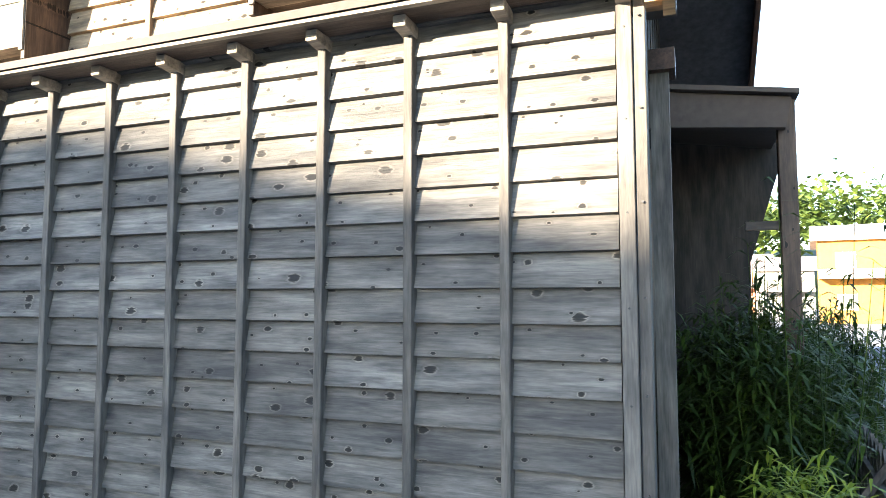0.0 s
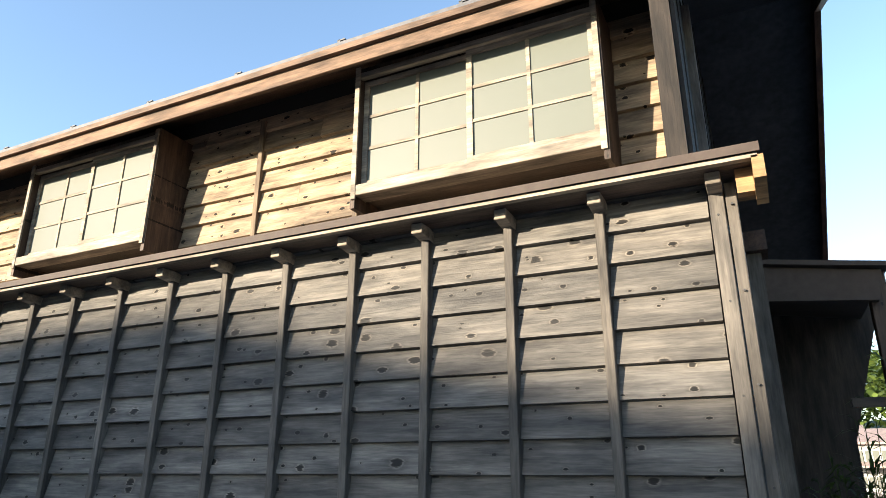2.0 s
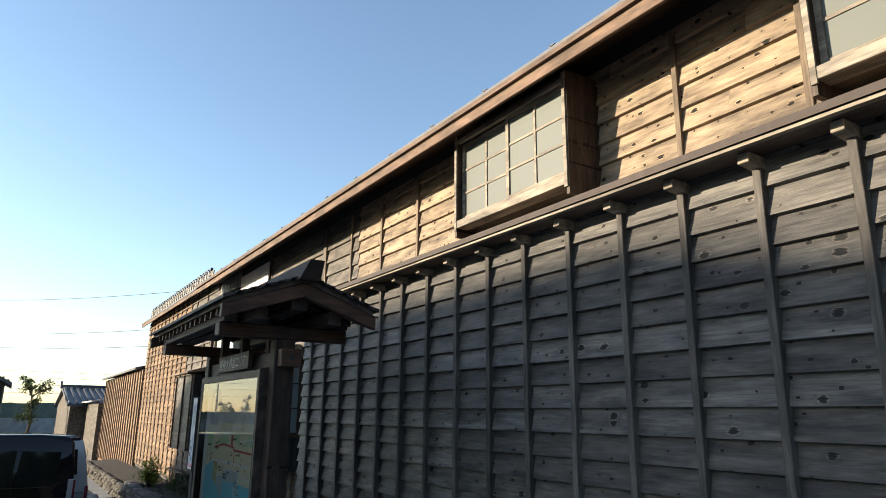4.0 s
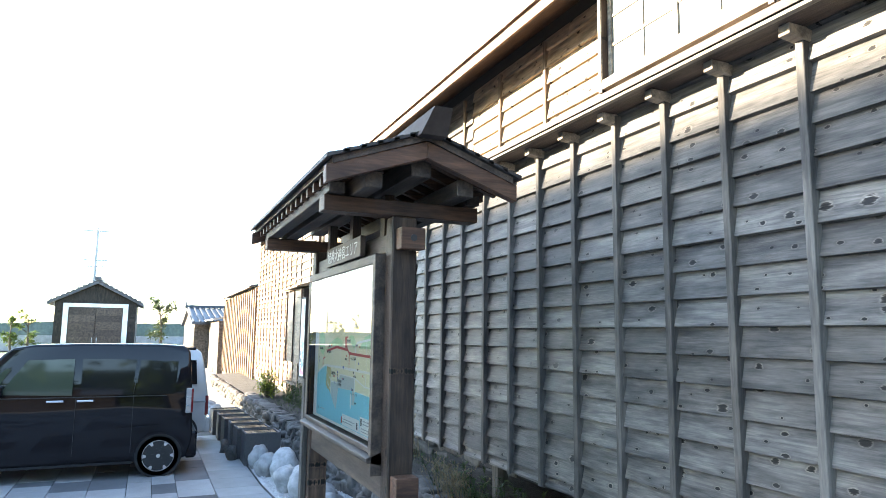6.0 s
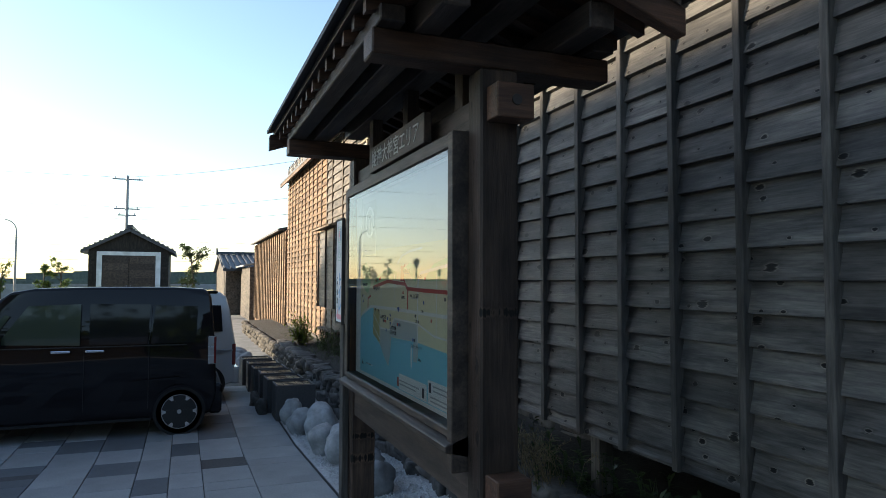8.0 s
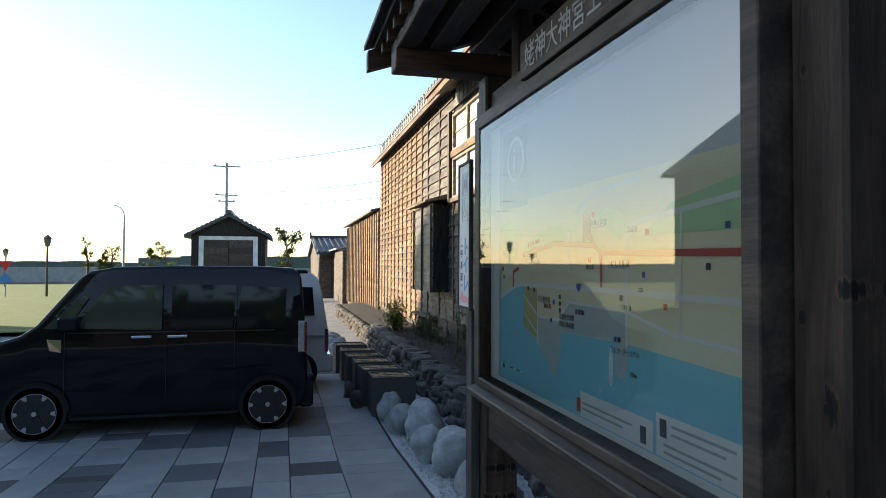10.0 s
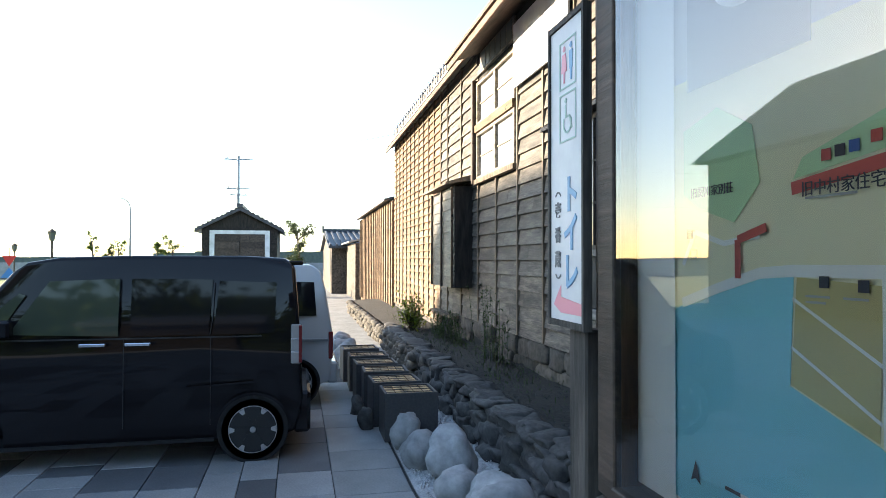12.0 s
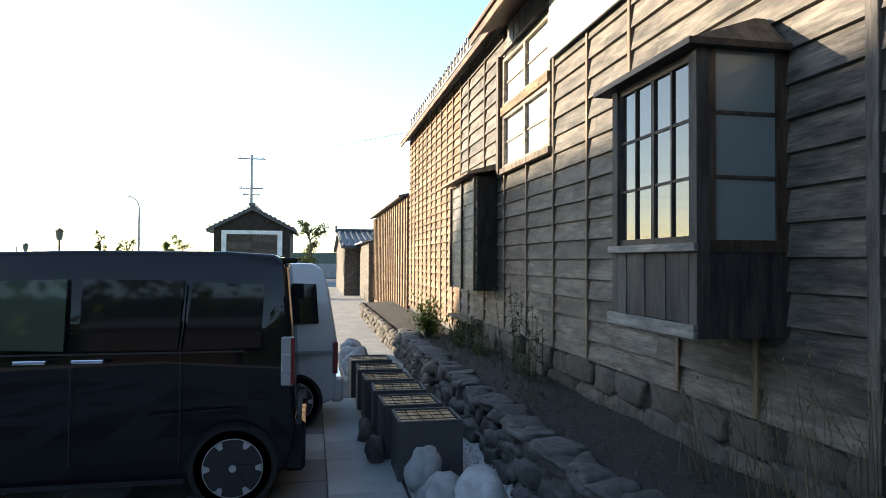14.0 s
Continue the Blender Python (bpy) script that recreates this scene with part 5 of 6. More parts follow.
# ---- vans ----
def van(name, at, length, width, height, wheel_y, wheel_r, paint, glass, label, dark):
    """A small boxy wagon: front towards -y, one side facing +x. Origin on the ground below the rear edge of that side."""
    root = thing(name, label, "van", at)
    X, Y, Z = at
    # cross-section outline along y (rear at 0, front at -length) and z
    if dark:
        body = [(0.0, 0.42), (0.02, 0.55), (0.0, 0.95), (-0.02, 1.3), (-0.06, height - 0.1), (-0.14, height - 0.02), (-0.5, height), (-1.5, height), (-2.05, height - 0.015), (-2.30, height - 0.06), (-2.42, height - 0.15),
                (-2.80, 1.21), (-2.95, 1.10), (-length + 0.06, 0.97), (-length, 0.75), (-length, 0.36), (-length + 0.05, 0.22), (-length + 0.3, 0.19), (-0.3, 0.19), (-0.05, 0.24)]
    else:
        body = [(0.0, 0.45), (0.01, 0.9), (-0.08, 1.45), (-0.14, height - 0.08), (-0.25, height), (-1.2, height + 0.01), (-2.2, height - 0.06), (-2.7, 1.1), (-length, 0.95), (-length, 0.3), (-length + 0.2, 0.2), (-0.2, 0.22), (0.0, 0.3)]
    bm = bmesh.new()
    def inset(z):
        return 0.0 if z < 0.95 else (z - 0.95) * 0.12 + (0.05 if z > height - 0.05 else 0.0)
    near = [bm.verts.new((X - inset(z) - (0.02 if z < 0.3 else 0), Y + y, Z + z)) for y, z in body]
    far = [bm.verts.new((X - width + inset(z) + (0.02 if z < 0.3 else 0), Y + y, Z + z)) for y, z in body]
    n = len(body)
    bm.faces.new(near)
    bm.faces.new(far[::-1])
    for i in range(n):
        bm.faces.new((near[i], near[(i + 1) % n], far[(i + 1) % n], far[i]))
    bmesh.ops.recalc_face_normals(bm, faces=bm.faces)
    bmesh.ops.triangulate(bm, faces=[f for f in bm.faces if len(f.verts) > 4])
    b = part("body", bm, paint, root)
    bev = b.modifiers.new("soft", "BEVEL")
    bev.width, bev.segments, bev.limit_method, bev.angle_limit = 0.035, 3, "ANGLE", radians(28)
    for f in b.data.polygons:
        f.use_smooth = True
    def slab(nm, pts, mat, off=0.004, lab="", par=root):
        """A panel lying on the +x side, following its lean."""
        q = bmesh.new()
        lo = [q.verts.new((X - inset(z) + off, Y + y, Z + z)) for y, z in pts]
        hi = [q.verts.new((X - inset(z) - 0.03, Y + y, Z + z)) for y, z in pts]
        q.faces.new(lo)
        q.faces.new(hi[::-1])
        for i in range(len(pts)):
            q.faces.new((lo[i], lo[(i + 1) % len(pts)], hi[(i + 1) % len(pts)], hi[i]))
        return part(nm, q, mat, par, lab)
    for wy in wheel_y:
        for side in (0, 1):
            xo = X + 0.004 if side == 0 else X - width - 0.004
            sgn = 1 if side == 0 else -1
            w = bmesh.new()
            rod(w, (xo - sgn * 0.165, Y + wy, Z + wheel_r), (xo, Y + wy, Z + wheel_r), wheel_r, wheel_r, 36)
            tyre = part("wheel", w, M_RUBBER, root, "black tyre", 0.012)
            if side == 0:
                for (r0, r1, mat, nm, d) in ((wheel_r * 0.752, wheel_r * 0.73, M_ALLOY, "rim", 0.006),):
                    q = bmesh.new()
                    rings = []
                    for r, x in ((r0, xo + 0.001), (r0, xo + d), (r1, xo + d), (r1, xo - 0.05)):
                        rings.append([q.verts.new((x, Y + wy + r * math.cos(2 * math.pi * i / 40), Z + wheel_r + r * math.sin(2 * math.pi * i / 40))) for i in range(40)])
                    for a, c in zip(rings, rings[1:]):
                        for i in range(40):
                            q.faces.new((a[i], a[(i + 1) % 40], c[(i + 1) % 40], c[i]))
                    part(nm, q, mat, tyre)
                q = bmesh.new()
                rod(q, (xo - 0.06, Y + wy, Z + wheel_r), (xo + 0.002, Y + wy, Z + wheel_r), wheel_r * 0.715, n=36)
                part("rim_well", q, M_BLACKP, tyre, "black wheel well")
                for k in range(6):
                    a = math.radians(90 + 60 * k)
                    m = Matrix.Translation((xo + 0.003, Y + wy, Z + wheel_r)) @ Matrix.Rotation(a, 4, "X")
                    q = bmesh.new()
                    r = wheel_r
                    pts = [(-0.028, r * 0.715), (0.028, r * 0.715), (0.012, r * 0.56), (-0.012, r * 0.56)]
                    vs = prism(q, [(p[0], p[1]) for p in pts], 0, 0.0, 0.01)
                    for vv in vs:
                        c = vv.co.copy()
                        vv.co = m @ Vector((c.x, c.y, c.z))
                    part("spoke_tip", q, M_ALLOY, tyre, "bright spoke end")
                    q = bmesh.new()
                    bx(q, 0.0, 0.006, -0.022, 0.022, 0.03, r * 0.56, m)
                    part("spoke", q, M_BLACKP, tyre, "black spoke")
                q = bmesh.new()
                rod(q, (xo + 0.003, Y + wy, Z + wheel_r), (xo + 0.018, Y + wy, Z + wheel_r), 0.026, n=14)
                part("hub_cap", q, M_ALLOY, tyre)
            # arch lip
            q = bmesh.new()
            r0, r1 = wheel_r + 0.055, wheel_r + 0.03
            prev = None
            xa = X + 0.008 if side == 0 else X - width - 0.008
            for i in range(17):
                a = math.pi * i / 16
                cur = [q.verts.new((xx, Y + wy + r * math.cos(a), Z + wheel_r + r * math.sin(a) * 0.98)) for xx, r in ((xa, r0), (xa, r1), (xa - sgn * 0.1, r1))]
                if prev:
                    q.faces.new((prev[0], cur[0], cur[1], prev[1]))
                    q.faces.new((prev[1], cur[1], cur[2], prev[2]))
                prev = cur
            part("wheel_arch", q, paint, root)
            # flat black disc painted in for the shade of the open arch
            q = bmesh.new()
            rod(q, (xa - sgn * 0.02, Y + wy, Z + wheel_r + 0.01), (xa - sgn * 0.004, Y + wy, Z + wheel_r + 0.01), r1, n=32)
            part("arch_shadow", q, M_RUBBER, root, "black disc for the shade inside the wheel arch")
    return root, slab


VX, VY, VZ = -12.45, 0.74, -0.548
vroot, slab = van("black_van", (VX, VY, VZ), 3.42, 1.48, 1.845, (-0.42, -2.79), 0.283, M_CARB, M_BLACKGLASS, "black compact wagon with alloy wheels parked on the pavers", True)


def van_box(name, x0, x1, y0, y1, z0, z1, mat, label="", bevel=0.0, parent=None):
    q = bmesh.new()
    bx(q, VX + x0, VX + x1, VY + y0, VY + y1, VZ + z0, VZ + z1)
    return part(name, q, mat, parent or vroot, label, bevel)


slab("rear_glass", [(-0.24, 1.14), (-0.22, 1.60), (-0.72, 1.62), (-0.77, 1.14)], M_BLACKGLASS, 0.003, "black tinted quarter glass")
slab("rear_door_glass", [(-0.81, 1.14), (-0.78, 1.63), (-1.46, 1.64), (-1.46, 1.14)], M_BLACKGLASS, 0.004, "black tinted door glass")
slab("front_door_glass", [(-1.56, 1.14), (-1.56, 1.64), (-2.12, 1.62), (-2.42, 1.17)], M_VANGLASS, 0.003, "front door glass with a bright view through it")
slab("quarter_glass", [(-2.50, 1.17), (-2.30, 1.50), (-2.35, 1.52), (-2.74, 1.17)], M_VANGLASS, 0.003, "small front quarter glass")
slab("pillar_trim", [(-0.80, 1.14), (-0.777, 1.30), (-0.765, 1.60), (-0.76, 1.60), (-0.772, 1.30), (-0.794, 1.14)], M_BLACKP, 0.0055, "bright strip on the window edge")
for y in (-1.39, -1.755):
    van_box("door_handle", -0.01, 0.035, y - 0.105, y + 0.105, 1.055, 1.085, M_CHROME, "chrome door handle", 0.006)
for y in (-0.79, -1.51, -2.52):
    van_box("door_seam", 0.001, 0.004, y, y + 0.005, 0.34, 1.13, M_BLACKP)
van_box("belt_moulding", -0.005, 0.01, -2.5, -0.35, 1.115, 1.127, M_BLACKP)
tl = van_box("tail_lamp", -0.07, 0.006, -0.09, 0.005, 0.86, 1.22, M_LAMPC, "tall clear tail lamp with a red edge", 0.01)
van_box("lamp_edge", -0.075, 0.009, -0.02, 0.009, 0.87, 1.21, M_LAMPR, "dark red lens edge", 0.0, tl)
for k in range(2):
    van_box("lamp_bar", -0.072, 0.008, -0.088, -0.021, 0.96 + 0.12 * k, 0.975 + 0.12 * k, M_CHROME, "chrome bar", 0.0, tl)
van_box("rear_bumper", -1.42, -0.04, -0.07, 0.09, 0.22, 0.6, M_CARB, "black rear bumper", 0.03)
van_box("roof_spoiler", -1.33, -0.17, -0.2, 0.02, 1.76, 1.80, M_CARB, "", 0.01)
van_box("sill_trim", 0.01, 0.025, -2.45, -0.75, 0.2, 0.23, M_RUBBER)
van_box("door_mirror", 0.0, 0.12, -2.56, -2.36, 1.15, 1.30, M_CARB, "black door mirror", 0.02)
slab("side_lamp", [(-2.55, 0.92), (-2.55, 1.05), (-2.69, 1.06), (-2.66, 0.94)], M_CHROME, 0.006, "bright fender garnish")
slab("body_crease", [(-0.42, 0.70), (-0.42, 0.72), (-1.0, 0.685), (-1.0, 0.675)], M_CARB, 0.012)

wroot, slab = van("white_van", (-14.7, 1.13, -0.55), 3.4, 1.46, 1.75, (-0.45, -2.85), 0.28, M_CARW, M_BLACKGLASS, "white compact delivery van parked beside the wagon", False)
slab("side_glass", [(-0.19, 1.11), (-0.22, 1.53), (-0.74, 1.55), (-0.74, 1.11)], M_BLACKGLASS, 0.004, "dark side glass")
slab("door_glass", [(-0.84, 1.11), (-0.84, 1.55), (-1.55, 1.55), (-1.55, 1.11)], M_BLACKGLASS, 0.004, "dark side glass")
slab("side_moulding", [(-0.03, 0.79), (-0.03, 0.82), (-3.0, 0.82), (-3.0, 0.79)], M_STEEL, 0.008)
q = bmesh.new()
bx(q, -16.05, -14.71, 1.07, 1.21, -0.29, -0.02)
part("rear_bumper", q, M_CARW, wroot, "white rear bumper", 0.03)
q = bmesh.new()
bx(q, -14.75, -14.69, 1.09, 1.145, 0.02, 0.36)
part("tail_lamp", q, M_LAMPR, wroot, "red tail lamp", 0.008)

# ---- planters ----
def planter(at):
    p = thing("planter", "charcoal square planter box with a slatted timber top", "planter", at, group="row of planters")
    X, Y, Z = at
    W, D, H, t = 0.54, 0.5, 0.48, 0.03
    q = bmesh.new()
    bx(q, X - t, X, Y, Y + W, Z, Z + H)
    bx(q, X - D, X - D + t, Y, Y + W, Z, Z + H)
    bx(q, X - D + t, X - t, Y, Y + t, Z, Z + H)
    bx(q, X - D + t, X - t, Y + W - t, Y + W, Z, Z + H)
    part("box", q, M_PLANTER, p, bevel=0.004)
    for k in range(5):
        y = Y + t + 0.006 + k * 0.0955
        box_part("slat", (X - D + t + 0.002, X - t - 0.002, y, y + 0.083, Z + H - 0.05, Z + H - 0.015), M_SLAT, p)
    for k in range(3):
        x = X - t - 0.1 - 0.13 * k
        box_part("wire", (x, x + 0.006, Y + t, Y + W - t, Z + H - 0.013, Z + H - 0.007), M_BLACKP, p)
    return p


p0 = planter((-12.8, 1.56, -0.55))
for k, x in enumerate((-13.43, -14.13, -14.74, -15.45, -16.2)):
    c = copy_thing(p0, pose(x, 1.515 - 0.035 * k, -0.55, 0, 0, (1.5, -2, 1, -1, 2)[k]))

# ---- boulders along the pavers ----
rng = random.Random(21)
BOULD = [(-12.55, 1.74, 0.17, 0.16, 0.24), (-11.98, 1.75, 0.2, 0.18, 0.21), (-11.68, 1.97, 0.25, 0.22, 0.27), (-10.78, 1.82, 0.23, 0.2, 0.22), (-10.3, 1.98, 0.28, 0.26, 0.27), (-9.6, 1.98, 0.22, 0.2, 0.2), (-9.0, 1.9, 0.22, 0.21, 0.19),
         (-17.2, 1.55, 0.2, 0.2, 0.2), (-17.9, 1.55, 0.25, 0.22, 0.26), (-18.7, 1.55, 0.25, 0.25, 0.25), (-19.6, 1.6, 0.3, 0.25, 0.25), (-13.4, 1.43, 0.1, 0.09, 0.16), (-14.1, 1.4, 0.1, 0.09, 0.15)]
for x, y, a, b, c in BOULD:
    bm = bmesh.new()
    rock_bm(bm, (x, y, ground_z(x) + c * 0.6), (a * 0.88, b * 0.88, c * 0.88), rng, 3, 0.26)
    solid("boulder", bm, M_ROCKW if a > 0.15 else M_ROCK, "smooth whitish boulder edging the gravel bed" if a > 0.15 else "small grey stone leaning on a planter", "boulder", "edging boulders", smooth=True)

# ---- side gate structure by the gable ----
gate = thing("side_gate", "dark timber side gate with a sloping brown beam", "gate", (0.2, 5.0, 0.0))
box_part("outer_post", (0.46, 0.57, 4.95, 5.06, 0.0, 3.02), M_DARKV, gate, bevel=0.006)
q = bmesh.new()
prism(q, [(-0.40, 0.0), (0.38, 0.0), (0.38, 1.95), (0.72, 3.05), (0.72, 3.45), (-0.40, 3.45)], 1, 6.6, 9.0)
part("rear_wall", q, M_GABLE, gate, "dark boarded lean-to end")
box_part("tie_rail", (0.25, 0.46, 5.0, 5.06, 2.1, 2.16), M_DARKX, gate)
q = bmesh.new()
prism(q, [(-0.38, 2.84), (-0.38, 3.10), (0.54, 2.96), (0.50, 2.76)], 1, 4.86, 4.94)
part("beam", q, M_METAL, gate, "brown clad sloping beam")
q = bmesh.new()
prism(q, [(-0.38, 3.105), (-0.38, 3.14), (0.58, 2.998), (0.58, 2.965)], 1, 4.8, 6.58)
part("roof_board", q, M_METAL, gate)
box_part("inner_post", (-0.255, -0.17, 3.25, 3.34, 0.0, 2.70), M_BATTEN, gate)
box_part("inner_rail", (-0.38, -0.14, 3.2, 3.38, 2.701, 2.8), M_DARKY, gate)
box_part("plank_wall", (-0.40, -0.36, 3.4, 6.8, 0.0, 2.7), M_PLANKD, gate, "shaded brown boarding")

# ---- bamboo grass thicket ----
rng = random.Random(31)
bamboo = thing("bamboo_thicket", "dense clump of green dwarf bamboo beside the gate", "bamboo", (0.9, 4.6, 0.0))
bm, st = bmesh.new(), bmesh.new()
CLUMPS = [(0.28, 5.25, 0.42, 0.9, 1.0, 280), (0.82, 6.5, 0.42, 0.7, 0.95, 220)]
for cx, cy, rx, ry, hs_, count in CLUMPS:
    for k in range(count):
        a, r = rng.uniform(0, 6.283), math.sqrt(rng.random())
        x, y = cx + rx * r * math.cos(a), cy + ry * r * math.sin(a)
        h = rng.uniform(1.15, 1.85) * (1.05 - 0.3 * r) * hs_
        top = Vector((x + rng.uniform(-0.25, 0.25), y + rng.uniform(-0.35, 0.15), h))
        rod(st, (x, y, 0.0), top, 0.005, 0.002, 4)
        for j in range(52):
            f = rng.uniform(0.15, 1.0)
            p = Vector((x, y, 0)).lerp(top, f)
            d = Vector((rng.uniform(-1, 1), rng.uniform(-1, 1), rng.uniform(-0.3, 0.7)))
            leaf(bm, p, d, rng.uniform(0.12, 0.26), rng.uniform(0.008, 0.016), rng.uniform(0.1, 0.5))
for k in range(14):
    x, y = rng.uniform(0.2, 0.9), rng.uniform(3.9, 5.6)
    h = rng.uniform(1.6, 2.3)
    top = Vector((x + rng.uniform(-0.1, 0.25), y, h))
    rod(st, (x, y, 0.0), top, 0.005, 0.002, 4)
    for j in range(7):
        p = Vector((x, y, 0)).lerp(top, rng.uniform(0.75, 1.0))
        leaf(bm, p, Vector((rng.uniform(-1, 1), rng.uniform(-1, 1), rng.uniform(-0.2, 0.6))), rng.uniform(0.15, 0.28), 0.01, 0.3)
part("leaves", bm, M_LEAF, bamboo)
part("stems", st, M_LEAF, bamboo)
tuft = thing("bamboo_tuft", "low bright green bamboo tuft in front of the thicket", "bamboo", (0.55, 3.3, 0.0))
bm = bmesh.new()
for k in range(520):
    p = Vector((rng.gauss(0.36, 0.13), rng.gauss(3.4, 0.15), rng.uniform(0.3, 0.88)))
    leaf(bm, p, Vector((rng.uniform(-1, 1), rng.uniform(-1, 1), rng.uniform(-0.1, 0.9))), rng.uniform(0.1, 0.22), rng.uniform(0.006, 0.012), rng.uniform(0.1, 0.5))
part("leaves", bm, M_LEAFY, tuft)
bm = bmesh.new()
for k in range(40):
    rod(bm, (rng.gauss(0.36, 0.08), rng.gauss(3.4, 0.1), 0.0), (rng.gauss(0.36, 0.12), rng.gauss(3.4, 0.15), 0.6), 0.004, 0.002, 4)
part("stems", bm, M_LEAFY, tuft)

# ---- picket fence by the road ----
fence = thing("picket_fence", "low weathered picket fence with a diagonal brace", "fence", (1.4, 4.5, 0.0))
for k in range(20):
    y = 3.6 + 0.15 * k
    x = 0.80 + 0.012 * k
    q = bmesh.new()
    prism(q, [(-0.05, 0.0), (0.05, 0.0), (0.05, 0.74), (0.0, 0.80), (-0.05, 0.74)], 1, -0.01, 0.01)
    for v in q.verts:
        v.co = pose(x, y, 0.02, 0, 0, 86) @ v.co
    part("picket", q, M_BATTEN, fence)
for z in (0.25, 0.6):
    q = bmesh.new()
    m = pose(0.80, 3.55, z, 0, 0, 85.4) @ Matrix.Translation((0, 0.03, 0))
    bx(q, 0, 3.0, -0.015, 0.015, -0.03, 0.03, m)
    part("rail", q, M_BATTEN, fence)
q = bmesh.new()
rod(q, (0.58, 4.3, 0.3), (0.86, 4.3, 0.74), 0.025, n=6)
part("brace", q, M_BATTEN, fence)

# ---- across the road: houses and woods ----
bm = bmesh.new()
v = [bm.verts.new(p) for p in ((3, 8, 0.02), (60, 24, 0.02), (60, 36, 0.02), (-30, 16, 0.02), (-30, 11, 0.02))]
bm.faces.new(v)
solid("road", bm, speckle("asphalt", (0.05, 0.05, 0.055), (0.08, 0.08, 0.085), 60, 0.85), "grey asphalt road beyond the fence", "road", kind="structure")


def town_house(at, w, d, h, wall, roofm, label, yaw, eave=0.4):
    X, Y, Z = at
    hs = thing("house", label, "house", at)
    hs.rotation_euler = (0, 0, radians(yaw))
    q = bmesh.new()
    prism(q, [(Y - d / 2, Z), (Y + d / 2, Z), (Y + d / 2, Z + h), (Y, Z + h + 0.9), (Y - d / 2, Z + h)], 0, X - w / 2, X + w / 2)
    part("wall", q, wall, hs)
    q = bmesh.new()
    prism(q, [(Y - d / 2 - eave, Z + h - 0.15), (Y - d / 2 - eave, Z + h), (Y, Z + h + 1.1), (Y + d / 2 + eave, Z + h), (Y + d / 2 + eave, Z + h - 0.15), (Y, Z + h + 0.92)], 0, X - w / 2 - eave, X + w / 2 + eave)
    part("roof", q, roofm, hs)
    q = bmesh.new()
    prism(q, [(Y - d / 2 - 1.4, Z + h * 0.52), (Y - d / 2 - 1.4, Z + h * 0.56), (Y - d / 2 - 0.001, Z + h * 0.64), (Y - d / 2 - 0.001, Z + h * 0.52)], 0, X - w / 2, X + w / 2)
    part("porch_roof", q, roofm, hs)
    for i in range(4):
        for z in (0.25, 0.74):
            x = X - w / 2 + w * (i + 0.5) / 4
            q = bmesh.new()
            bx(q, x - 0.5, x + 0.5, Y - d / 2 - 0.06, Y - d / 2 - 0.002, Z + h * z - 0.45, Z + h * z + 0.45)
            win = part("window", q, M_WHITE, hs, "white framed window")
            for s in (-1, 1):
                q = bmesh.new()
                bx(q, x + s * 0.23 - 0.2, x + s * 0.23 + 0.2, Y - d / 2 - 0.075, Y - d / 2 - 0.061, Z + h * z - 0.38, Z + h * z + 0.38)
                part("pane", q, M_FROST, win)
    return hs


M_ORANGE = speckle("orange_siding", (0.33, 0.14, 0.012), (0.4, 0.18, 0.018), 4, 0.6)
M_BRICK = speckle("rust_siding", (0.4, 0.13, 0.06), (0.48, 0.17, 0.08), 4, 0.6)
M_HOUSEW = speckle("dull_white_siding", (0.22, 0.22, 0.215), (0.28, 0.28, 0.275), 5, 0.7)
M_ROOFG = speckle("grey_house_roof", (0.3, 0.28, 0.28), (0.4, 0.37, 0.36), 8, 0.6)
M_ROOFB = speckle("brown_house_roof", (0.24, 0.18, 0.16), (0.32, 0.25, 0.22), 8, 0.6)
town_house((12.5, 47, 0.0), 11, 8, 4.9, M_ORANGE, M_ROOFG, "orange two-storey house with grey roof across the road", -8)
town_house((6.4, 60, 0.0), 4, 7, 3.6, M_HOUSEW, M_ROOFB, "white house with a brown roof across the road", -5)
town_house((3.4, 66, 0.0), 5, 7, 4.2, M_BRICK, M_ROOFB, "rust-coloured house behind the bamboo", -5)


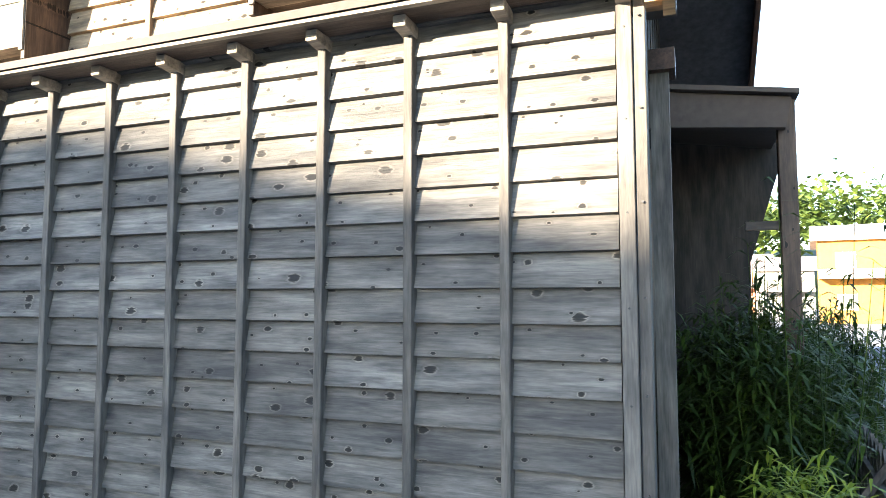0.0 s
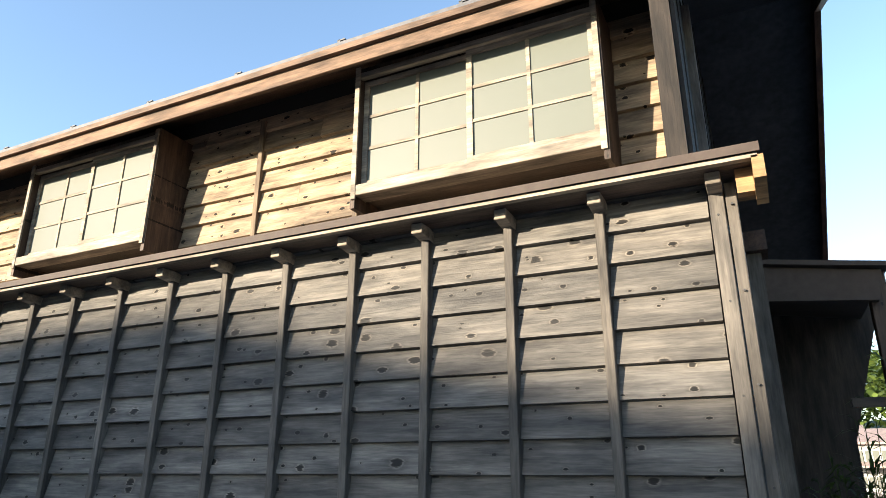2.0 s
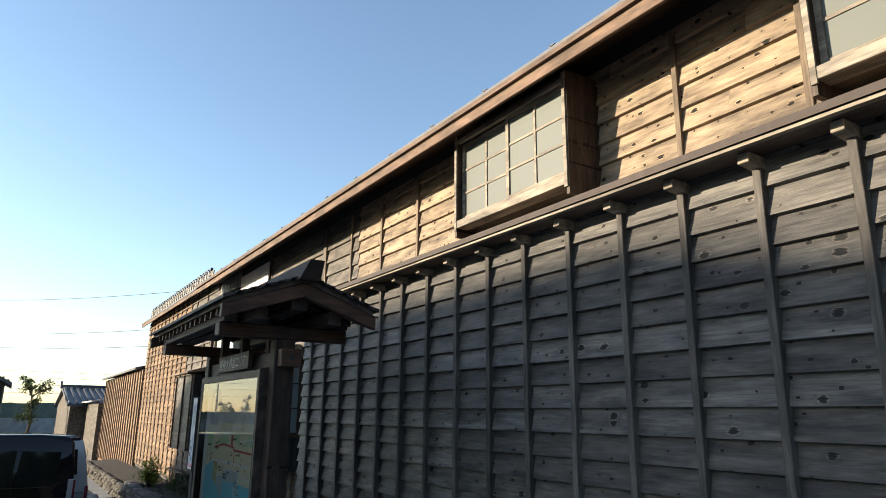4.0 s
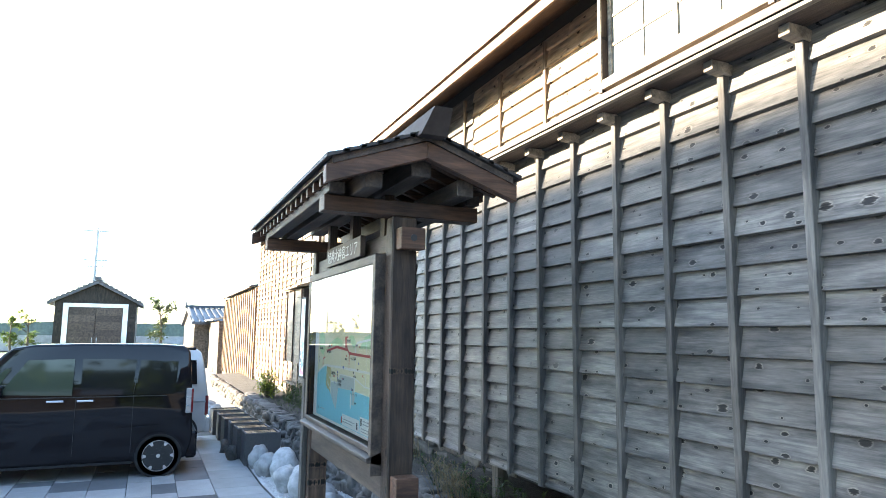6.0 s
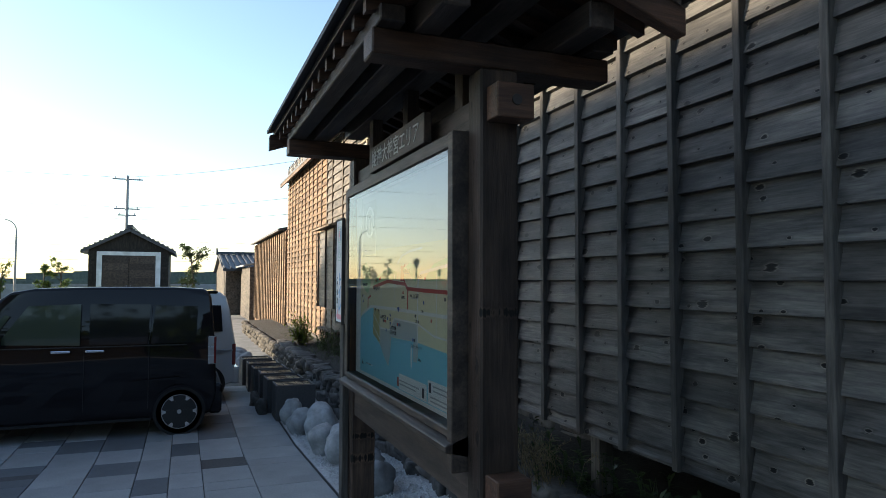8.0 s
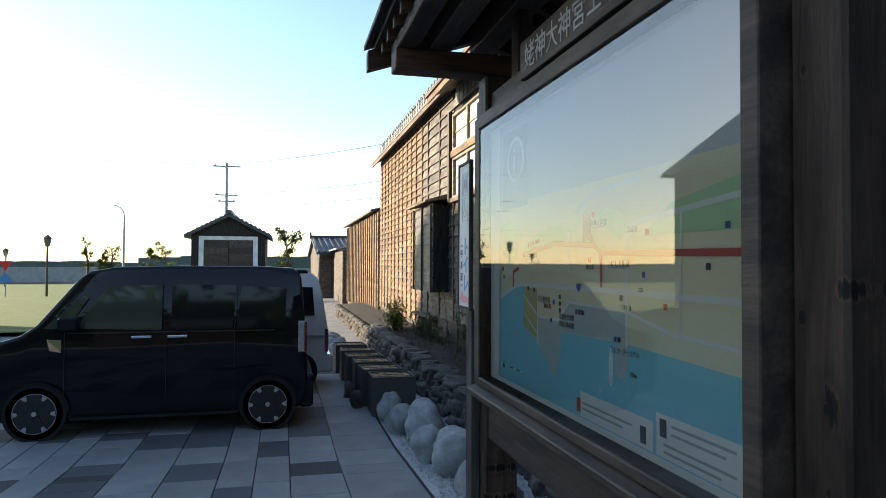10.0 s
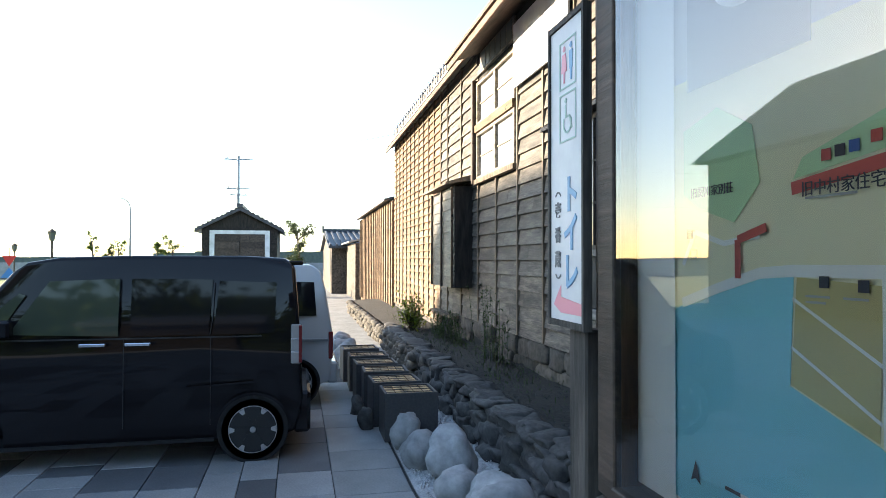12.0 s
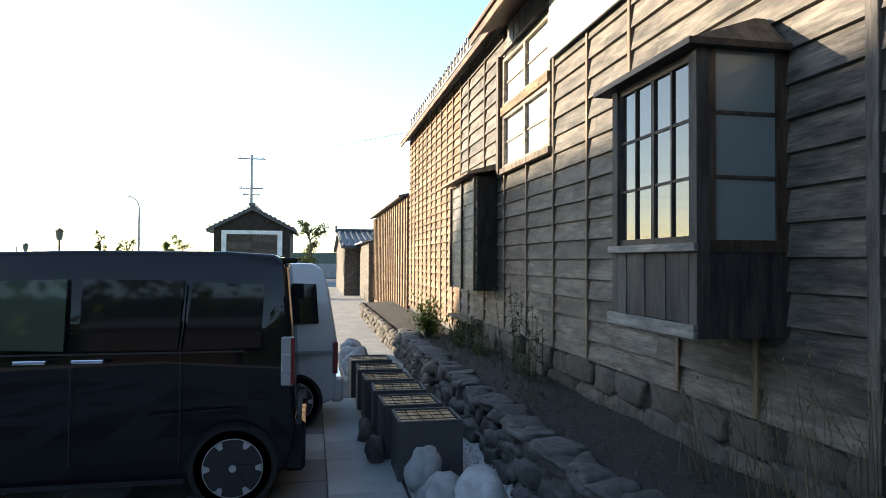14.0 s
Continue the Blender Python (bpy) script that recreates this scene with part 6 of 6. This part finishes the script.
def tree(name, at, h, r, leafmat, n, label, seed, size=0.12, group=""):
    """A tapered leaning trunk with limbs and many leaf clumps with gaps."""
    rng = random.Random(seed)
    t = thing(name, label, "tree", at, group)
    b = Vector(at)
    tr, lf = bmesh.new(), bmesh.new()
    top = b + Vector((rng.uniform(-0.1, 0.1) * h, rng.uniform(-0.1, 0.1) * h, h * 0.8))
    mid = b.lerp(top, 0.5) + Vector((rng.uniform(-0.06, 0.06) * h, rng.uniform(-0.06, 0.06) * h, 0))
    rod(tr, b, mid, h * 0.028, h * 0.02, 7)
    rod(tr, mid, top, h * 0.02, h * 0.008, 7)
    for k in range(9):
        s = mid.lerp(top, rng.uniform(-0.2, 1.0))
        a = rng.uniform(0, 6.283)
        e = s + Vector((math.cos(a) * r * rng.uniform(0.4, 1), math.sin(a) * r * rng.uniform(0.4, 1), h * rng.uniform(0.02, 0.22)))
        rod(tr, s, e, h * 0.01, h * 0.003, 5)
        for c in range(3):
            cc = s.lerp(e, rng.uniform(0.5, 1.1)) + Vector((rng.uniform(-.2, .2) * r, rng.uniform(-.2, .2) * r, rng.uniform(-.05, .15) * r))
            cr = r * rng.uniform(0.16, 0.4)
            for j in range(n // 27):
                d = Vector((rng.gauss(0, 1), rng.gauss(0, 1), rng.gauss(0, 0.7)))
                p = cc + d * cr * 0.5
                leaf(lf, p, Vector((rng.uniform(-1, 1), rng.uniform(-1, 1), rng.uniform(-0.4, 0.8))), size * rng.uniform(0.6, 1.4), size * 0.3, 0.2)
    part("trunk", tr, M_BARK, t)
    part("crown", lf, leafmat, t)
    return t


# wooded hillside far behind the houses: a mass of leaf clumps
rng = random.Random(44)
bm = bmesh.new()
for k in range(260):
    x, y = rng.uniform(-30, 75), rng.uniform(80, 120)
    h = (y - 70) * 0.13 + 9.5 + 3.5 * noise.noise(Vector((x * 0.06, y * 0.05, 3))) + rng.uniform(-1, 1.5) + 0.05 * max(0, x)
    c = Vector((x, y, h - 2.5))
    for j in range(75):
        d = Vector((rng.gauss(0, 1), rng.gauss(0, 1), rng.gauss(0, 1.1)))
        leaf(bm, c + d * 1.6, Vector((rng.uniform(-1, 1), rng.uniform(-1, 1), rng.uniform(-0.5, 0.9))), rng.uniform(0.7, 1.5), 0.4, 0.2)
solid("woodland", bm, M_TREE, "sunlit green woods on the hill behind the houses", "woods", kind="stuff")
bm = bmesh.new()
v = [bm.verts.new(p) for p in ((-60, 84, -1), (110, 84, -1), (110, 130, 10), (-60, 130, 9))]
bm.faces.new(v)
solid("hillside", bm, M_LEAFD, "dark hillside under the woods", "hill", kind="structure")
# far wooded cape beyond the water
bm = bmesh.new()
for k in range(60):
    x0, x1 = -190, -150
    y = -120 + 4 * k
    h = 1.6 + 1.0 * noise.noise(Vector((0, y * 0.05, 9))) + (1.4 if y > -30 else 0)
    prism(bm, [(y, -1), (y + 4.0, -1), (y + 4.0, h + 0.2 * (k % 2)), (y, h)], 0, x0, x1)
solid("cape", bm, speckle("hazy_woods", (0.06, 0.08, 0.07), (0.1, 0.12, 0.1), 0.4, 0.9), "low wooded cape beyond the sea", "hill", kind="structure")
# grass verge and low shore wall
bm = bmesh.new()
v = [bm.verts.new(p) for p in ((-70, -60, -0.47), (-24, -60, -0.47), (-24, -4.6, -0.47), (-70, -4.6, -0.47))]
bm.faces.new(v)
solid("grass_verge", bm, speckle("mown_grass", (0.08, 0.11, 0.02), (0.15, 0.18, 0.04), 20, 0.95, 0, 0.4, 0.03), "mown green verge by the shore", "grass", kind="structure")
bm = bmesh.new()
bx(bm, -72, -71.5, -120, 30, -0.4, 1.0)
solid("shore_wall", bm, M_STEEL, "long grey sea wall along the shore", "wall", kind="structure")

# poles, lamps, young trees towards the shore
pole = thing("utility_pole", "concrete utility pole with crossarms and wires", "utility pole", (-72, -4.9, -0.6))
q = bmesh.new()
rod(q, (-72, -4.9, -0.6), (-72, -4.9, 11.2), 0.2, 0.13, 12)
part("pole", q, M_STEEL, pole)
for z, w in ((10.8, 1.3), (8.0, 1.1), (7.4, 0.8)):
    box_part("crossarm", (-72.17, -72.1, -4.9 - w, -4.9 + w, z, z + 0.12), M_STEEL, pole)
    for s in (-0.8, 0, 0.8):
        box_part("insulator", (-72.16, -72.1, -4.94 + s * w, -4.86 + s * w, z + 0.121, z + 0.3), M_WHITE, pole)
for a, z0, z1 in ((-0.9, 11.0, 9.2), (0.3, 8.2, 7.2), (0.0, 7.1, 6.0)):
    q = bmesh.new()
    prev = None
    for i in range(13):
        f = i / 12
        p = Vector((-72 + 34 * f, -4.9 + a + 18 * f, z0 + (z1 - z0) * f - 1.2 * 4 * f * (1 - f) * 0.4))
        if prev is not None:
            rod(q, prev, p, 0.014, n=4)
        prev = p
    rod(q, (-72, -4.9 + a, z0), (-76, -78, z0 + 0.4), 0.014, n=4)
    part("wire", q, M_BLACKP, pole)
for z in (5.6, 5.0, 4.3, 3.5):
    q = bmesh.new()
    rod(q, (-80, -95, z + 0.6), (-80, -30, z), 0.014, n=4)
    rod(q, (-80, -30, z), (-80, 45, z - 0.3), 0.014, n=4)
    part("wire", q, M_BLACKP, pole)


def lamp_post(at, h):
    l = thing("street_lamp", "dark lantern-topped street lamp on the shore", "street lamp", at, "shore lamps")
    X, Y, Z = at
    q = bmesh.new()
    rod(q, (X, Y, Z), (X, Y, Z + h), 0.07, 0.05, 8)
    part("post", q, M_BARK, l)
    q = bmesh.new()
    rod(q, (X, Y, Z + h), (X, Y, Z + h + 0.45), 0.12, 0.2, 6)
    part("lantern", q, M_FROST, l)
    q = bmesh.new()
    rod(q, (X, Y, Z + h + 0.451), (X, Y, Z + h + 0.65), 0.26, 0.02, 6)
    part("cap", q, M_BARK, l)


lamp_post((-45, -12.05, -0.55), 2.8)
lamp_post((-62, -20.2, -0.55), 2.4)
tall = thing("road_lamp", "tall slim road lamp with a curved arm", "street lamp", (-45, -8.2, -0.5))
q = bmesh.new()
rod(q, (-45, -8.2, -0.5), (-45, -8.2, 4.0), 0.07, 0.05, 8)
part("post", q, M_STEEL, tall)
q = bmesh.new()
pts = [Vector((-45, -8.2 - 0.9 * (1 - math.cos(a)) * 0.6, 4.0 + 0.6 * math.sin(a))) for a in [i * 0.2 for i in range(9)]]
for a, b in zip(pts, pts[1:]):
    rod(q, a, b, 0.035, n=6)
part("arm", q, M_STEEL, tall)
for i, (x, y, h, r) in enumerate(((-45, -10.2, 3.4, 0.3), (-45, -8.8, 3.0, 0.5), (-45, -6.6, 2.9, 0.5), (-45, -5.9, 3.2, 0.65), (-45, 0.55, 4.0, 0.85), (-45, -9.2, 2.6, 0.3))):
    tree("young_pine", (x, y, -0.5), h, r, M_TREE if i != 4 else M_LEAFD, (500, 700, 900, 900, 2200, 700, 500)[i], "young windswept shore tree with a thin trunk", 60 + i, 0.16, "shore trees")
road_sign = thing("road_sign", "small red and blue road sign on a pole", "road sign", (-45, -14.05, -0.5))
q = bmesh.new()
rod(q, (-45, -14.05, -0.5), (-45, -14.05, 1.9), 0.03, n=8)
part("pole", q, M_STEEL, road_sign)
q = bmesh.new()
prism(q, [(-14.4, 1.45), (-13.7, 1.45), (-14.05, 0.9)], 0, -44.96, -44.94)
part("red_plate", q, plain("sign_red", (0.5, 0.03, 0.03), 0.4), road_sign, "red triangular plate")
q = bmesh.new()
prism(q, [(-14.45, 0.3), (-13.65, 0.3), (-14.05, 0.85)], 0, -44.96, -44.94)
part("blue_plate", q, plain("sign_blue", (0.05, 0.2, 0.5), 0.4), road_sign, "blue plate")

# ---- house across the forecourt, which shades the lower wall ----
hs = thing("house_opposite", "plain timber house opposite with a hipped roof", "house", (-16, -18, -0.5))
q = bmesh.new()
bx(q, -30.5, -4.6, -24.0, -14.6, -0.5, 5.2)
part("wall", q, M_BOARD_FAR, hs)
q = bmesh.new()
ring = [(-30.9, -24.6), (-4.0, -24.6), (-4.0, -14.0), (-30.9, -14.0)]
lo = [q.verts.new((x, y, 5.25)) for x, y in ring]
r1, r2 = q.verts.new((-30.9, -19.0, SHADE_Z - 0.04)), q.verts.new((-16.4, -19.0, SHADE_Z))
q.faces.new(lo[::-1])
q.faces.new((lo[0], lo[1], r2, r1))
q.faces.new((lo[2], lo[3], r1, r2))
q.faces.new((lo[1], lo[2], r2))
q.faces.new((lo[3], lo[0], r1))
part("roof", q, M_ROOF, hs)

# ---- street side behind the walk: houses and a wooded slope ----
town_house((24, -6, 0.0), 9, 9, 5.5, M_GABLE, M_ROOF, "dark timber street house behind the forecourt", 90)
town_house((26, 8, 0.0), 9, 9, 5.0, M_ROCKB, M_ROOF, "plain grey-brown street house behind the forecourt", 90)
bm = bmesh.new()
rng = random.Random(47)
for k in range(170):
    x, y = rng.uniform(42, 60), rng.uniform(-70, 75)
    c = Vector((x, y, (x - 36) * 0.6 + 3 * noise.noise(Vector((x * 0.06, y * 0.05, 5)))))
    for j in range(40):
        d = Vector((rng.gauss(0, 1), rng.gauss(0, 1), rng.gauss(0, 1.1)))
        leaf(bm, c + d * 2.4, Vector((rng.uniform(-1, 1), rng.uniform(-1, 1), rng.uniform(-0.5, 0.9))), rng.uniform(1.2, 2.4), 0.7, 0.2)
solid("woodland_slope", bm, M_TREE, "wooded slope above the street", "woods", kind="stuff")
bm = bmesh.new()
bm.faces.new([bm.verts.new(p) for p in ((38, -90, -1), (38, 80, -1), (62, 80, 15), (62, -90, 15))])
solid("slope", bm, M_LEAFD, "dark slope under the woods", "hill", kind="structure")

# ---- posts under the lean-to, shrubs, weeds ----
for x in (-6.95, -5.1, -3.3, -1.5):
    bm = bmesh.new()
    bx(bm, x - 0.05, x + 0.05, 2.78, 2.88, ground_z(x) + 0.25, 0.439)
    solid("stub_post", bm, M_BATTEN, "short grey timber post under the boarded wall", "post", "stub posts", bevel=0.004)
sh = thing("yellow_shrub", "bright yellow-green shrub lit by the sun", "shrub", (-19.4, 2.95, -0.18))
rng = random.Random(71)
bm, st = bmesh.new(), bmesh.new()
for k in range(26):
    top = Vector((-19.4 + rng.gauss(0, 0.2), 2.95 + rng.gauss(0, 0.12), rng.uniform(0.1, 0.6)))
    rod(st, (-19.4, 2.95, -0.2), top, 0.012, 0.004, 5)
    for j in range(34):
        p = Vector((-19.4, 2.95, -0.18)).lerp(top, rng.uniform(0.3, 1.05)) + Vector((rng.gauss(0, .06), rng.gauss(0, .06), rng.gauss(0, .05)))
        leaf(bm, p, Vector((rng.uniform(-1, 1), rng.uniform(-1, 1), rng.uniform(-0.3, 0.8))), rng.uniform(0.06, 0.12), 0.025, 0.2)
part("leaves", bm, M_LEAFY, sh)
part("stems", st, M_BARK, sh)


def weed(x, y, z, h, n, mat, seed, label, spread=0.2):
    rng = random.Random(seed)
    w = thing("weed_clump", label, "weeds", (x, y, z), "weeds at the wall foot")
    lf, st = bmesh.new(), bmesh.new()
    for k in range(n):
        b = Vector((x + rng.gauss(0, spread), y + rng.gauss(0, 0.07), z))
        top = b + Vector((rng.gauss(0, 0.08), rng.gauss(-0.03, 0.05), h * rng.uniform(0.5, 1.05)))
        rod(st, b, top, 0.004, 0.0015, 4)
        for j in range(16):
            leaf(lf, b.lerp(top, rng.uniform(0.1, 1.0)), Vector((rng.uniform(-1, 1), rng.uniform(-1, 1), rng.uniform(-0.1, 0.8))), rng.uniform(0.05, 0.12), 0.014, 0.25)
    part("leaves", lf, mat, w)
    part("stems", st, mat, w)


weed(-14.9, 3.3, -0.16, 1.15, 22, M_LEAFD, 81, "tall dark leafy weeds against the boards", 0.28)
weed(-17.3, 3.3, -0.16, 0.55, 24, M_LEAFD, 82, "low dark green weeds at the wall foot", 0.3)
weed(-18.1, 3.2, -0.16, 0.45, 20, M_LEAF, 83, "low green weeds at the wall foot", 0.25)
weed(-20.2, 3.2, -0.16, 0.4, 16, M_LEAF, 84, "low green weeds at the wall foot", 0.25)
weed(-7.2, 2.75, 0.0, 0.38, 26, M_LEAFD, 86, "dark weeds growing under the boarded wall", 0.45)
weed(-5.9, 2.65, 0.05, 0.35, 30, M_LEAFD, 87, "dark weeds growing under the boarded wall", 0.4)
weed(-4.9, 2.6, 0.1, 0.3, 26, M_LEAFD, 88, "dark weeds growing under the boarded wall", 0.4)


def dry_grass(x, y, z, h, n, seed):
    rng = random.Random(seed)
    bm = bmesh.new()
    for k in range(n):
        b = Vector((x + rng.gauss(0, 0.16), y + rng.gauss(0, 0.06), z))
        m = b + Vector((rng.gauss(0, 0.08), rng.gauss(-0.05, 0.05), h * rng.uniform(0.5, 1)))
        t = m + Vector((rng.gauss(0, 0.12), rng.gauss(-0.04, 0.05), h * 0.2))
        rod(bm, b, m, 0.0025, 0.0015, 3)
        rod(bm, m, t, 0.0015, 0.001, 3)
        for j in range(7):
            leaf(bm, m.lerp(t, rng.uniform(0, 1)), Vector((rng.uniform(-1, 1), rng.uniform(-1, 1), 0.9)), rng.uniform(0.015, 0.04), 0.004, 0.1)
    solid("dry_grass", bm, M_STRAW, "dry straw-coloured grass stalks at the wall foot", "grass", "dry grass")


dry_grass(-10.5, 3.3, -0.13, 0.75, 26, 91)
dry_grass(-10.05, 3.25, -0.12, 0.85, 22, 92)
dry_grass(-11.1, 3.25, -0.15, 0.6, 16, 93)
dry_grass(-7.3, 2.6, 0.0, 0.35, 90, 94)

bm = bmesh.new()
rng = random.Random(133)
for k in range(900):
    x, y = rng.uniform(-20, -8.8), rng.uniform(2.75, 3.6)
    r = rng.uniform(0.006, 0.028)
    c = Vector((x, y, ground_z(x) + 0.38 + 0.05 * (y - 2.45) + 0.035 * noise.noise(Vector((x * 2, y * 3, 1)))))
    v = [bm.verts.new(c + Vector((r * rng.uniform(.6, 1.2) * sx, r * rng.uniform(.6, 1.2) * sy, r * sz))) for sx, sy, sz in ((1, 0, 0), (-0.4, 0.9, 0.1), (-0.6, -0.8, 0), (0.1, 0, 0.9))]
    for f in ((0, 1, 3), (1, 2, 3), (2, 0, 3)):
        bm.faces.new([v[i] for i in f])
solid("soil_debris", bm, M_ROCK, "scattered chips and small stones on the soil", "debris", kind="stuff")
bm = bmesh.new()
for k in range(1500):
    x = rng.choice((rng.gauss(-10.2, 0.5), rng.gauss(-14, 0.6), rng.gauss(-17, 0.8), rng.uniform(-24, -9), rng.gauss(-21, 1.2)))
    y = rng.uniform(2.9, 3.58)
    z = ground_z(x) + 0.37 + 0.05 * (y - 2.45)
    leaf(bm, Vector((x, y, z)), Vector((rng.uniform(-1, 1), rng.uniform(-1, 0.4), rng.uniform(0.5, 2.0))), rng.uniform(0.04, 0.13), 0.004, 0.2)
solid("grass_blades", bm, M_LEAFD, "sparse low grass at the wall foot", "grass", kind="stuff")

# foundation stones under the front wall, and the low dry-stone wall before it
rng = random.Random(101)
FOUND = thing("foundation", "rough brown stone foundation under the boards", "foundation", (-14, 3.6, 0), kind="structure")
for row in range(2):
    x = -26.2 + 0.23 * row
    while x < -8.8:
        w = rng.uniform(0.38, 0.85)
        low = x < -19.4
        h = rng.uniform(0.12, 0.15)
        zc = (0.14 if not low else -0.16) - 0.24 * row + rng.uniform(-0.015, 0.015)
        bm = bmesh.new()
        rock_bm(bm, (x + w / 2, 3.67 + rng.uniform(-0.025, 0.02), zc), (w * 0.53, 0.1, h), rng, 3, 0.22, pose(0, 0, 0, 0, rng.uniform(-3, 3), 0).to_3x3(), 0.42)
        part("stone", bm, M_ROCKB, FOUND, smooth=True)
        x += w
bm = bmesh.new()
bx(bm, -26.2, -8.6, 3.72, 3.76, -0.6, 0.28)
part("core", bm, M_SOIL, FOUND)
box_part("ledge_board", (-19.9, -17.9, 3.42, 3.56, 0.2, 0.255), M_BATTEN_FAR, FOUND, "grey ledge board")

LOW = thing("stone_wall", "low dry-stone retaining wall of rounded field stones", "wall", (-14, 2.5, -0.4), kind="structure")
bm = bmesh.new()
for a, b in ((-30, -11.4), (-11.4, -7.5), (-7.5, -3.0)):
    v = bx(bm, a, b, 2.58, 2.72, -0.6, ground_z((a + b) / 2) + 0.3)
part("core", bm, M_SOIL, LOW)
count = 0
for row, zz in enumerate((0.05, 0.19, 0.32)):
    x = -24.0 + 0.1 * row
    while x < -3.2:
        w = rng.uniform(0.2, 0.42)
        if x > -16.5 and count < 290:
            bm = bmesh.new()
            rock_bm(bm, (x + w / 2, 2.57 + rng.uniform(-0.03, 0.05) + 0.03 * row, ground_z(x) + zz + rng.uniform(-0.02, 0.02)), (w * 0.58, 0.14, rng.uniform(0.08, 0.11)), rng, 3, 0.45, None, 0.5)
            part("stone", bm, M_ROCK, LOW, smooth=True)
            count += 1
        x += w
bm = bmesh.new()
for row, zz in enumerate((0.05, 0.19, 0.32)):
    x = -30.0
    while x < -16.4:
        w = rng.uniform(0.18, 0.36)
        rock_bm(bm, (x + w / 2, 2.5 + rng.uniform(-0.03, 0.05), ground_z(x) + zz), (w * 0.56, 0.13, 0.09), rng, 1, 0.3)
        x += w
ob = part("stones", bm, M_ROCKB, LOW, smooth=True)
ob["kind"] = "stuff"
# cap stones behind the first row
for k in range(38):
    x = -20.5 + 0.36 * k
    bm = bmesh.new()
    rock_bm(bm, (x, 2.66 + rng.uniform(-0.03, 0.03), ground_z(x) + 0.385), (rng.uniform(0.17, 0.24), rng.uniform(0.13, 0.17), rng.uniform(0.045, 0.065)), rng, 3, 0.3, pose(0, 0, 0, rng.uniform(-6, 6), rng.uniform(-5, 5), rng.uniform(-12, 12)).to_3x3(), 0.5)
    part("cap_stone", bm, M_ROCK, LOW, smooth=True)

# ---- boards of the walls ----
clapboards(wall_lean, LEAN_X0, LEAN_X1 - 0.065, LEAN_Y, 0.438, 0.513, 0.075, M_BOARD, (), 3.5304, 6, 0.4413, -0.805)
clapboards(wall_lean, LEAN_X0, LEAN_X1 - 0.065, LEAN_Y, 1.982 - 0.1469 * 10, 2.9, 0.1469, M_BOARD, (), 3.5304, 7, 0.4413, -0.805)
clapboards(wall_front, -9.0, X_R - 0.07, WY, 3.08, 4.46, 0.178, M_BOARD_UP, WINS, 2.7, 8)
clapboards(wall_front, -16.7, -9.0, WY, 0.26, 4.46, 0.2, M_BOARD_FAR, [FWIN, TRAN, BAY, NOTCH], 2.7, 9)
clapboards(wall_front, -19.6, -16.7, WY, 0.26, 4.7, 0.2, M_BOARD_FAR, [NOTCH], 2.7, 12)
# end stretch takes the board colour with sunlight painted in
clapboards(wall_front, X_L, -19.6, WY, -0.02, 4.7, 0.165, M_BOARD_SUNLIT, (), 2.7, 10)

# ---- pavers ----
rng = random.Random(17)
SLABS = {}


def slab_mesh(a, b, mat):
    key = (a, b, mat.name)
    if key not in SLABS:
        bm = bmesh.new()
        vs = bx(bm, 0.004, a - 0.004, 0.004, b - 0.004, -0.05, 0.0)
        SLABS[key] = mesh_of("paver", bm, mat, 0.004)
    return SLABS[key]


y = 1.6
while y > -3.0:
    b = rng.choice((0.3, 0.45, 0.6))
    x = -16.4 + rng.uniform(0, 0.5)
    while x < -5.2:
        a = rng.choice((0.3, 0.6, 0.6, 0.9))
        if x + a > -5.3:
            a = round(-5.0 - x, 3)
        mat = M_SLABD if rng.random() < (0.36 if b < 0.5 and a < 0.8 else 0.08) else M_SLABL
        tilt = math.degrees(math.atan(0.05)) if x > -11.4 else 0
        piece("paver", slab_mesh(a, b, mat), pavement, pose(x, y - b, ground_z(x) + 0.002 + rng.uniform(0, 0.003), 0, -tilt, 0))
        x += a
    y -= b
